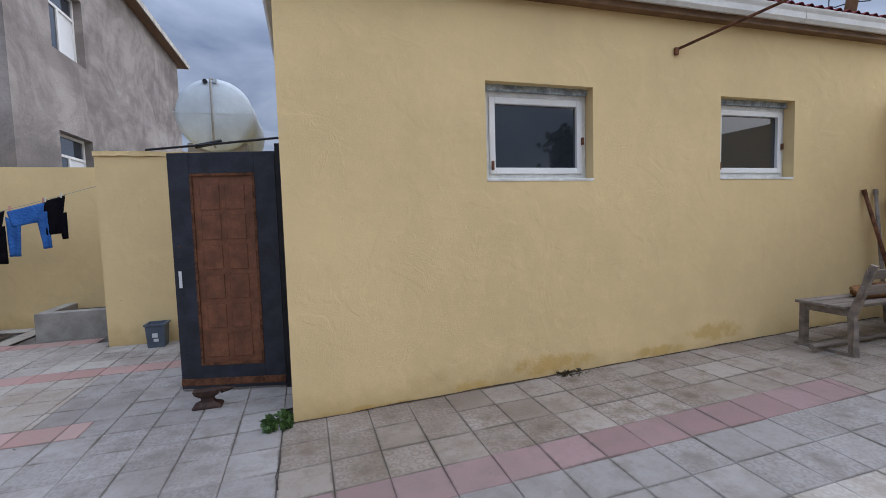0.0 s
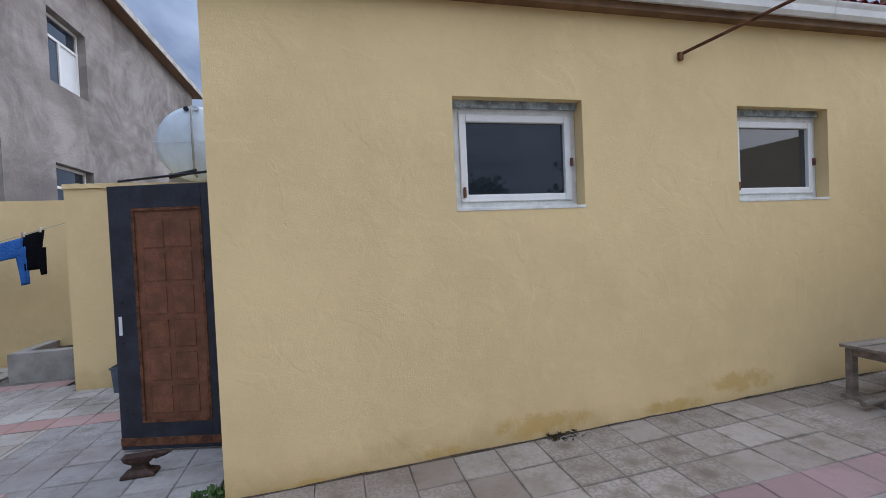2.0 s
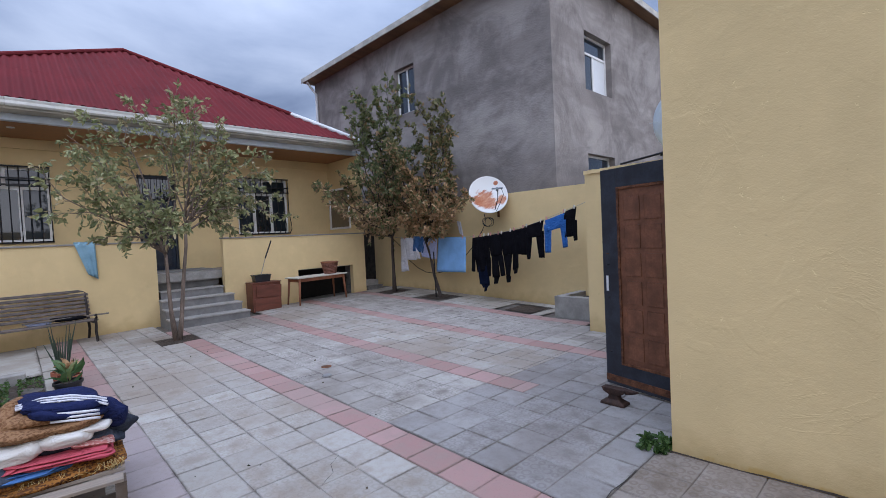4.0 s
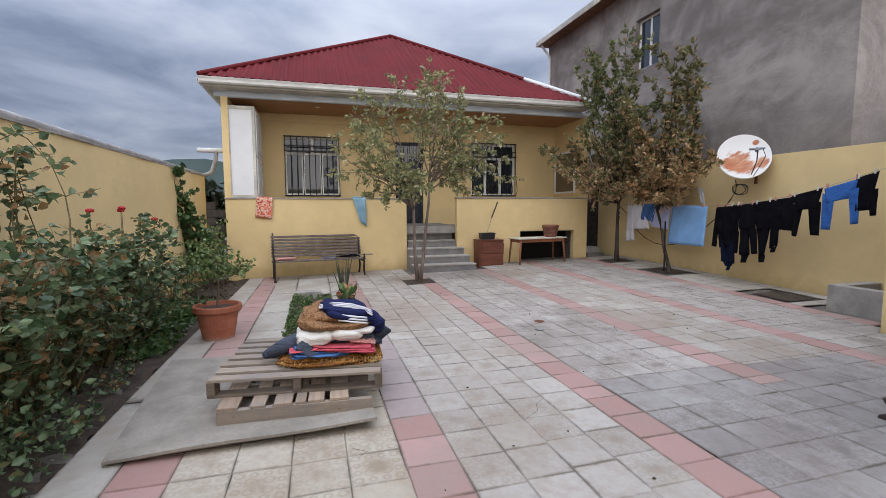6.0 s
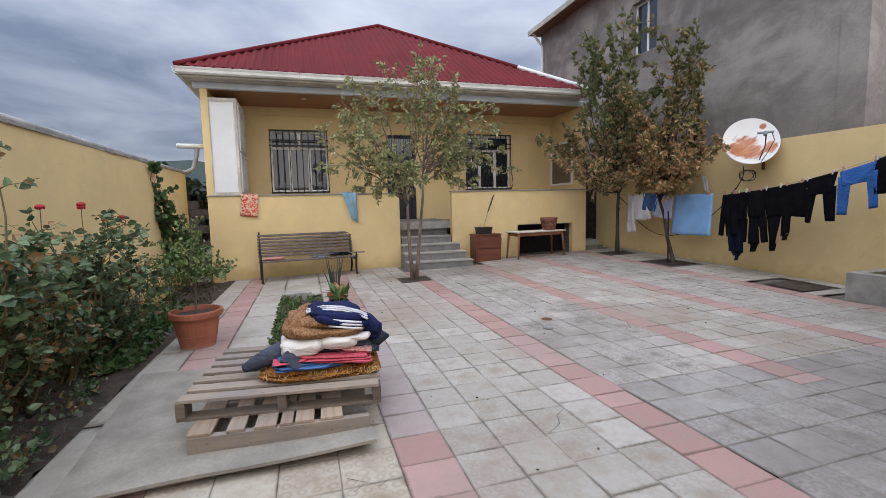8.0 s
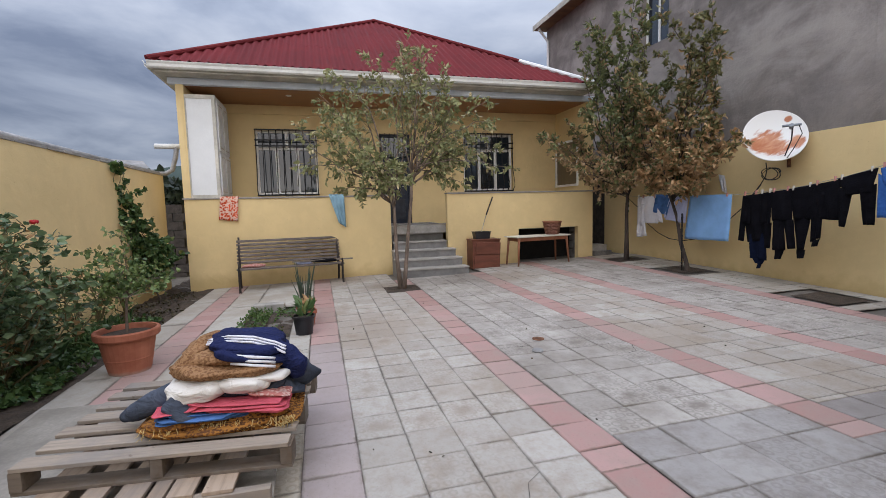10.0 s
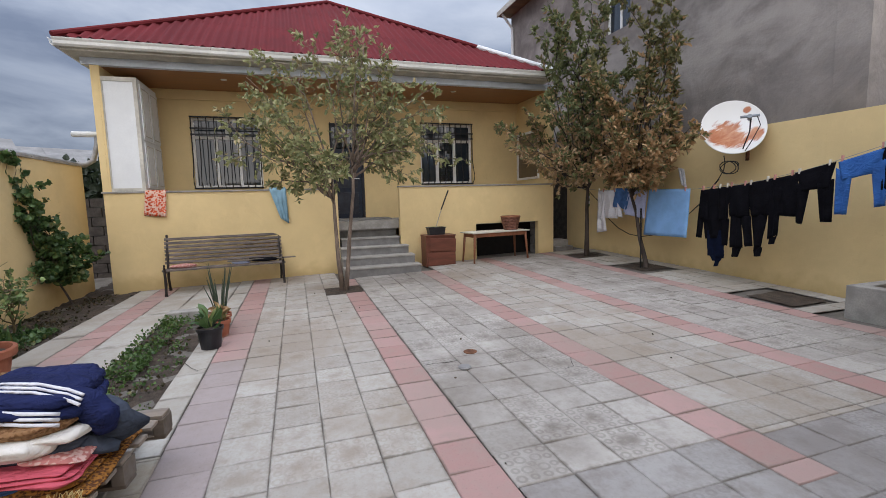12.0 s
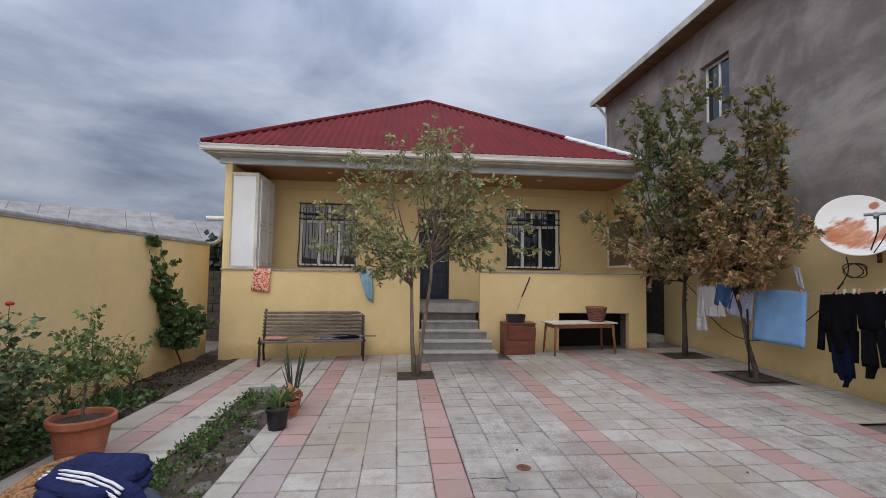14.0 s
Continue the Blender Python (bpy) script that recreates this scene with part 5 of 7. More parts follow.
t = thing("wooden_batten", (-7.22, 2.05, 0.40), "pale wooden batten lying across the bench", "batten", rz=97)
part("batten", B(-0.55, 0.55, -0.02, 0.02, -0.012, 0.012, 0.003), old_wood, t)

old = thing("old_bench", (6.35, 3.97, 0.14), "old bare grey wooden bench facing the annex wall", "bench")
for k in range(3):
    y = 0.16 - k * 0.135
    part("seat_board", B(-0.82, 0.8, y - 0.06, y + 0.06, 0.40, 0.425, 0.006), old_wood, old)
for z in (0.55, 0.68):
    part("back_board", box(bmesh.new(), -0.80, 0.82, -0.012, 0.012, -0.04, 0.04, 0.005, Matrix.Translation((0, -0.26 - (z - 0.5) * 0.25, z + 0.02)) @ Matrix.Rotation(radians(14), 4, "X")), old_wood, old)
for s in (-0.76, 0.7):
    part("front_leg", B(s - 0.03, s + 0.03, 0.15, 0.20, 0.0, 0.40, 0.005), old_wood, old)
    part("back_leg", tube(bmesh.new(), [(s, -0.22, 0.0), (s, -0.20, 0.35), (s, -0.34, 0.78)], [0.036, 0.036, 0.032], 4), old_wood, old)
    part("foot_rail", B(s - 0.025, s + 0.025, -0.24, 0.24, 0.0, 0.035, 0.005), old_wood, old)
    part("seat_bearer", B(s - 0.02, s + 0.02, -0.2, 0.2, 0.34, 0.398, 0.004), old_wood, old)
part("stretcher", tube(bmesh.new(), [(-0.95, -0.02, 0.06), (0.8, 0.02, 0.06)], 0.022, 8), old_wood, old)
t = thing("junk_heap", (6.2, 4.02, 0.565), "small heap of brown rags and tools on the old bench", "junk")
part("rag", cushion(bmesh.new(), (0, 0, 0.04), (0.4, 0.22, 0.12), 21, 0.7, 0.22, n=22), c_brown, t, smooth=True)
part("box", B(0.18, 0.42, -0.10, 0.08, 0.0, 0.10, 0.008), rust, t)
for i, (a, b, m_) in enumerate((((7.10, 4.20, 0.2), (6.86, 4.44, 1.50), rust), ((6.92, 4.26, 0.2), (7.02, 4.44, 1.50), old_wood), ((7.16, 4.1, 0.2), (7.17, 4.40, 1.42), old_wood))):
    t = thing("tool_handle", (0, 0, 0), "worn tool handle leaning in the corner by the annex", "tool", "leaning tools")
    part("shaft", tube(bmesh.new(), [a, b], 0.018, 8), m_, t, smooth=True)
    part("grip", tube(bmesh.new(), [b, Vector(b) + (Vector(b) - Vector(a)).normalized() * 0.06], 0.022, 8), m_, t)

tb = thing("low_table", (-7.19, 6.46, 0.09), "low wooden table with a pale top before the store opening", "table", rz=90 + 9)
part("tabletop", B(-0.68, 0.68, -0.24, 0.24, 0.575, 0.60, 0.006), table_white, tb)
for q in ((-0.60, 0.60, -0.20, -0.18), (-0.60, 0.60, 0.18, 0.20)):
    part("apron", B(q[0], q[1], q[2], q[3], 0.50, 0.573, 0.003), table_wood, tb)
for q in ((-0.62, -0.60), (0.60, 0.62)):
    part("apron", B(q[0], q[1], -0.20, 0.20, 0.50, 0.573, 0.003), table_wood, tb)
for sx_ in (-1, 1):
    for sy_ in (-1, 1):
        part("leg", tube(bmesh.new(), [(sx_ * 0.64, sy_ * 0.22, 0.0), (sx_ * 0.60, sy_ * 0.19, 0.573)], [0.018, 0.028], 8), table_wood, tb, smooth=True)
bk = thing("basket", (-7.25, 6.83, 0.691), "brown woven basket standing on the low table", "basket")
bk.matrix_basis = bk.matrix_basis @ Matrix.Scale(1.32, 4)
prof = []
bm = bmesh.new()
for r in range(8):
    z = 0.02 + r * 0.024
    rad = 0.105 + 0.035 * r / 7
    pts = [(rad * math.cos(a * 2 * math.pi / 20), rad * math.sin(a * 2 * math.pi / 20), z + 0.004 * (-1) ** (a + r)) for a in range(21)]
    tube(bm, pts, 0.011, 5)
part("weave", bm, wicker, bk, kind="stuff")
part("base", lathe(bmesh.new(), [(0.001, 0.0), (0.1, 0.0), (0.105, 0.015), (0.13, 0.19), (0.122, 0.19), (0.095, 0.02), (0.001, 0.018)], 20), wicker, bk)
part("rim", tube(bmesh.new(), [(0.145 * math.cos(a * math.pi / 12), 0.145 * math.sin(a * math.pi / 12), 0.205) for a in range(25)], 0.012, 6), table_wood, bk)

cbn = thing("brown_cabinet", (-7.36, 5.30, 0.04), "small red-brown cabinet with two crooked drawer fronts against the parapet", "cabinet")
part("body", B(-0.20, 0.16, -0.30, 0.30, 0.0, 0.59, 0.004), cab_brown, cbn)
part("top", B(-0.21, 0.19, -0.31, 0.31, 0.592, 0.615, 0.003), cab_brown, cbn)
part("drawer_front", box(bmesh.new(), 0.165, 0.185, -0.25, 0.28, 0.30, 0.55, 0.004, Matrix.Rotation(radians(-3), 4, "X")), cab_brown, cbn)
part("drawer_front", B(0.165, 0.183, -0.27, 0.28, 0.03, 0.28, 0.004), cab_brown, cbn)
tub = thing("plastic_tub", (-7.35, 5.25, 0.657), "black plastic tub standing on the brown cabinet", "tub")
q4 = lambda w, d, z: [(-w, -d, z), (w, -d, z), (w, d, z), (-w, d, z)]
part("tub", ring_loft(bmesh.new(), [q4(0.09, 0.15, 0), q4(0.105, 0.17, 0.14), q4(0.115, 0.18, 0.14), q4(0.115, 0.18, 0.15), q4(0.095, 0.16, 0.15), q4(0.085, 0.145, 0.015)]), black_plastic, tub)
st = thing("broom_handle", (0, 0, 0), "thin stick with a black handle leaning in the tub", "stick")
part("stick", tube(bmesh.new(), [(-7.35, 5.22, 0.70), (-7.50, 5.42, 1.14)], 0.008, 6), rope, st)
part("grip", tube(bmesh.new(), [(-7.50, 5.42, 1.14), (-7.57, 5.60, 1.52)], 0.014, 8), iron_black, st)

# towels over the parapet
tw = thing("orange_towel", (0, 0, 0), "orange patterned towel hung over the porch parapet", "towel")
part("cloth", sheet(bmesh.new(), (HX + 0.035, 0.29, 1.615), (HX + 0.035, 0.60, 1.615), (HX + 0.04, 0.25, 1.20), (HX + 0.04, 0.57, 1.17), 12, 10, 0.010, 0.008, 2, (1, 0, 0)), c_orange, tw, smooth=True)
part("cloth_over", B(HX - 0.15, HX + 0.04, 0.30, 0.59, 1.607, 1.625, 0.006), c_orange, tw)
tw = thing("blue_towel", (0, 0, 0), "faded teal-blue towel hung over the porch parapet", "towel")
part("cloth", sheet(bmesh.new(), (HX + 0.04, 2.21, 1.625), (HX + 0.04, 2.50, 1.615), (HX + 0.045, 2.38, 1.08), (HX + 0.045, 2.52, 0.98), 12, 12, 0.016, 0.01, 7, (1, 0, 0), 20), c_teal, tw, smooth=True)
part("cloth_over", B(HX - 0.15, HX + 0.045, 2.22, 2.49, 1.607, 1.635, 0.008), c_teal, tw)

# ---- satellite dish ----
ds = thing("satellite_dish", (-3.86, 8.66, 2.21), "large rust-stained white satellite dish on a wall bracket", "satellite dish")
n_ = Vector((0.64, -0.57, 0.50)).normalized()
rot = n_.to_track_quat("Y", "Z").to_matrix().to_4x4() @ Matrix.Rotation(radians(0), 4, "Z")
bm = bmesh.new()
prof = [(0.001, 0.0)] + [(0.54 * k / 12, 0.10 * (k / 12) ** 2) for k in range(1, 13)] + [(0.552, 0.104), (0.555, 0.094)] + [(0.54 * k / 8, 0.10 * (k / 8) ** 2 - 0.012) for k in range(8, 0, -1)] + [(0.0009, -0.012)]
lathe(bm, prof, 48)
bmesh.ops.transform(bm, matrix=Matrix.Rotation(radians(-90), 4, "X") @ Matrix.Diagonal((0.73, 0.83, 1, 1)), verts=bm.verts)
o = part("reflector", bm, dish_mat, ds, smooth=True)
o.matrix_basis = rot


def on(p):
    return (rot @ Vector(p))


part("feed_arm", tube(bmesh.new(), [on((-0.10, 0.06, -0.37)), on((-0.15, 0.28, -0.24)), on((-0.15, 0.41, -0.10))], [0.008, 0.008, 0.012], 8), iron_black, ds)
part("receiver", tube(bmesh.new(), [on((-0.03, 0.41, -0.09)), on((-0.25, 0.41, -0.08))], 0.018, 8), pole_grey, ds)
part("receiver", tube(bmesh.new(), [on((-0.13, 0.45, -0.11)), on((-0.14, 0.37, -0.10))], 0.028, 10), pole_grey, ds)
part("receiver_cable", tube(bmesh.new(), [on((-0.22, 0.42, -0.10)), on((-0.26, 0.36, -0.2)), on((-0.18, 0.2, -0.34)), on((-0.12, 0.10, -0.42))], 0.006, 5), cable, ds)
part("bracket", tube(bmesh.new(), [on((0, -0.01, -0.05)), on((0, -0.12, -0.10)), (0.02, 0.30, -0.25)], 0.022, 8), rust, ds)
part("mast", tube(bmesh.new(), [(0.02, 0.30, 0.05), (0.02, 0.30, -0.42)], 0.025, 8), rust, ds)
part("coiled_cable", tube(bmesh.new(), [(0.05 + 0.15 * math.cos(k * 0.42) * (1 + 0.1 * math.sin(k)), -0.10 + 0.05 * math.sin(k * 0.3), -0.52 + 0.09 * math.sin(k * 0.42)) for k in range(34)], 0.007, 5), cable, ds)
part("feed_cable", tube(bmesh.new(), [(0.10, -0.25, -0.36), (0.08, -0.2, -0.46), (-0.02, -0.1, -0.55), (-0.12, -0.08, -0.68), (-0.27, -0.06, -0.83)], 0.007, 5), cable, ds)
lc = thing("loose_cable", (0, 0, 0), "thin dark cable slung along the yellow wall", "cable")
part("cable", tube(bmesh.new(), [(-3.98, 8.6, 1.54), (-4.11, 8.6, 1.38), (-4.29, 8.6, 1.18), (-4.61, 8.6, 0.92), (-4.9, 8.6, 0.74), (-5.2, 8.6, 0.63), (-5.53, 8.6, 0.577), (-5.85, 8.6, 0.60), (-6.15, 8.6, 0.70), (-6.44, 8.6, 0.87), (-6.73, 8.6, 1.20), (-7.1, 8.6, 1.44), (-7.7, 8.6, 1.62)], 0.008, 5), cable, lc)

# ---- washing line ----
YL = 8.42


def line_z(x):
    pts = [(-7.7, 1.55), (-6.5, 1.44), (-5.3, 1.41), (-4.2, 1.40), (-3.3, 1.46), (-2.6, 1.59), (-2.0, 1.76), (-1.0, 2.06)]
    for a, b in zip(pts, pts[1:]):
        if x <= b[0]:
            return a[1] + (b[1] - a[1]) * (x - a[0]) / (b[0] - a[0])
    return pts[-1][1]


ln = thing("washing_line", (0, 0, 0), "thin string washing line along the yellow wall", "washing line")
part("string", tube(bmesh.new(), [(x * 0.25 - 7.7, YL, line_z(x * 0.25 - 7.7)) for x in range(27)] + [(-0.98, 8.3, 2.07)], 0.004, 5), rope, ln)


def hung(label, quads, mat, seed, pegs, cat="clothes"):
    """Something pegged to the line: quads are (x, z) of top start, top end, foot start, foot end, and the part's name."""
    g = thing("garment", (0, 0, 0), label, cat, "washing on the line")
    for k, (a, b, c, d, nm) in enumerate(quads):
        y = YL - 0.004 * k
        n = 14 if nm in ("body", "towel", "waist") else 8
        part(nm, sheet(bmesh.new(), (a[0], y, a[1]), (b[0], y, b[1]), (c[0], y - 0.02, c[1]), (d[0], y - 0.02, d[1]), n, 14, 0.012, 0.012, seed + k * 1.7, (0, -1, 0), 9), mat, g, smooth=True)
    for x in pegs:
        z = line_z(x)
        part("peg", B(x - 0.007, x + 0.007, YL - 0.022, YL + 0.012, z - 0.03, z + 0.035, 0.002), rose_pink if seed % 2 else table_white, g, "small clothes peg")
    return g


hung("light blue towel hanging flat on the washing line", [((-5.16, 1.42), (-4.32, 1.41), (-5.27, 0.64), (-4.33, 0.65), "towel")], c_sky, 1, (-5.0, -4.4), "towel")
hung("pale lilac shirt hanging on the washing line", [((-5.62, 1.41), (-5.20, 1.41), (-5.72, 0.98), (-5.26, 0.92), "body"), ((-5.66, 1.38), (-5.58, 1.38), (-5.76, 1.02), (-5.64, 1.0), "sleeve")], c_pale, 2, (-5.58, -5.26))
hung("white shirt hanging on the washing line", [((-6.40, 1.44), (-6.02, 1.44), (-6.30, 0.90), (-5.92, 0.90), "body"), ((-6.06, 1.40), (-5.94, 1.38), (-5.96, 0.94), (-5.80, 0.92), "sleeve"), ((-6.46, 1.40), (-6.34, 1.40), (-6.50, 0.86), (-6.32, 0.84), "sleeve")], c_white, 3, (-6.36, -6.04))
hung("small blue cloth hanging on the washing line", [((-6.05, 1.47), (-5.62, 1.45), (-6.05, 1.12), (-5.62, 1.06), "body")], c_denim, 4, (-6.0, -5.66), "cloth")
hung("narrow pale patterned cloth on the washing line", [((-6.54, 1.43), (-6.40, 1.43), (-6.52, 0.60), (-6.24, 0.64), "body")], c_white, 6, (-6.5,), "cloth")
hung("black hooded top with hanging sleeves on the line", [((-4.12, 1.38), (-3.83, 1.40), (-4.00, 0.66), (-3.73, 0.70), "body"), ((-4.12, 1.36), (-4.03, 1.20), (-4.15, 0.68), (-4.08, 0.67), "sleeve"), ((-4.09, 1.22), (-3.98, 1.20), (-4.09, 0.96), (-3.96, 0.94), "sleeve")], c_black, 11, (-4.08, -3.9))
hung("very dark blue garment hanging lowest on the line", [((-4.00, 0.80), (-3.72, 0.82), (-3.94, 0.42), (-3.70, 0.40), "body"), ((-3.94, 0.43), (-3.71, 0.42), (-3.85, 0.35), (-3.75, 0.35), "cuff"), ((-3.84, 0.36), (-3.76, 0.36), (-3.83, 0.27), (-3.77, 0.28), "cuff")], c_navy_black, 19, ())
hung("black trousers pegged by the waist on the line", [((-3.84, 1.41), (-3.65, 1.42), (-3.80, 0.95), (-3.64, 0.95), "waist"), ((-3.80, 0.97), (-3.64, 0.97), (-3.73, 0.59), (-3.63, 0.59), "leg")], c_black, 12, (-3.80, -3.68))
hung("black tracksuit bottoms hanging on the line", [((-3.67, 1.42), (-3.37, 1.45), (-3.62, 1.0), (-3.34, 1.0), "waist"), ((-3.62, 1.02), (-3.46, 1.02), (-3.59, 0.57), (-3.42, 0.58), "leg"), ((-3.58, 0.58), (-3.43, 0.59), (-3.55, 0.44), (-3.47, 0.45), "cuff"), ((-3.47, 1.02), (-3.32, 1.02), (-3.38, 0.60), (-3.25, 0.62), "leg")], c_black, 13, (-3.62, -3.42))
hung("black leggings hanging on the washing line", [((-3.40, 1.45), (-3.06, 1.50), (-3.32, 1.02), (-3.06, 1.03), "waist"), ((-3.32, 1.05), (-3.10, 1.04), (-3.26, 0.60), (-3.15, 0.61), "leg"), ((-3.26, 0.61), (-3.15, 0.61), (-3.24, 0.48), (-3.16, 0.49), "cuff")], c_black, 14, (-3.34, -3.12))
hung("black long-sleeved jumper hanging on the line", [((-3.08, 1.49), (-2.76, 1.54), (-2.96, 1.03), (-2.75, 1.02), "body"), ((-3.09, 1.46), (-2.93, 1.38), (-3.07, 0.72), (-2.96, 0.78), "sleeve"), ((-3.07, 0.73), (-2.96, 0.78), (-3.05, 0.66), (-2.98, 0.67), "cuff")], c_black, 15, (-3.03, -2.82))
hung("black knitted trousers hanging sideways on the line", [((-2.80, 1.55), (-2.36, 1.65), (-2.70, 1.33), (-2.40, 1.36), "waist"), ((-2.78, 1.44), (-2.62, 1.38), (-2.75, 0.95), (-2.67, 0.93), "leg"), ((-2.54, 1.42), (-2.37, 1.46), (-2.47, 0.97), (-2.36, 0.97), "leg")], c_black, 16, (-2.74, -2.42))
hung("bright blue top hanging on the washing line", [((-2.34, 1.64), (-1.90, 1.76), (-2.28, 1.44), (-1.98, 1.50), "body"), ((-2.36, 1.58), (-2.20, 1.48), (-2.33, 1.06), (-2.22, 1.06), "sleeve"), ((-2.04, 1.60), (-1.90, 1.66), (-1.97, 1.14), (-1.87, 1.16), "sleeve")], c_blue, 17, (-2.30, -1.94))
hung("small black garment at the end of the line", [((-1.96, 1.76), (-1.70, 1.84), (-1.94, 1.32), (-1.76, 1.34), "body"), ((-1.82, 1.60), (-1.70, 1.62), (-1.76, 1.26), (-1.69, 1.27), "sleeve")], c_black, 18, (-1.92, -1.74))
sk = thing("striped_sock", (-6.78, 8.36, 0.0), "green and white striped sock on the line", "sock")
for k in range(5):
    part("stripe", B(-0.04, 0.04, -0.01, 0.01, 1.12 + k * 0.055, 1.12 + k * 0.055 + 0.053, 0.004), c_white if k % 2 else weed, sk)
hb = thing("hanging_bag", (-5.0, 8.95, 1.62), "torn clear plastic bag stuck on the wall", "plastic bag")
part("bag", sheet(bmesh.new(), (-0.08, 0, 0.16), (0.04, 0, 0.13), (-0.02, 0, -0.12), (0.10, 0, -0.2), 6, 8, 0.01, 0.006, 5, (0, -1, 0)), c_white, hb)

# ---- concrete tub and pit ----
ct = thing("concrete_tub", (0, 0, 0), "low grey concrete planter built against the yellow wall", "planter")
part("side", B(-2.03, -0.98, 8.15, 8.31, -0.1, 0.33, 0.01), concrete, ct)
part("side", B(-2.03, -1.89, 8.31, 8.975, -0.1, 0.33, 0.01), concrete, ct)
part("soil", B(-1.888, -0.98, 8.31, 8.975, -0.1, 0.24), soil, ct)

# ---- the heap on the pallets ----
ply_ = thing("plywood_sheet", (0, 0, 0), "grey weathered sheet of plywood lying under the pallets", "plywood")
bm = bmesh.new()
ring_loft(bm, [[(-0.30, 0.30, 0.024 + z), (-0.31, 1.77, 0.070 + z), (-1.95, 1.72, 0.018 + z), (-2.05, 0.16, 0.018 + z)] for z in (0, 0.018)])
bmesh.ops.subdivide_edges(bm, edges=[e for e in bm.edges if e.calc_length() > 0.5], cuts=14, use_grid_fill=True)
for v in bm.verts:
    v.co.z += 0.012 * noise.noise((v.co.x * 1.7, v.co.y * 1.7, 2))
part("board", bm, ply, ply_)
part("edge_strip", tube(bmesh.new(), [(-0.325, 0.30, 0.026), (-0.33, 1.0, 0.044), (-0.335, 1.74, 0.07)], 0.013, 5), old_wood, ply_, "broken grey edge strip")


def pallet(label, m, wid, dep, along):
    """A pallet: local x is its depth, y its width. along: the top boards run along y."""
    p = thing("pallet", (0, 0, 0), label, "pallet", "stacked pallets")
    p.matrix_basis = m
    rp_ = random.Random(int(wid * 1000) + along)
    if along:
        n = 7
        for k in range(n):
            x = -0.05 - (dep - 0.1) * k / (n - 1)
            w = rp_.uniform(0.040, 0.050)
            part("top_board", box(bmesh.new(), x - w, x + w, rp_.uniform(0, 0.02), wid - rp_.uniform(0, 0.02), 0.105, 0.123, 0.003, Matrix.Rotation(radians(rp_.uniform(-0.5, 0.5)), 4, "Z")), pallet_wood_y, p)
        for y in (0.0, wid / 2 - 0.025, wid - 0.05):
            for x in (-0.06, -dep / 2, -dep + 0.06):
                part("block", B(x - 0.055, x + 0.055, y, y + 0.05, 0.018, 0.104, 0.003), pallet_shade, p)
        for x in (-0.06, -dep / 2, -dep + 0.06):
            part("base_board", B(x - 0.05, x + 0.05, 0.0, wid, 0.0, 0.017, 0.003), pallet_shade, p)
    else:
        y, k = 0.0, 0
        widths = [0.12, 0.09, 0.11, 0.065, 0.10, 0.12]
        gaps = [0.07, 0.05, 0.02, 0.012, 0.035, 0]
        for w, g in zip(widths, gaps):
            part("top_board", B(-dep, 0.0 - rp_.uniform(0, 0.015), y, y + w, 0.085, 0.102, 0.003), pallet_wood, p)
            y += w + g
        for x in (-0.022, -dep / 2, -dep + 0.022):
            part("stringer", B(x - 0.022, x + 0.022, 0.0, wid, 0.0, 0.084, 0.003), pallet_wood_y, p)
        for k in range(5):
            part("base_board", B(-dep, -0.005, 0.02 + k * wid / 5, 0.02 + k * wid / 5 + 0.08, -0.017, -0.001, 0.003), pallet_wood, p)
    return p


pallet("small weathered wooden pallet lying lowest on the plywood", pose(-0.52, 0.82, 0.063, 0, 0, -3.0), 0.94, 0.85, 0)
pallet("weathered wooden pallet laid on top and holding the clothes", pose(-0.70, 0.73, 0.162, 0, 0, -6.5), 1.12, 0.95, 1)

PZ = 0.283
LM = Matrix.Rotation(radians(12), 4, "Z")


def hy(y):
    return y + 0.155 * max(0.0, 1.95 - y)


def hz(z):
    return PZ - 0.01 + (z - PZ + 0.01) * 0.93


def heap_thing(name, label, category="clothes"):
    return thing(name, (-1.05, 1.44, PZ), label, category)


def slab(o, nm, x, y0, y1, z0, z1, depth, seed, mat, power=0.4, rough=0.07, layers=0, tilt=0.0, yaw=0.0, label=""):
    """A folded piece between two y and two z (world), thickest in the middle."""
    y0, y1, z0, z1 = hy(y0), hy(y1), hz(z0), hz(z1)
    m = Matrix.Rotation(radians(yaw), 4, "Z") @ Matrix.Rotation(radians(tilt), 4, "X")
    return part(nm, cushion(bmesh.new(), (x + 0.98, (y0 + y1) / 2 - 1.48, (z0 + z1) / 2 - PZ), (depth, y1 - y0, z1 - z0), seed, power, rough, layers, m, n=44), mat, o, label, smooth=True)


def fine(pts):
    out = []
    for a, b in zip(pts, pts[1:]):
        out += [Vector(a).lerp(Vector(b), k / 4) for k in range(4)]
    return out + [Vector(pts[-1])]


def fine_r(pts, radii):
    if isinstance(radii, float):
        return radii
    out = []
    for a, b in zip(radii, radii[1:]):
        out += [a + (b - a) * k / 4 for k in range(4)]
    return out + [radii[-1]]


def roll(o, nm, pts, radii, mat, flat=0.6, label="", soft=1.0):
    bm = tube(bmesh.new(), [(p[0] + 0.98, hy(p[1]) - 1.48, hz(p[2]) - PZ) for p in fine(pts)], fine_r(pts, radii), 18)
    for v in bm.verts:
        v.co += Vector((1, 1, 1)) * 0.016 * noise.noise(v.co * 14) * soft + v.normal * 0.012 * abs(noise.noise(v.co * 30)) * soft
    return part(nm, bm, mat, o, label, smooth=True)


c = heap_thing("folded_gold_cloth", "folded orange and brown paisley cloth at the bottom of the heap", "cloth")
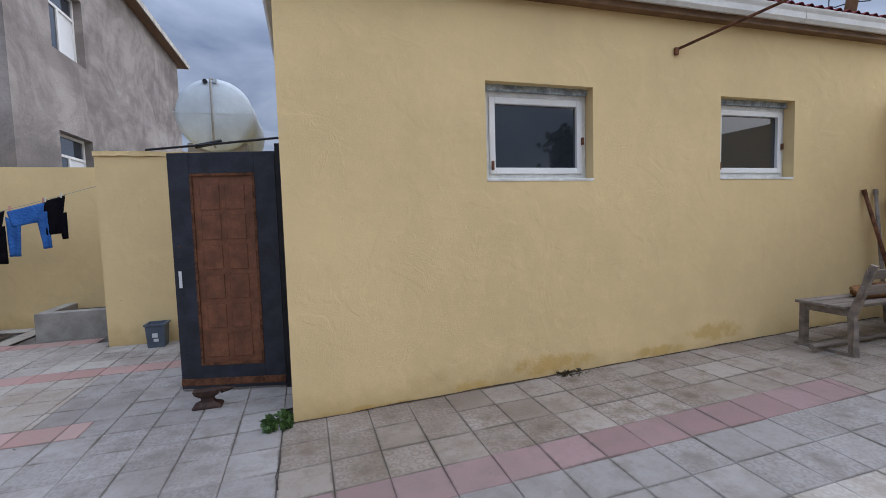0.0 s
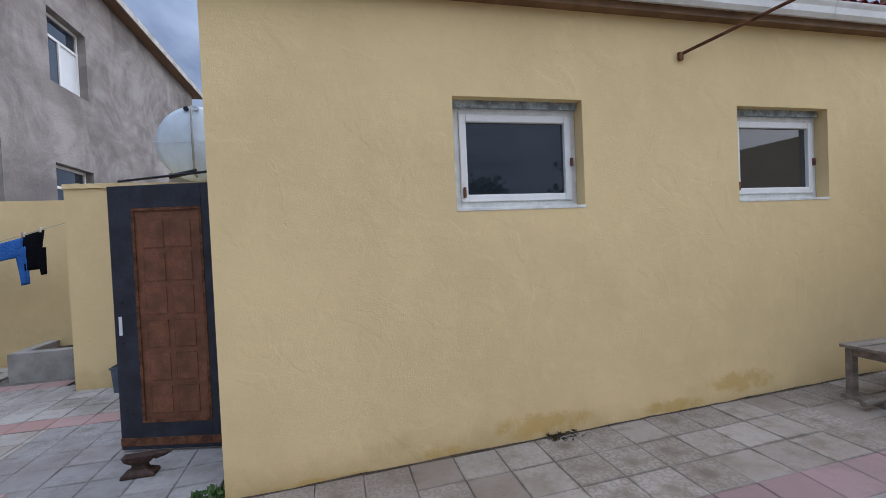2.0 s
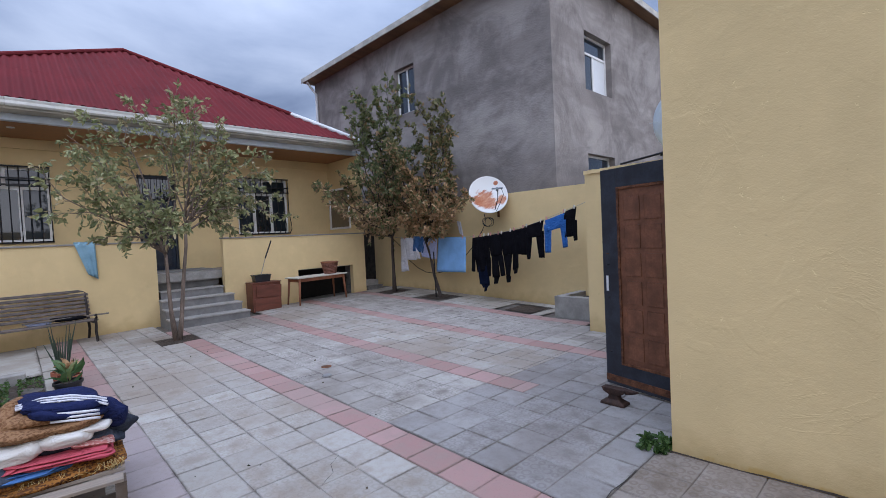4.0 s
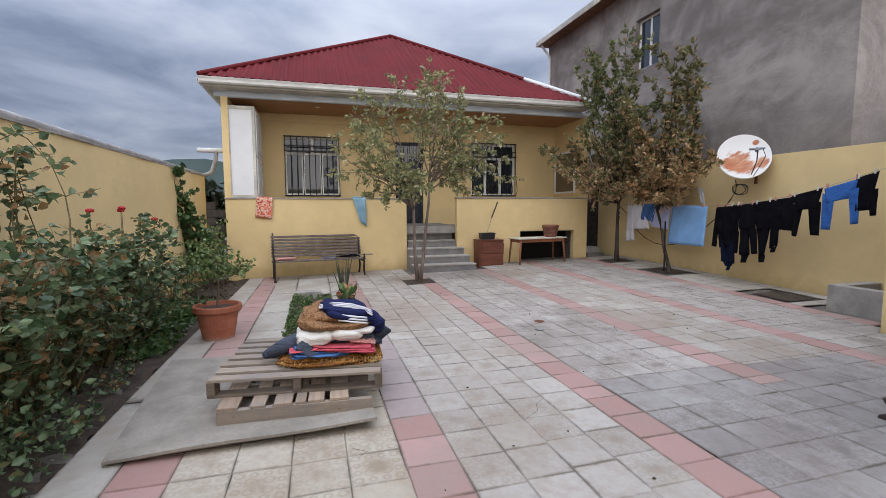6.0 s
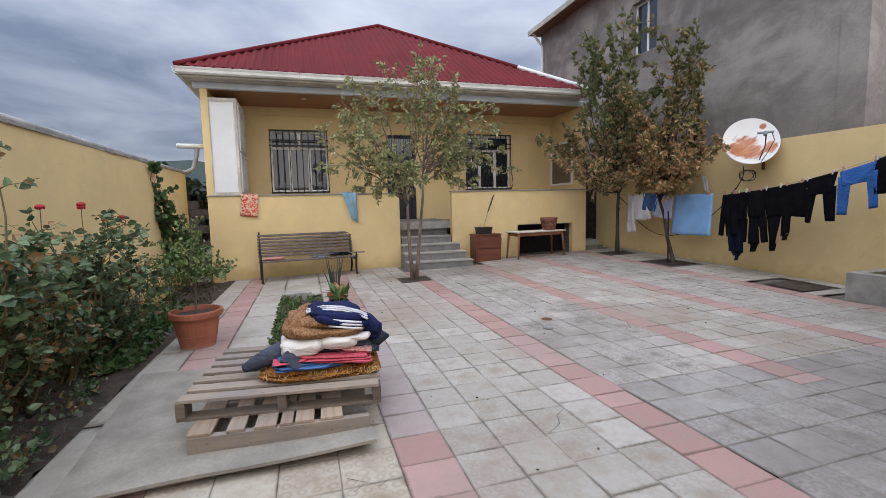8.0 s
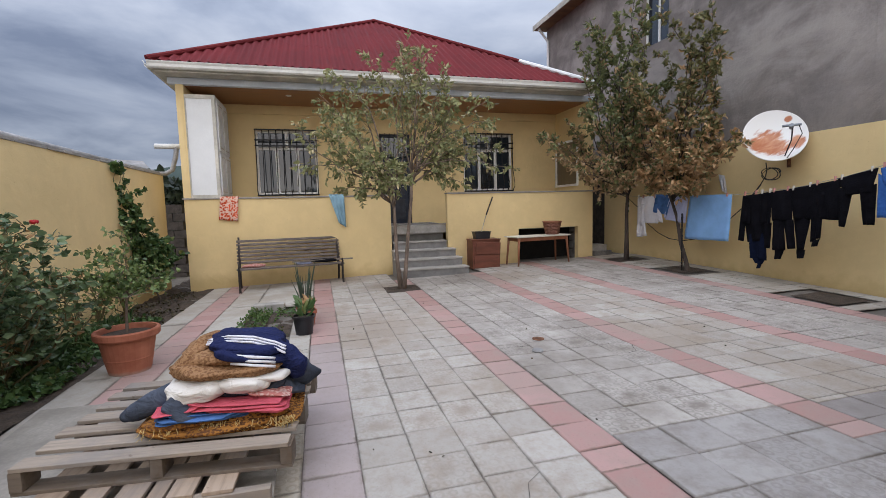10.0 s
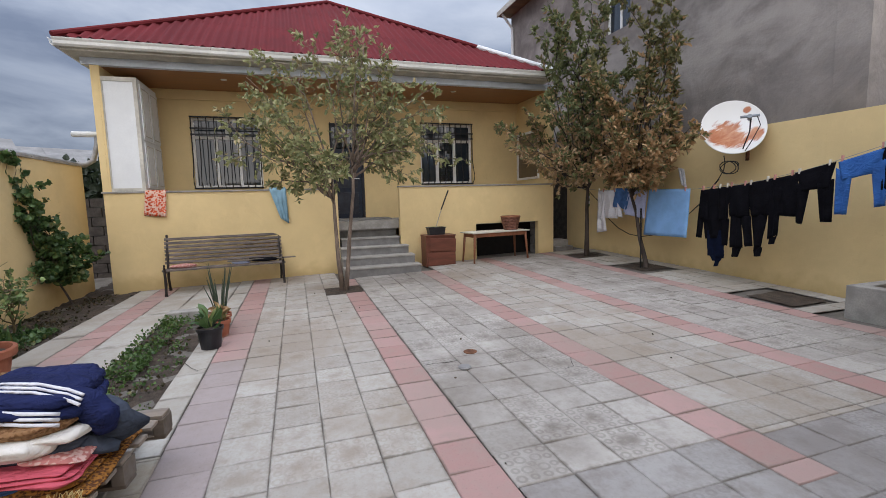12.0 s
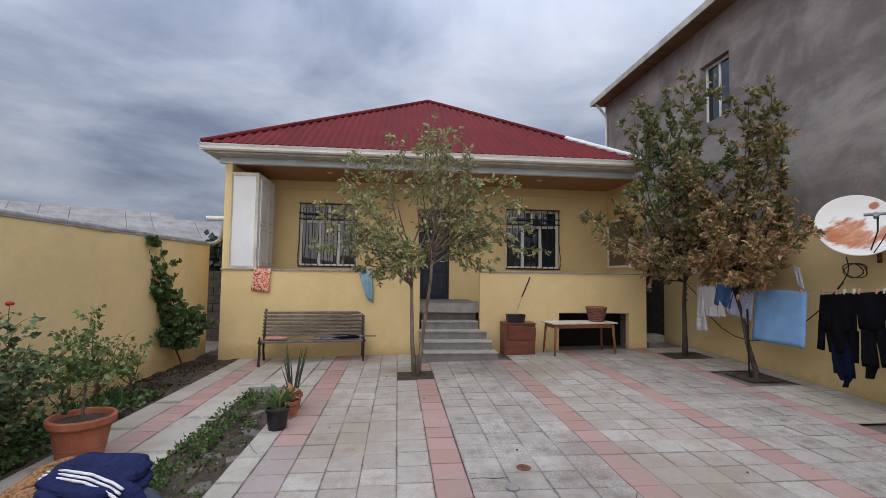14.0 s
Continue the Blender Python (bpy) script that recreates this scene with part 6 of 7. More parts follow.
slab(c, "fold", -0.97, 1.07, 1.93, 0.272, 0.335, 0.62, 31, c_gold, 0.28, 0.05, 1, yaw=-5)
slab(c, "fold", -0.98, 1.09, 1.88, 0.312, 0.365, 0.56, 33, c_gold, 0.3, 0.06, 0, yaw=-5)
rf = random.Random(8)
bm = bmesh.new()
for k in range(60):
    y = rf.choice((rf.uniform(-0.28, -0.1), rf.uniform(0.0, 0.15), rf.uniform(0.15, 0.42), rf.uniform(0.28, 0.42)))
    x = 0.29 + 0.087 * (y + 0.02) + rf.uniform(-0.01, 0.01)
    L = rf.uniform(0.015, 0.04)
    tube(bm, [(x - 0.01, y, 0.055), (x + 0.012, y + rf.uniform(-0.02, 0.02), 0.035), (x + 0.015, y + rf.uniform(-0.03, 0.03), 0.05 - L)], 0.0014, 4)
part("fringe", bm, c_straw, c, "straw-coloured fringe", kind="stuff")
c = heap_thing("folded_jeans", "folded blue denim in the heap")
slab(c, "fold", -0.95, 1.17, 1.66, 0.348, 0.378, 0.53, 36, c_denim, 0.22, 0.07, 1)
slab(c, "fold", -0.94, 1.16, 1.60, 0.362, 0.392, 0.55, 37, c_denim, 0.22, 0.08, 1, tilt=-2)
slab(c, "fold", -0.95, 1.18, 1.52, 0.378, 0.405, 0.52, 38, c_denim, 0.25, 0.08, 1, tilt=-3, yaw=3)
slab(c, "fold", -0.95, 1.19, 1.40, 0.394, 0.418, 0.50, 39, c_denim, 0.25, 0.08, 1, tilt=-4)
c = heap_thing("pink_cloth", "folded coral pink cloth in the heap", "cloth")
slab(c, "fold", -0.95, 1.40, 1.87, 0.372, 0.398, 0.56, 41, c_pink, 0.2, 0.04, 1, tilt=-4, yaw=-4)
slab(c, "fold", -0.95, 1.36, 1.85, 0.390, 0.415, 0.55, 44, c_pink, 0.2, 0.04, 1, tilt=-5, yaw=-2)
slab(c, "fold", -0.95, 1.32, 1.83, 0.408, 0.432, 0.53, 45, c_pink, 0.2, 0.05, 1, tilt=-5, yaw=-4)
slab(c, "fold", -0.93, 1.15, 1.40, 0.405, 0.425, 0.50, 42, c_pink, 0.3, 0.06, 1, tilt=3)
c = heap_thing("striped_cloth", "pale pink striped cloth at the edge of the heap", "cloth")
slab(c, "fold", -0.95, 1.62, 1.87, 0.420, 0.445, 0.48, 43, c_stripe, 0.22, 0.05, 1, tilt=-12)
c = heap_thing("grey_jacket", "dark blue-grey jacket draped through the heap")
slab(c, "body", -0.99, 1.20, 1.84, 0.42, 0.50, 0.50, 47, c_charcoal, 0.5, 0.14)
roll(c, "sleeve", [(-0.88, 1.36, 0.47), (-0.86, 1.24, 0.46), (-0.86, 1.12, 0.42), (-0.88, 1.01, 0.37), (-0.90, 0.95, 0.345)], [0.05, 0.058, 0.055, 0.045, 0.028], c_charcoal)
roll(c, "hem", [(-0.74, 1.24, 0.45), (-0.70, 1.32, 0.40), (-0.69, 1.38, 0.365)], [0.05, 0.045, 0.012], c_charcoal)
roll(c, "flap", [(-0.98, 1.70, 0.50), (-0.98, 1.84, 0.475), (-0.98, 1.93, 0.44), (-1.00, 2.02, 0.43)], [0.09, 0.10, 0.075, 0.012], c_charcoal)
roll(c, "flap", [(-0.90, 1.66, 0.46), (-0.88, 1.80, 0.42), (-0.90, 1.93, 0.375)], [0.06, 0.06, 0.02], c_charcoal)
c = heap_thing("cream_sheet", "bunched cream-white sheet in the heap", "cloth")
slab(c, "fold", -0.92, 1.20, 1.53, 0.43, 0.555, 0.44, 52, c_cream, 0.5, 0.10, tilt=5)
slab(c, "fold", -0.91, 1.44, 1.76, 0.45, 0.555, 0.42, 55, c_cream, 0.5, 0.11, tilt=-6)
slab(c, "fold", -0.90, 1.62, 1.86, 0.49, 0.54, 0.34, 56, c_cream, 0.45, 0.10, tilt=-2)
c = heap_thing("brown_blanket", "folded tan leaf-patterned blanket in the heap", "blanket")
slab(c, "fold", -0.96, 1.22, 1.80, 0.53, 0.605, 0.50, 61, c_brown, 0.4, 0.07, 1, tilt=-4)
slab(c, "fold", -0.99, 1.27, 1.72, 0.585, 0.66, 0.44, 63, c_brown, 0.45, 0.07, 1, tilt=-3)
roll(c, "fold", [(-0.80, 1.25, 0.565), (-0.84, 1.32, 0.62), (-0.95, 1.38, 0.68), (-1.08, 1.42, 0.68)], [0.03, 0.05, 0.045, 0.03], c_brown)
c = heap_thing("navy_track_top", "navy blue track top with white stripes on top of the heap")
slab(c, "body", -0.98, 1.40, 1.82, 0.625, 0.70, 0.42, 71, c_navy, 0.45, 0.09, tilt=-9)
slab(c, "body_fold", -0.94, 1.44, 1.86, 0.590, 0.655, 0.40, 72, c_navy, 0.45, 0.09, tilt=-12)
roll(c, "sleeve", [(-0.90, 1.74, 0.63), (-0.88, 1.83, 0.59), (-0.87, 1.89, 0.53), (-0.87, 1.90, 0.47)], [0.045, 0.06, 0.058, 0.035], c_navy)
for k in range(3):
    o_ = 0.020 * k
    roll(c, "stripe", [(-0.93 + o_, 1.40, 0.700 - o_ * 0.3), (-0.89 + o_, 1.52, 0.722 - o_ * 0.4), (-0.87 + o_, 1.66, 0.712 - o_ * 0.5), (-0.85 + o_, 1.78, 0.682 - o_ * 0.6), (-0.84 + o_, 1.84, 0.650 - o_ * 0.6)], 0.0062, c_white, label="white stripe", soft=0.2)
    roll(c, "stripe", [(-0.775 + o_ * 0.3, 1.55, 0.652 - o_), (-0.752 + o_ * 0.3, 1.66, 0.642 - o_), (-0.748 + o_ * 0.3, 1.79, 0.622 - o_)], 0.0066, c_white, label="white stripe", soft=0.2)

pl = thing("loose_plank", (-1.72, 1.40, 0.02), "short pale planks lying in the planting bed", "plank", rz=32)
part("plank", B(-0.32, 0.32, -0.05, 0.05, 0.0, 0.035, 0.005), old_wood, pl)
part("offcut", B(-0.30, 0.05, 0.08, 0.14, 0.0, 0.03, 0.005), pallet_wood, pl)


# ---- pots ----
def pot(name, loc, label, prof, mat, soil_r, soil_z):
    p = thing(name, loc, label, "plant pot")
    part("pot", lathe(bmesh.new(), prof, 32), mat, p, smooth=False)
    part("soil", lathe(bmesh.new(), [(0.001, soil_z - 0.02), (soil_r, soil_z - 0.02), (soil_r, soil_z), (0.001, soil_z + 0.015)], 24), soil, p)
    return p


big_pot = pot("terracotta_pot", (-2.88, 0.39, -0.02), "large round terracotta pot with a leafy shrub beside the paving",
              [(0.001, 0), (0.165, 0), (0.175, 0.015), (0.20, 0.14), (0.204, 0.15), (0.203, 0.16), (0.235, 0.34), (0.262, 0.345), (0.272, 0.36), (0.275, 0.41), (0.268, 0.42), (0.245, 0.42), (0.235, 0.40), (0.22, 0.35), (0.001, 0.34)], terracotta, 0.228, 0.37)
big_pot.matrix_basis = big_pot.matrix_basis @ Matrix.Scale(0.89, 4)
blp = pot("black_pot", (-3.55, 1.80, -0.03), "small black plastic pot with a broad-leaved plant by the bed", [(0.001, 0), (0.085, 0), (0.11, 0.20), (0.122, 0.20), (0.122, 0.225), (0.108, 0.225), (0.105, 0.19), (0.001, 0.18)], black_plastic, 0.104, 0.20)
tpp = pot("terracotta_pot", (-4.22, 1.80, -0.03), "small terracotta pot with a spiky plant by the bed", [(0.001, 0), (0.07, 0), (0.095, 0.16), (0.108, 0.16), (0.108, 0.2), (0.096, 0.2), (0.09, 0.165), (0.001, 0.16)], terracotta, 0.088, 0.18)
tp3 = pot("terracotta_pot", (-3.93, 1.83, -0.03), "small terracotta pot with a dry brown plant", [(0.001, 0), (0.07, 0), (0.095, 0.16), (0.108, 0.16), (0.108, 0.2), (0.096, 0.2), (0.09, 0.165), (0.001, 0.16)], terracotta, 0.088, 0.18)
rs = np.random.default_rng(3)
for k in range(19):
    a, h = rs.uniform(0, 6.28), rs.uniform(0.34, 0.62)
    r = 0.04
    lean = rs.uniform(0.03, 0.14)
    x0, y0 = r * math.cos(a), r * math.sin(a)
    part("spike_leaf", tube(bmesh.new(), [(x0, y0, 0.17), (x0 + lean * 0.4 * math.cos(a), y0 + lean * 0.4 * math.sin(a), 0.17 + h * 0.5), (x0 + lean * math.cos(a), y0 + lean * math.sin(a), 0.17 + h)], [0.007, 0.009, 0.002], 4), spiky, tpp)


def blade_leaves(parent, n, ln_, wid, z0, mat, rng, spread=0.9):
    pts, dirs = [], []
    for k in range(n):
        a = rng.uniform(0, 6.283)
        e = rng.uniform(0.2, 1.1) * spread
        pts.append((0.02 * math.cos(a), 0.02 * math.sin(a), z0 + rng.uniform(0, 0.12)))
        dirs.append((math.cos(a) * math.sin(e), math.sin(a) * math.sin(e), math.cos(e)))
    return leaves("foliage", pts, dirs, ln_, mat, rng, parent, kind="stuff", width=wid, curl=0.3)


blade_leaves(blp, 13, 0.21, 0.20, 0.19, leaf_vine, rs)
blade_leaves(tp3, 60, 0.09, 0.3, 0.18, leaf_rust, rs, 1.4)


# ---- trees and bushes ----
def branchy(rng, start, targets, r0, wob=0.06, segs=7):
    """Curved limbs from a start to each target; returns their point lists and radii."""
    out = []
    start = np.array(start, float)
    for tg in targets:
        tg = np.array(tg, float)
        L = np.linalg.norm(tg - start)
        pts = []
        off = rng.normal(size=3) * wob * L
        for k in range(segs + 1):
            u = k / segs
            p = start + (tg - start) * u + off * math.sin(u * math.pi) + np.array((0, 0, 0.06 * L * math.sin(u * math.pi)))
            pts.append(p + rng.normal(size=3) * 0.012 * L * (0 < k < segs))
        rad = [r0 * (1 - 0.85 * k / segs) for k in range(segs + 1)]
        out.append((pts, rad))
    return out


def shoot_tree(name, label, base, stems, shoots, leafmat, barkmat, per_shoot, size, seed, trunk_r, twig, limb_r=0.016, first=0.3, hang=0.25, width=0.3):
    """Trunks with long single shoots, each set with short side twigs and leaves. shoots: (stem, how far down it starts, tip)."""
    rng = np.random.default_rng(seed)
    t = thing(name, base, label, "tree")
    for s in stems:
        n = len(s)
        part("trunk", tube(bmesh.new(), s, [trunk_r * (1.25 if k == 0 else 1) * (1 - 0.5 * k / (n - 1)) for k in range(n)], 10), barkmat, t, smooth=True)
    tw_bm = bmesh.new()
    pts, dirs = [], []
    for si, back, tip in shoots:
        s = stems[si]
        start = np.array(s[-1]) + (np.array(s[-2]) - np.array(s[-1])) * back
        line, rad = branchy(rng, start, [tip], limb_r, 0.09, 9)[0]
        part("limb", tube(bmesh.new(), line, [max(0.003, q) for q in rad], 6), barkmat, t, smooth=True)
        L = np.linalg.norm(np.array(tip) - start)
        nt = int(5 + 9 * L)
        for k in range(nt):
            f = first + (1 - first) * (k + rng.uniform(0, 0.8)) / nt
            i = min(len(line) - 2, int(f * (len(line) - 1)))
            a = line[i] + (line[i + 1] - line[i]) * (f * (len(line) - 1) - i)
            ax = (line[i + 1] - line[i]) / (np.linalg.norm(line[i + 1] - line[i]) + 1e-9)
            d = ax * 0.55 + rng.normal(size=3) * 0.6
            d[2] -= hang * 0.5
            d /= np.linalg.norm(d)
            q = branchy(rng, a, [a + d * twig * rng.uniform(0.35, 1.0) * (1.15 - 0.55 * f)], limb_r * 0.22, 0.1, 4)[0]
            tube(tw_bm, q[0], [max(0.0016, w) for w in q[1]], 3)
            for _ in range(max(3, int(per_shoot / nt * (0.5 + rng.uniform())))):
                w = rng.uniform(0.15, 1.0) * 4
                j = min(3, int(w))
                p = q[0][j] + (q[0][j + 1] - q[0][j]) * (w - j)
                e = d * 0.6 + ax * 0.3 + rng.normal(size=3) * 0.55
                e[2] -= hang
                pts.append(p + rng.normal(size=3) * 0.008)
                dirs.append(e)
    part("twig", tw_bm, barkmat, t, kind="stuff")
    leaves("crown", pts, dirs, size, leafmat, rng, t, kind="stuff", width=width)
    return t


rt = np.random.default_rng(12)
sh = []
for k in range(30):
    a = 2.4 * k + rt.uniform(-0.4, 0.4)
    zz = 1.72 + 2.2 * ((k * 7) % 30) / 30
    rr = (1.25 if zz < 2.9 else 0.25 + (4.1 - zz) * 0.82) * rt.uniform(0.65, 1.05)
    sh.append((int(math.sin(a) > 0), rt.uniform(0, 0.7), (0.1 + rr * 0.8 * math.cos(a), 0.12 + rr * 1.2 * math.sin(a), zz)))
sh += [(1, 0.2, (0.1, 2.0, 2.0)), (1, 0.1, (0.0, 1.8, 2.35)), (1, 0.0, (0.2, 1.6, 2.75)), (0, 0.2, (0.2, -1.5, 2.0)), (0, 0.0, (0.1, -1.45, 2.6)), (0, 0.0, (0.1, -1.0, 3.35)), (1, 0.0, (0.0, 0.1, 4.05)), (1, 0.0, (0.0, 0.5, 3.9)), (0, 0.0, (0, -0.45, 3.8)), (1, 0.1, (0, 1.1, 1.75)), (0, 0.3, (0, -0.9, 1.65))]
shoot_tree("apple_tree", "small two-stemmed olive-leaved tree in a square pit before the steps", (-5.85, 3.27, -0.02),
           [[(0, 0, -0.05), (0.0, -0.05, 0.5), (0.02, -0.07, 1.1), (0, -0.08, 1.75)], [(0.02, 0.03, -0.05), (0.05, 0.08, 0.35), (0.02, 0.14, 0.9), (0.0, 0.22, 1.5), (0.0, 0.24, 2.1)]],
           sh, leaf_olive, bark, 165, 0.082, 5, 0.038, 0.42, 0.015, 0.28, 0.35, 0.27)


def upright_shoots(n, cx, cy, rx, ry, z0, z1):
    """Tips of shoots: short and wide below, tall plumes above."""
    out = []
    for k in range(n):
        a = 2.4 * k + rt.uniform(-0.4, 0.4)
        f = ((k * 5) % n) / n
        rr = (1.05 - 0.5 * f) * rt.uniform(0.55, 1.1)
        out.append((0, rt.uniform(0, 0.5), (cx + rr * rx * math.cos(a), cy + rr * ry * math.sin(a), z0 + (z1 - z0) * f)))
    return out


sh = upright_shoots(27, 0.1, -0.2, 1.15, 1.2, 1.95, 5.1)
sh += [(0, 0.2, (-0.35, -1.75, 2.7)), (0, 0.2, (-0.3, -1.5, 2.3)), (0, 0.3, (0.1, -1.0, 1.75)), (0, 0.0, (0.3, -0.1, 5.2)), (0, 0.0, (-0.1, -0.9, 4.9)), (0, 0.1, (0.2, -1.3, 4.3)), (0, 0.3, (0.6, -0.7, 1.65)), (0, 0.2, (0.7, -1.1, 2.0)), (0, 0.2, (0.2, -1.6, 2.15)), (0, 0.1, (0.9, -0.5, 2.6))]
shoot_tree("fruit_tree", "slender tree with green and browned leaves beside the yellow wall", (-6.70, 8.28, 0.05),
           [[(0, 0, -0.05), (0.0, 0.0, 0.5), (0.02, -0.02, 1.1), (0.05, -0.02, 1.6)]], sh, leaf_green, bark_dark, 350, 0.094, 8, 0.05, 0.30, 0.016, 0.22, 0.1, 0.27)
sh = upright_shoots(22, 0.0, -0.25, 1.1, 1.0, 1.75, 4.5)
sh += [(0, 0.2, (0.95, -0.3, 2.0)), (0, 0.1, (1.15, -0.25, 2.3)), (0, 0.0, (-0.2, -0.5, 4.6)), (0, 0.0, (0.45, -0.3, 4.4)), (0, 0.0, (0.85, -0.3, 3.6)), (0, 0.3, (0.5, -0.7, 1.6)), (0, 0.2, (-0.2, -0.9, 1.75)), (0, 0.2, (0.9, -0.6, 2.6)), (0, 0.2, (1.3, -0.25, 2.15))]
shoot_tree("fruit_tree", "slender leaning tree with many browned leaves beside the washing", (-5.22, 8.42, 0.02),
           [[(0.03, 0, -0.05), (0.02, 0.0, 0.12), (-0.12, -0.02, 0.55), (-0.22, -0.02, 1.0), (-0.42, -0.04, 1.5)]], sh, leaf_rust, bark_dark, 360, 0.092, 9, 0.046, 0.28, 0.015, 0.22, 0.1, 0.27)
stk = thing("iron_stake", (-5.24, 8.34, 0.0), "thin dark iron stake beside the leaning tree", "stake")
part("stake", tube(bmesh.new(), [(0, 0, 0), (-0.02, 0, 1.1)], 0.014, 6), iron_black, stk)


def rose_bush(loc, h, seed, lean=0.0, flowers=(), tall=0):
    rng = np.random.default_rng(seed)
    t = thing("rose_bush", loc, "tall rose bush with dark blue-green leaves beside the yellow wall", "rose bush", "rose bushes")
    tips = []
    bm = bmesh.new()
    for k in range(11 + tall):
        a = rng.uniform(0, 6.283)
        r = rng.uniform(0.08, 0.42)
        top = np.array((r * math.cos(a) * 1.15, r * math.sin(a) * 0.75 + lean, h * rng.uniform(0.6, 1.0)))
        if k >= 11:
            top = np.array((r * math.cos(a) * 0.8, r * 0.3 * math.sin(a), h * rng.uniform(1.3, 1.62)))
        c = branchy(rng, (rng.uniform(-.05, .05), rng.uniform(-.05, .05), 0), [top], 0.011, 0.10, 8)[0]
        tube(bm, c[0], [max(0.0035, q) for q in c[1]], 5)
        for _ in range(9):
            j = rng.integers(2, 9)
            d = rng.normal(size=3)
            d[2] = abs(d[2]) * 0.5 - 0.05
            d /= np.linalg.norm(d)
            e = branchy(rng, c[0][j], [c[0][j] + d * rng.uniform(0.12, 0.34)], 0.004, 0.1, 4)[0]
            tube(bm, e[0], [max(0.0018, q) for q in e[1]], 3)
            tips.append(e[0])
        tips.append(c[0][3:])
    part("cane", bm, cane, t, kind="stuff")
    pts, dirs = [], []
    for _ in range(1250 + 60 * tall):
        tw = tips[rng.integers(len(tips))]
        u = rng.uniform(0.1, 1.0) * (len(tw) - 1)
        i = min(len(tw) - 2, int(u))
        pts.append(tw[i] + (tw[i + 1] - tw[i]) * (u - i) + rng.normal(size=3) * 0.012)
        d = rng.normal(size=3)
        d[2] = d[2] * 0.35 - 0.15
        dirs.append(d)
    leaves("foliage", pts, dirs, 0.060, leaf_rose, rng, t, kind="stuff", width=0.40, curl=0.15)
    for fx, fy, fz in flowers:
        f = thing("flower", (fx, fy, fz))
        f.parent = t
        part("stalk", tube(bmesh.new(), [(0, 0, -0.22), (0.005, 0, -0.1), (0, 0, 0)], 0.003, 5), cane, f)
        for k in range(9):
            a = k * 2.4
            r = 0.008 + 0.0022 * k
            bm = bmesh.new()
            lathe(bm, [(0.001, -0.012), (0.013, -0.006), (0.017, 0.006), (0.013, 0.016), (0.001, 0.014)], 7)
            bmesh.ops.transform(bm, matrix=Matrix.Translation((r * math.cos(a), r * math.sin(a), 0.012 - 0.001 * k)) @ Matrix.Rotation(a, 4, "Z") @ Matrix.Diagonal((0.55, 1.1, 1, 1)), verts=bm.verts)
            part("petal", bm, rose_red, f, smooth=True)
    return t


rose_bush((0.55, -0.42, 0), 1.45, 21, 0.10)
rose_bush((0.05, -0.36, 0), 1.3, 22, 0.22)
rose_bush((-0.50, -0.40, 0), 1.2, 23, 0.26)
rose_bush((-1.05, -0.40, 0), 1.18, 24, 0.26, (), 7)
rose_bush((-1.60, -0.40, 0), 1.20, 25, 0.18, [(-0.20, 0.12, 1.36)])
rose_bush((-2.15, -0.40, 0), 1.30, 26, 0.20, [(-0.10, 0.18, 1.38), (-0.30, 0.10, 1.36)])
rose_bush((-2.65, -0.42, 0), 1.15, 27, 0.15, [(-0.10, 0.30, 1.27)])
rose_bush((-3.15, -0.45, 0), 0.85, 28, 0.05)


def shrub(parent, name, stem, targets, n, size, mat, seed, bk_, width=0.45, r0=0.012, spread=0.2):
    rng = np.random.default_rng(seed)
    bm = bmesh.new()
    tips = []
    if stem:
        tube(bm, stem, [r0 * 1.3, r0 * 1.1, r0], 8)
    s = stem[-1] if stem else (0, 0, 0)
    for tg in targets:
        c = branchy(rng, s, [tg], r0 * 0.7, 0.08, 7)[0]
        tube(bm, c[0], [max(0.002, q) for q in c[1]], 5)
        for _ in range(8):
            j = rng.integers(1, 8)
            d = rng.normal(size=3)
            d[2] = abs(d[2]) * 0.6
            e = branchy(rng, c[0][j], [c[0][j] + d / np.linalg.norm(d) * spread * rng.uniform(0.4, 1.1)], 0.003, 0.1, 4)[0]
            tube(bm, e[0], [max(0.0015, q) for q in e[1]], 3)
            tips.append(e[0])
    part(name, bm, bk_, parent, kind="stuff")
    pts, dirs = [], []
    for _ in range(n):
        tw = tips[rng.integers(len(tips))]
        u = rng.uniform(0.1, 1.0) * (len(tw) - 1)
        i = min(len(tw) - 2, int(u))
        pts.append(tw[i] + (tw[i + 1] - tw[i]) * (u - i) + rng.normal(size=3) * 0.012)
        d = rng.normal(size=3)
        d[2] -= 0.2
        dirs.append(d)
    leaves("foliage", pts, dirs, size, mat, rng, parent, kind="stuff", width=width)


shrub(big_pot, "stem", [(0, 0, 0.36), (0.01, 0.01, 0.55), (0.0, 0.02, 0.72)],
      [(0, 0, 1.32), (0.05, 0.05, 1.15), (-0.08, 0.18, 1.05), (0.2, -0.2, 0.95), (-0.1, 0.34, 0.88), (0.1, 0.30, 0.82), (0.15, -0.30, 0.85), (-0.2, -0.15, 1.1), (0.25, 0.1, 0.75), (-0.2, 0.3, 0.72)],
      1250, 0.044, leaf_pot, 41, bark, 0.42, 0.011, 0.26)
vn = thing("climbing_vine", (-6.5, -0.62, -0.05), "dark green climbing vine growing up the yellow wall", "climbing plant")
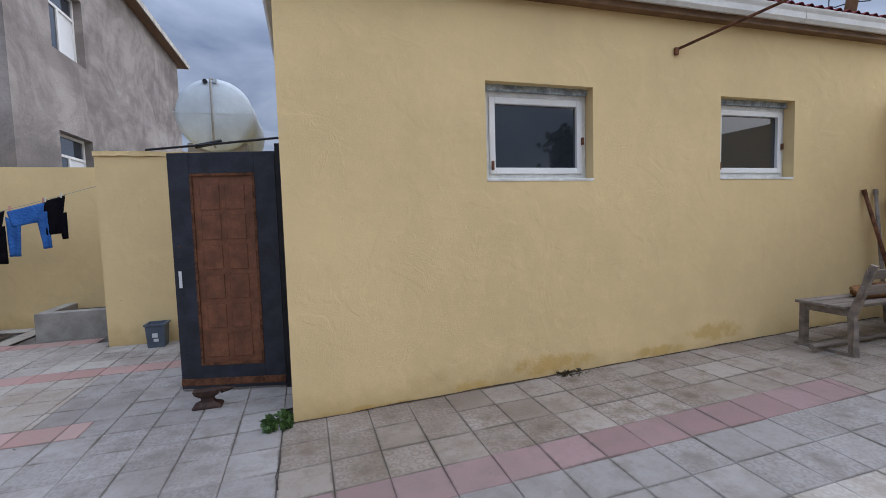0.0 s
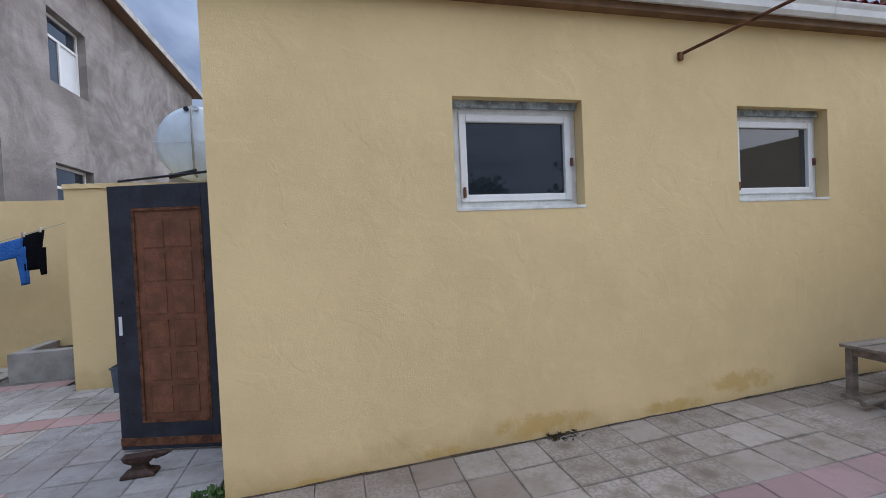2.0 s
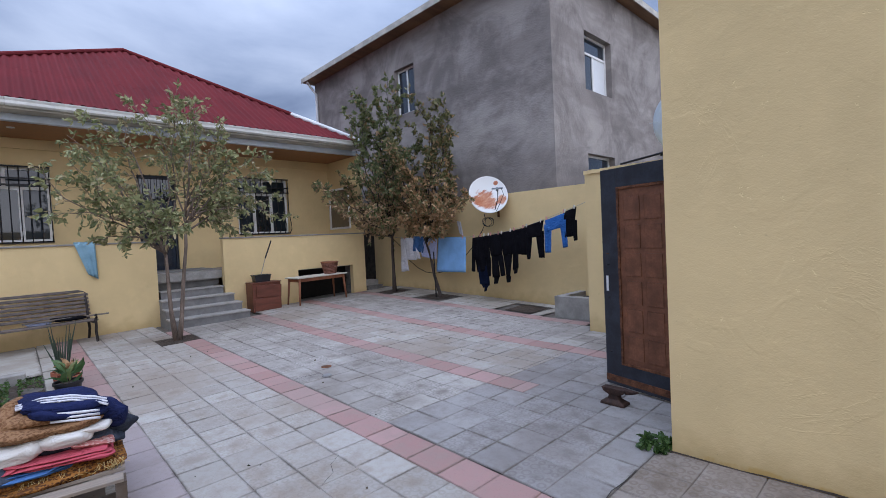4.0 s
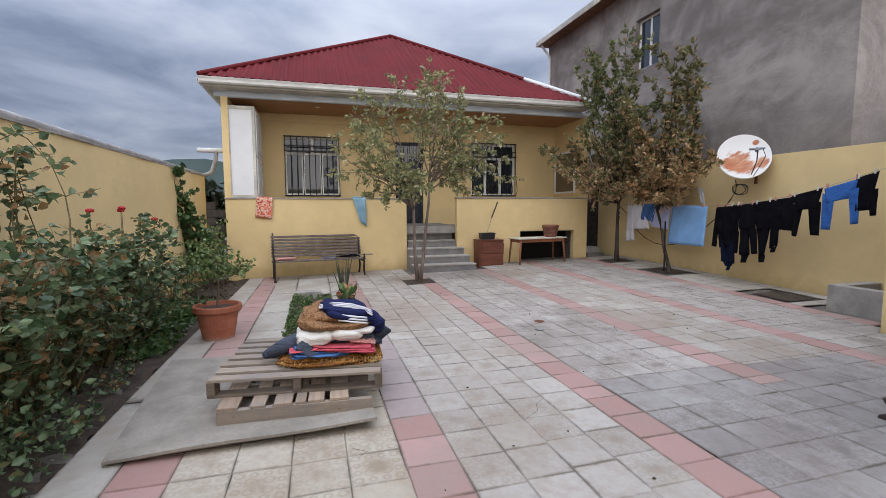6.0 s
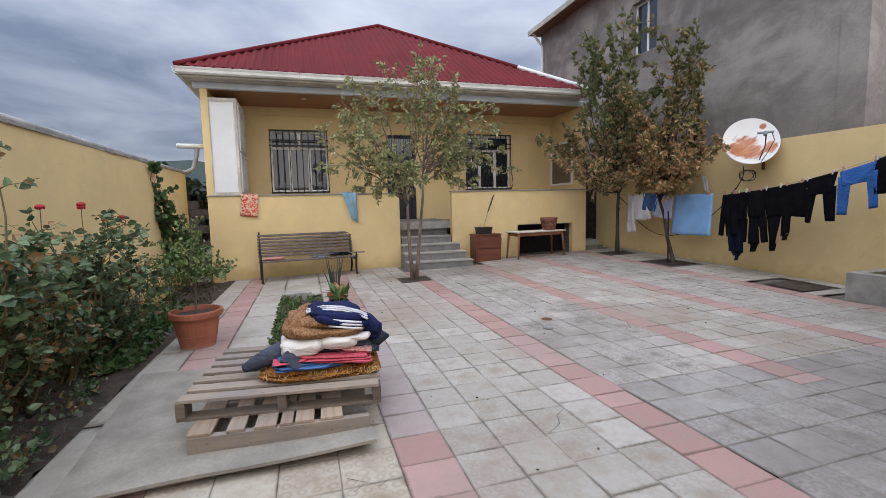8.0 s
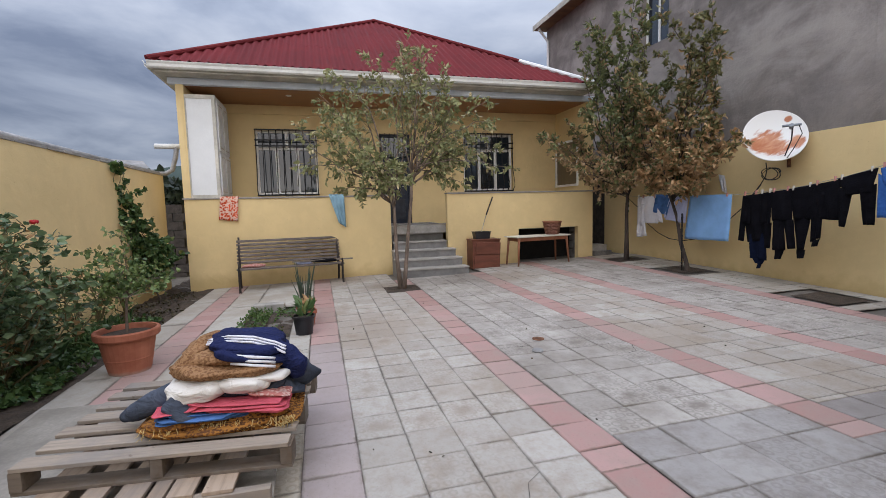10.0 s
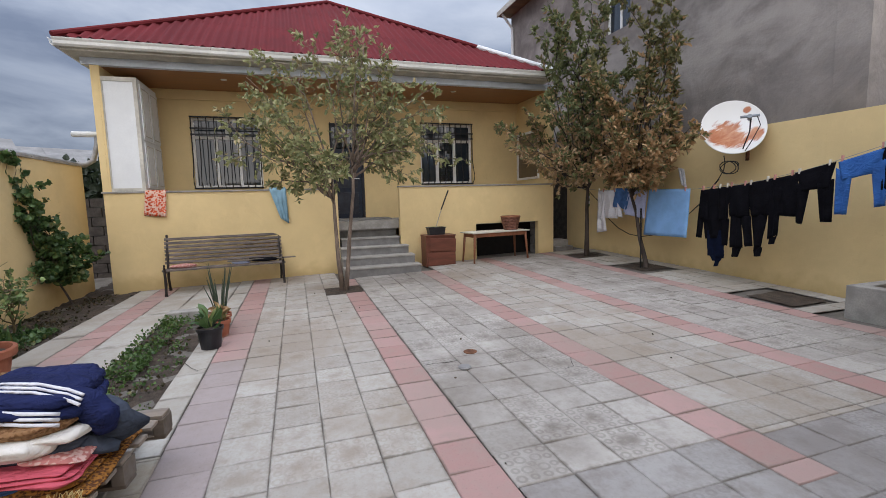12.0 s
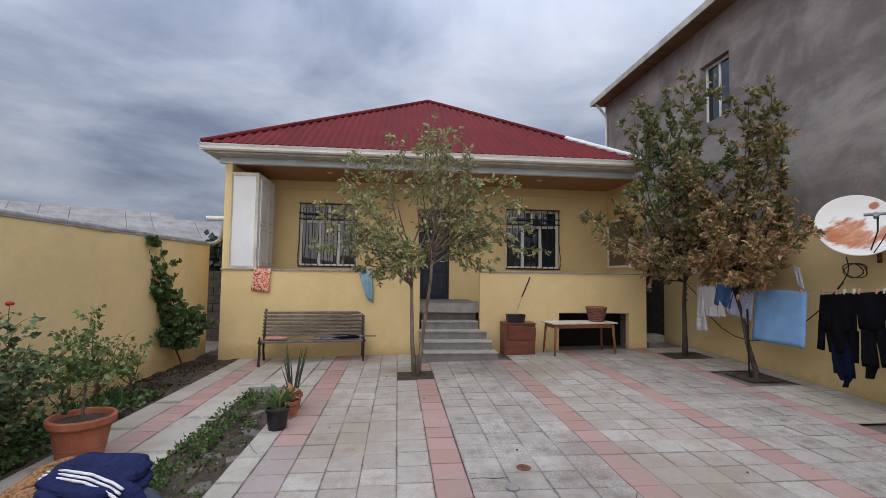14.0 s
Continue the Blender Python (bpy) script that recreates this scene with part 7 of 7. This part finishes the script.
shrub(vn, "stem", [(-0.3, 0.05, 0.0), (-0.2, 0.02, 0.2), (-0.1, 0, 0.35)],
      [(0.55, -0.12, 2.15), (0.25, -0.12, 2.1), (0.5, -0.1, 1.7), (0.2, -0.1, 1.6), (0.35, -0.08, 1.3), (0.0, -0.05, 1.25), (-0.25, 0.0, 1.1), (-0.5, 0.05, 0.95), (-0.7, 0.1, 0.8), (-0.9, 0.12, 0.65),
       (-0.3, 0.1, 0.7), (0.1, 0.05, 0.9), (0.2, 0.0, 0.6), (-0.6, 0.1, 0.5), (0.4, -0.1, 2.0), (0.3, -0.12, 1.5), (-0.1, 0.1, 0.45), (-0.45, 0.15, 0.35), (0.15, -0.05, 1.05), (-0.15, 0.0, 0.9)],
      4200, 0.068, leaf_vine, 42, bark_dark, 0.6, 0.012, 0.22)
for (x, y, h, n, sd) in ((-3.9, -0.45, 0.75, 130, 43), (-4.5, -0.5, 0.8, 120, 44), (-5.1, -0.45, 0.65, 150, 45)):
    s = thing("thin_rose", (x, y, -0.03), "thin sparse young rose in the flower bed", "rose bush", "young roses")
    rr_ = np.random.default_rng(sd)
    shrub(s, "cane", [(0, 0, 0), (0, 0, 0.05), (0, 0, 0.1)], [(rr_.uniform(-0.35, 0.35), rr_.uniform(-0.2, 0.3), h * rr_.uniform(0.5, 1.1)) for _ in range(7)], n, 0.045, leaf_pot, sd, cane)


def scatter(name, label, area, n, size, mat, seed, z=0.0, up=0.6, h=0.06, width=0.5):
    rng = np.random.default_rng(seed)
    pts, dirs = [], []
    cs = [(rng.uniform(area[0], area[1]), rng.uniform(area[2], area[3]), rng.uniform(0.06, 0.22)) for _ in range(max(3, n // 60))]
    for _ in range(n):
        c = cs[rng.integers(len(cs))]
        x = min(area[1], max(area[0], c[0] + rng.normal() * c[2]))
        y = min(area[3], max(area[2], c[1] + rng.normal() * c[2] * 0.7))
        pts.append((x, y, gz(x, y) + z + rng.uniform(0, h) * rng.uniform(0, 1)))
        d = rng.normal(size=3)
        d[2] = abs(d[2]) * up
        dirs.append(d)
    o = leaves(name, pts, dirs, size, mat, rng, None, label, "stuff", width=width, curl=0.3)
    return o


scatter("weeds", "low green weeds in the planting bed", (-5.0, -1.75, 1.08, 1.34), 1900, 0.030, weed, 51, 0.0, 0.8, 0.10)
scatter("weeds", "low green weeds in the planting bed", (-4.9, -1.9, 1.44, 1.62), 420, 0.026, weed, 52, 0.0, 0.7, 0.06)
scatter("litter", "dry brown leaf litter in the planting bed", (-5.0, -1.8, 1.12, 1.60), 350, 0.028, dead_leaf, 57, 0.0, 0.15, 0.015)
scatter("bed_weeds", "low leafy weeds along the flower bed", (-5.0, -2.3, -0.66, -0.02), 1500, 0.06, leaf_vine, 53, 0.0, 0.5, 0.08)
scatter("rose_undergrowth", "dark leafy shoots along the foot of the roses", (-2.6, 0.9, -0.62, -0.05), 200, 0.035, leaf_rose, 58, 0.0, 0.8, 0.22)
scatter("low_rose_shoots", "dense low rose shoots hanging over the edge of the flower bed", (-1.3, 1.3, -0.5, 0.06), 1300, 0.05, leaf_rose, 61, 0.02, 0.6, 0.55, 0.38)
scatter("fallen_leaves", "dry fallen leaves under the roses", (-7.4, 1.2, -0.7, 0.06), 1200, 0.04, dead_leaf, 54, 0.0, 0.12, 0.02)
scatter("corner_weed", "small green weed at the annex corner", (1.00, 1.14, 4.38, 4.50), 130, 0.045, weed, 55, 0.0, 0.9, 0.08)
scatter("bed_grass", "long blades of grass in the flower bed", (-5.2, -3.4, -0.5, 0.0), 260, 0.20, leaf_vine, 56, 0.0, 1.0, 0.02, 0.08)

# ---- distance ----
def far_house(label, loc, rz, L, W, wall_h, rise):
    h = thing("far_house", loc, label, "house", rz=rz)
    part("wall", B(-L / 2, L / 2, -W / 2, W / 2, 0, wall_h), block_grey, h)
    e = 0.4
    for s in (-1, 1):
        for k in range(int(L / 1.1)):
            x0 = -L / 2 - e + k * (L + 2 * e) / int(L / 1.1)
            x1 = x0 + (L + 2 * e) / int(L / 1.1) - 0.02
            mesh_from("roof_sheet", [(x0, s * (W / 2 + e), wall_h), (x1, s * (W / 2 + e), wall_h), (x1, 0, wall_h + rise), (x0, 0, wall_h + rise),
                                     (x0, s * (W / 2 + e), wall_h - 0.03), (x1, s * (W / 2 + e), wall_h - 0.03), (x1, 0, wall_h + rise - 0.03), (x0, 0, wall_h + rise - 0.03)],
                      [(0, 1, 2, 3), (4, 7, 6, 5), (0, 4, 5, 1)], roof_grey, h)
    bm = bmesh.new()
    for s in (-1, 1):
        x = s * (L / 2 - 0.02)
        vs = [bm.verts.new(p) for p in ((x, -W / 2, wall_h), (x, W / 2, wall_h), (x, 0, wall_h + rise - 0.04))]
        ws = [bm.verts.new(p.co + Vector((-0.1 * s, 0, 0))) for p in vs]
        bm.faces.new(vs), bm.faces.new(ws[::-1])
        for i in range(3):
            bm.faces.new((vs[i], vs[(i + 1) % 3], ws[(i + 1) % 3], ws[i]))
    part("gable", bm, blue_glass, h, "dark blue-grey gable")
    return h


far_house("far low house with a grey sheet roof beyond the wall", (-24.5, -15.2, -0.3), -58, 10, 7, 3.5, 1.7)
far_house("far low house with a grey sheet roof beyond the wall", (-30.0, -12.6, -0.3), -58, 8, 7, 3.5, 1.7)
vs, fs = [], []
for i in range(41):
    a = radians(150 + i * 3.2)
    d = 330
    hgt = 22 + 14 * math.exp(-((i - 13) / 3.0) ** 2) + 4 * noise.noise((i * 0.4, 0, 0))
    vs += [(d * math.cos(a), d * math.sin(a), -1), (d * 1.1 * math.cos(a), d * 1.1 * math.sin(a), max(4, hgt * (1 if 8 < i < 19 else 0.25)))]
for i in range(40):
    fs.append((2 * i, 2 * i + 2, 2 * i + 3, 2 * i + 1))
mesh_from("hills", vs, fs, simple("far_blue_green_hill", (0.05, 0.075, 0.07), 1.0, scale=0.02, var=0.3), None, "distant blue-green hills", "structure", True)


def far_tree(loc, h, w, seed):
    rng = np.random.default_rng(seed)
    t = thing("far_tree", loc, "dark dense tree standing beyond the boundary wall", "tree", "trees beyond the wall")
    part("trunk", tube(bmesh.new(), [(0, 0, 0), (0.05, 0, h * 0.5), (0, 0, h * 0.9)], [0.16, 0.10, 0.03], 8), bark_dark, t)
    pts, dirs = [], []
    lumps_ = [(rng.uniform(-w, w) * 0.6, rng.uniform(-w, w) * 0.6, h * rng.uniform(0.25, 0.95)) for _ in range(16)]
    for _ in range(1500):
        c = lumps_[rng.integers(16)]
        k = 1.1 - c[2] / h * 0.6
        p = np.array(c) * np.array((k, k, 1)) + rng.normal(size=3) * w * 0.22
        pts.append(p)
        dirs.append(rng.normal(size=3))
    leaves("crown", pts, dirs, 0.30, far_green, rng, t, kind="stuff")
    return t


for k in range(8):
    far_tree((-4 + k * 2.6, -9.0 - (k % 3) * 1.3, -0.3), 4.6 + (k * 37 % 5) * 0.45, 1.3, 60 + k)
far_tree((-16.5, -3.6, -0.3), 3.3, 1.0, 80)
far_tree((-15.2, -2.3, -0.3), 2.5, 0.8, 81)
part("street_pole", tube(bmesh.new(), [(1.5, -8.2, -0.3), (1.5, -8.2, 7.0)], 0.10, 10), pole_wood, None, "brown wooden utility pole beyond the wall", "structure")
for dz in (0, 0.4, 0.8):
    part("street_cable", tube(bmesh.new(), bent((-6.0, -38, 6.4 + dz), (1.5, -8.2, 6.1 + dz), 0.5) + bent((1.5, -8.2, 6.1 + dz), (34, -8, 6.6 + dz), 0.5)[1:], 0.015, 4), cable, None, "black overhead cable beyond the wall", "structure")

# ---- paving pieces ----
PX, PH = 0.291, -1.23
rows = []


def band(y0, y1, n, mat, x0, x1, ph=PH):
    for k in range(n):
        rows.append((y0 + (y1 - y0) * k / n, y0 + (y1 - y0) * (k + 1) / n, mat, x0, x1, ph))


XE, XW = 7.20, -7.58
band(1.868, 2.158, 1, tile_pink, XW, -3.064, -1.90)
band(1.868, 2.158, 1, tile_faded, -3.064, -0.445, -1.90)
band(1.868, 2.158, 1, tile_pink, -0.445, XE, -1.90)
for k, ph in enumerate((-1.905, -1.92, -1.95, -1.98)):
    y = 2.158 + 0.27975 * k
    band(y, y + 0.27975, 1, tile_grey, XW, 1.62, ph)
    band(y, y + 0.27975, 1, tile_dim if k > 1 else tile_grey, 1.62, XE)
band(3.277, 3.545, 1, tile_pink, XW, -0.55, -1.72)
band(3.277, 3.545, 1, tile_pink, -0.55, 1.10)
band(3.277, 3.547, 1, tile_mauve, 1.10, 4.95)
band(3.277, 3.547, 1, tile_warm, 4.95, XE)
band(3.551, 4.757, 4, tile_dark, XW, -0.65)
band(3.557, 4.757, 4, tile_dim, -0.65, 1.10)
band(3.547, 4.455, 3, tile_warm, 1.10, XE)
band(4.757, 5.03, 1, tile_pink, XW, -0.22)
band(4.757, 5.03, 1, tile_dim, -0.22, 1.16)
band(5.03, 6.197, 4, tile_grey, XW, -0.6)
band(5.03, 6.197, 4, tile_dim, -0.6, 1.16)
band(6.197, 6.47, 1, tile_pink, XW, 0.1)
band(6.197, 6.47, 1, tile_dim, 0.1, 1.16)
band(6.47, 7.37, 3, tile_dark, XW, 1.16)
band(7.37, 7.66, 1, tile_dark, XW, -1.0)
band(7.66, 7.92, 1, tile_pink, XW, -1.2)
band(7.92, 8.97, 4, slab_mat, XW, -2.2)
band(0.68, 1.868, 4, tile_cream, -1.55, XE)
band(0.39, 0.68, 1, tile_pink, XW, XE)
band(-0.78, 0.08, 3, tile_grey, 4.0, XE)
slabs = [(0.085, 0.385, 1.19), (0.685, 1.075, 1.19), (1.65, 1.864, 0.60)]
HOLES = [(-6.10, -5.48, 2.98, 3.56), (-7.02, -6.42, 8.02, 8.60), (-5.52, -4.95, 8.12, 8.72), (-3.08, -2.50, 8.08, 8.66), (-2.2, -0.9, 8.10, 9.0), (-8.0, -6.86, 3.38, 4.84)]
rt2 = random.Random(77)
shared = {}


def put_uv(me, per_vertex):
    layer = me.uv_layers.new(name="tile")
    idx = np.empty(len(me.loops), int)
    me.loops.foreach_get("vertex_index", idx)
    layer.data.foreach_set("uv", np.array(per_vertex, float)[idx].ravel())


def tile_mesh(w, d, mat):
    key = (round(w, 3), round(d, 3), mat.name)
    if key not in shared:
        a, b, c, t = w / 2 - 0.0024, d / 2 - 0.0024, 0.003, 0.008
        e, f = w / 2, d / 2
        vs = [(-e, -f, -t), (e, -f, -t), (e, f, -t), (-e, f, -t), (-a, -b, -c), (a, -b, -c), (a, b, -c), (-a, b, -c), (-a + c, -b + c, 0), (a - c, -b + c, 0), (a - c, b - c, 0), (-a + c, b - c, 0)]
        fs = [(8, 9, 10, 11)]
        for k in range(4):
            n = (k + 1) % 4
            fs += [(k, n, 4 + n, 4 + k), (4 + k, 4 + n, 8 + n, 8 + k)]
        me = bpy.data.meshes.new("tile")
        me.from_pydata(vs, [], fs)
        me.materials.append(mat)
        put_uv(me, [(p[0] / w + 0.5, p[1] / d + 0.5) for p in vs])
        shared[key] = (me, vs, fs)
    return shared[key]


joined = {}
singles = 0


def lay(xa, xb, ya, yb, mat, name="tile"):
    global singles
    for h in HOLES:
        if xa < h[1] - 0.05 and xb > h[0] + 0.05 and ya < h[3] - 0.05 and yb > h[2] + 0.05:
            return
    w, d = xb - xa, yb - ya
    if w < 0.012:
        return
    cx, cy = (xa + xb) / 2, (ya + yb) / 2
    sx_ = (gz(cx + 0.1, cy) - gz(cx - 0.1, cy)) / 0.2
    sy_ = (gz(cx, cy + 0.1) - gz(cx, cy - 0.1)) / 0.2
    m = Matrix.Translation((cx, cy, gz(cx, cy) + rt2.uniform(-0.0022, 0.0022))) @ Euler((sy_ + rt2.uniform(-0.010, 0.010), -sx_ + rt2.uniform(-0.010, 0.010), rt2.uniform(-0.009, 0.009))).to_matrix().to_4x4()
    me, vs, fs = tile_mesh(w, d, mat)
    if singles < 300 and -3.1 < cx < 2.4 and 1.86 < cy < 6.2:
        o = new(name, me)
        o.parent = floor
        o.matrix_basis = m
        singles += 1
        return
    V, F, U = joined.setdefault(mat.name, ([], [], []))
    n = len(V)
    V += [tuple(m @ Vector(v)) for v in vs]
    F += [tuple(i + n for i in f) for f in fs]
    U += [(p[0] / w + 0.5, p[1] / d + 0.5) for p in vs]


for ya, yb, mat, x0, x1, ph in rows:
    k = math.floor((x0 - ph) / PX)
    while True:
        xa, xb = ph + k * PX, ph + (k + 1) * PX
        k += 1
        if xa >= x1 - 0.01:
            break
        if xb <= x0 + 0.01:
            continue
        lay(max(xa, x0), min(xb, x1), ya, yb, mat)
for ya, yb, step_ in slabs:
    x = XW
    end = XE if ya < 0.1 else -1.56
    while x < end - 0.02:
        xb = min(end, x + step_ * rt2.choice((0.8, 1.0, 1.25)))
        lay(x, xb, ya, yb, slab_mat)
        x = xb
lay(-7.58, -5.12, 1.08, 1.645, slab_mat)
for nm, (V, F, U) in joined.items():
    put_uv(mesh_from("paving", V, F, bpy.data.materials[nm], floor, "", "stuff").data, U)
for h, lab in zip(HOLES[:4], ("soil square round the two-stemmed tree", "soil square at the foot of a slender tree", "soil square at the foot of the leaning tree", "dark open soil pit in the paving")):
    height_sheet("soil_pit", h[0], h[1], h[2], h[3], 12, 12, -0.012, soil, label=lab, rough=0.012)


# ---- small marks on the paving ----
def flat_line(pts, w):
    """A narrow dark crack: a flat ribbon of uneven width just above the paving."""
    rc = random.Random(len(pts))
    vs, fs = [], []
    for i, p in enumerate(pts):
        a, b = Vector(pts[max(0, i - 1)]), Vector(pts[min(len(pts) - 1, i + 1)])
        n = (b - a).normalized().orthogonal() * w * rc.uniform(0.3, 1.0)
        for q in (Vector(p) + n, Vector(p) - n):
            vs.append((q.x, q.y, gz(q.x, q.y) + 0.0045))
    for i in range(len(pts) - 1):
        fs.append((2 * i, 2 * i + 1, 2 * i + 3, 2 * i + 2))
    return vs, fs


crack_dark = simple("dark_crack_dirt", (0.05, 0.042, 0.036), 0.95, var=0.3)
for path, w in ((((-2.30, 3.56), (-2.31, 3.66), (-2.29, 3.76), (-2.305, 3.86)), 0.008), (((-2.02, 4.755), (-1.93, 4.70), (-1.84, 4.66), (-1.83, 4.61), (-1.81, 4.56)), 0.003),
                (((-1.84, 4.66), (-1.80, 4.70), (-1.77, 4.74)), 0.003), (((-3.14, 1.66), (-2.98, 1.74), (-2.90, 1.80), (-2.93, 1.86)), 0.006), (((-3.75, 4.2), (-3.70, 4.33), (-3.62, 4.45), (-3.66, 4.56)), 0.003),
                (((-0.45, 3.0), (-0.38, 2.9), (-0.28, 2.86), (-0.2, 2.74)), 0.003), (((1.11, 3.66), (1.09, 3.8), (1.105, 3.93), (1.10, 4.1)), 0.008), (((0.62, 2.2), (0.70, 2.3), (0.68, 2.42)), 0.003)):
    v_, f_ = flat_line(path, w)
    mesh_from("paving_crack", v_, f_, crack_dark, floor, "dark crack across a paving tile", "stuff")
part("drain_stub", lathe(bmesh.new(), [(0.001, 0), (0.05, 0), (0.052, 0.012), (0.04, 0.022), (0.001, 0.02)], 16, (-2.13, 3.85, 0.0)), step_grey, floor, "low grey capped pipe stub")
part("iron_lid", lathe(bmesh.new(), [(0.001, 0.001), (0.06, 0.001), (0.06, 0.007), (0.001, 0.009)], 16, (-2.47, 4.03, 0.0)), rust, floor, "small rusty iron lid")
height_sheet("wall_foot_dirt", 1.15, 7.2, 4.452, 4.476, 60, 2, 0.0, soil, label="dark dirt in the gap at the foot of the annex wall", rough=0.012)
scatter("dead_weed", "dark dried weed at the foot of the annex wall", (3.26, 3.46, 4.38, 4.46), 70, 0.045, dead_leaf, 59, 0.0, 0.3, 0.02, 0.2)
kb = thing("bed_edge_block", (-5.02, 1.30, 0.0), "low rough concrete block at the end of the planting bed", "concrete block")
part("block", B(-0.09, 0.09, -0.2, 0.2, -0.05, 0.07, 0.01), concrete, kb)
for path, w in ((((-0.02, 1.62), (-0.08, 1.68), (-0.03, 1.74), (-0.09, 1.82)), 0.002), (((-0.14, 1.60), (-0.08, 1.68)), 0.0015), (((2.05, 1.1), (2.1, 1.2), (2.04, 1.33)), 0.003)):
    v_, f_ = flat_line(path, w)
    mesh_from("paving_crack", v_, f_, crack_dark, floor, "dark crack across a paving tile", "stuff")
rl = np.random.default_rng(71)
leaves("dry_leaves", [(x, y, gz(x, y) + 0.006) for x, y in zip(rl.uniform(-7.0, 1.0, 46), rl.uniform(2.0, 7.6, 46))], np.c_[rl.normal(size=(46, 2)), np.zeros(46)], 0.020, dead_leaf, rl, None, "a few dry leaves and crumbs on the paving", "stuff", curl=0.1)
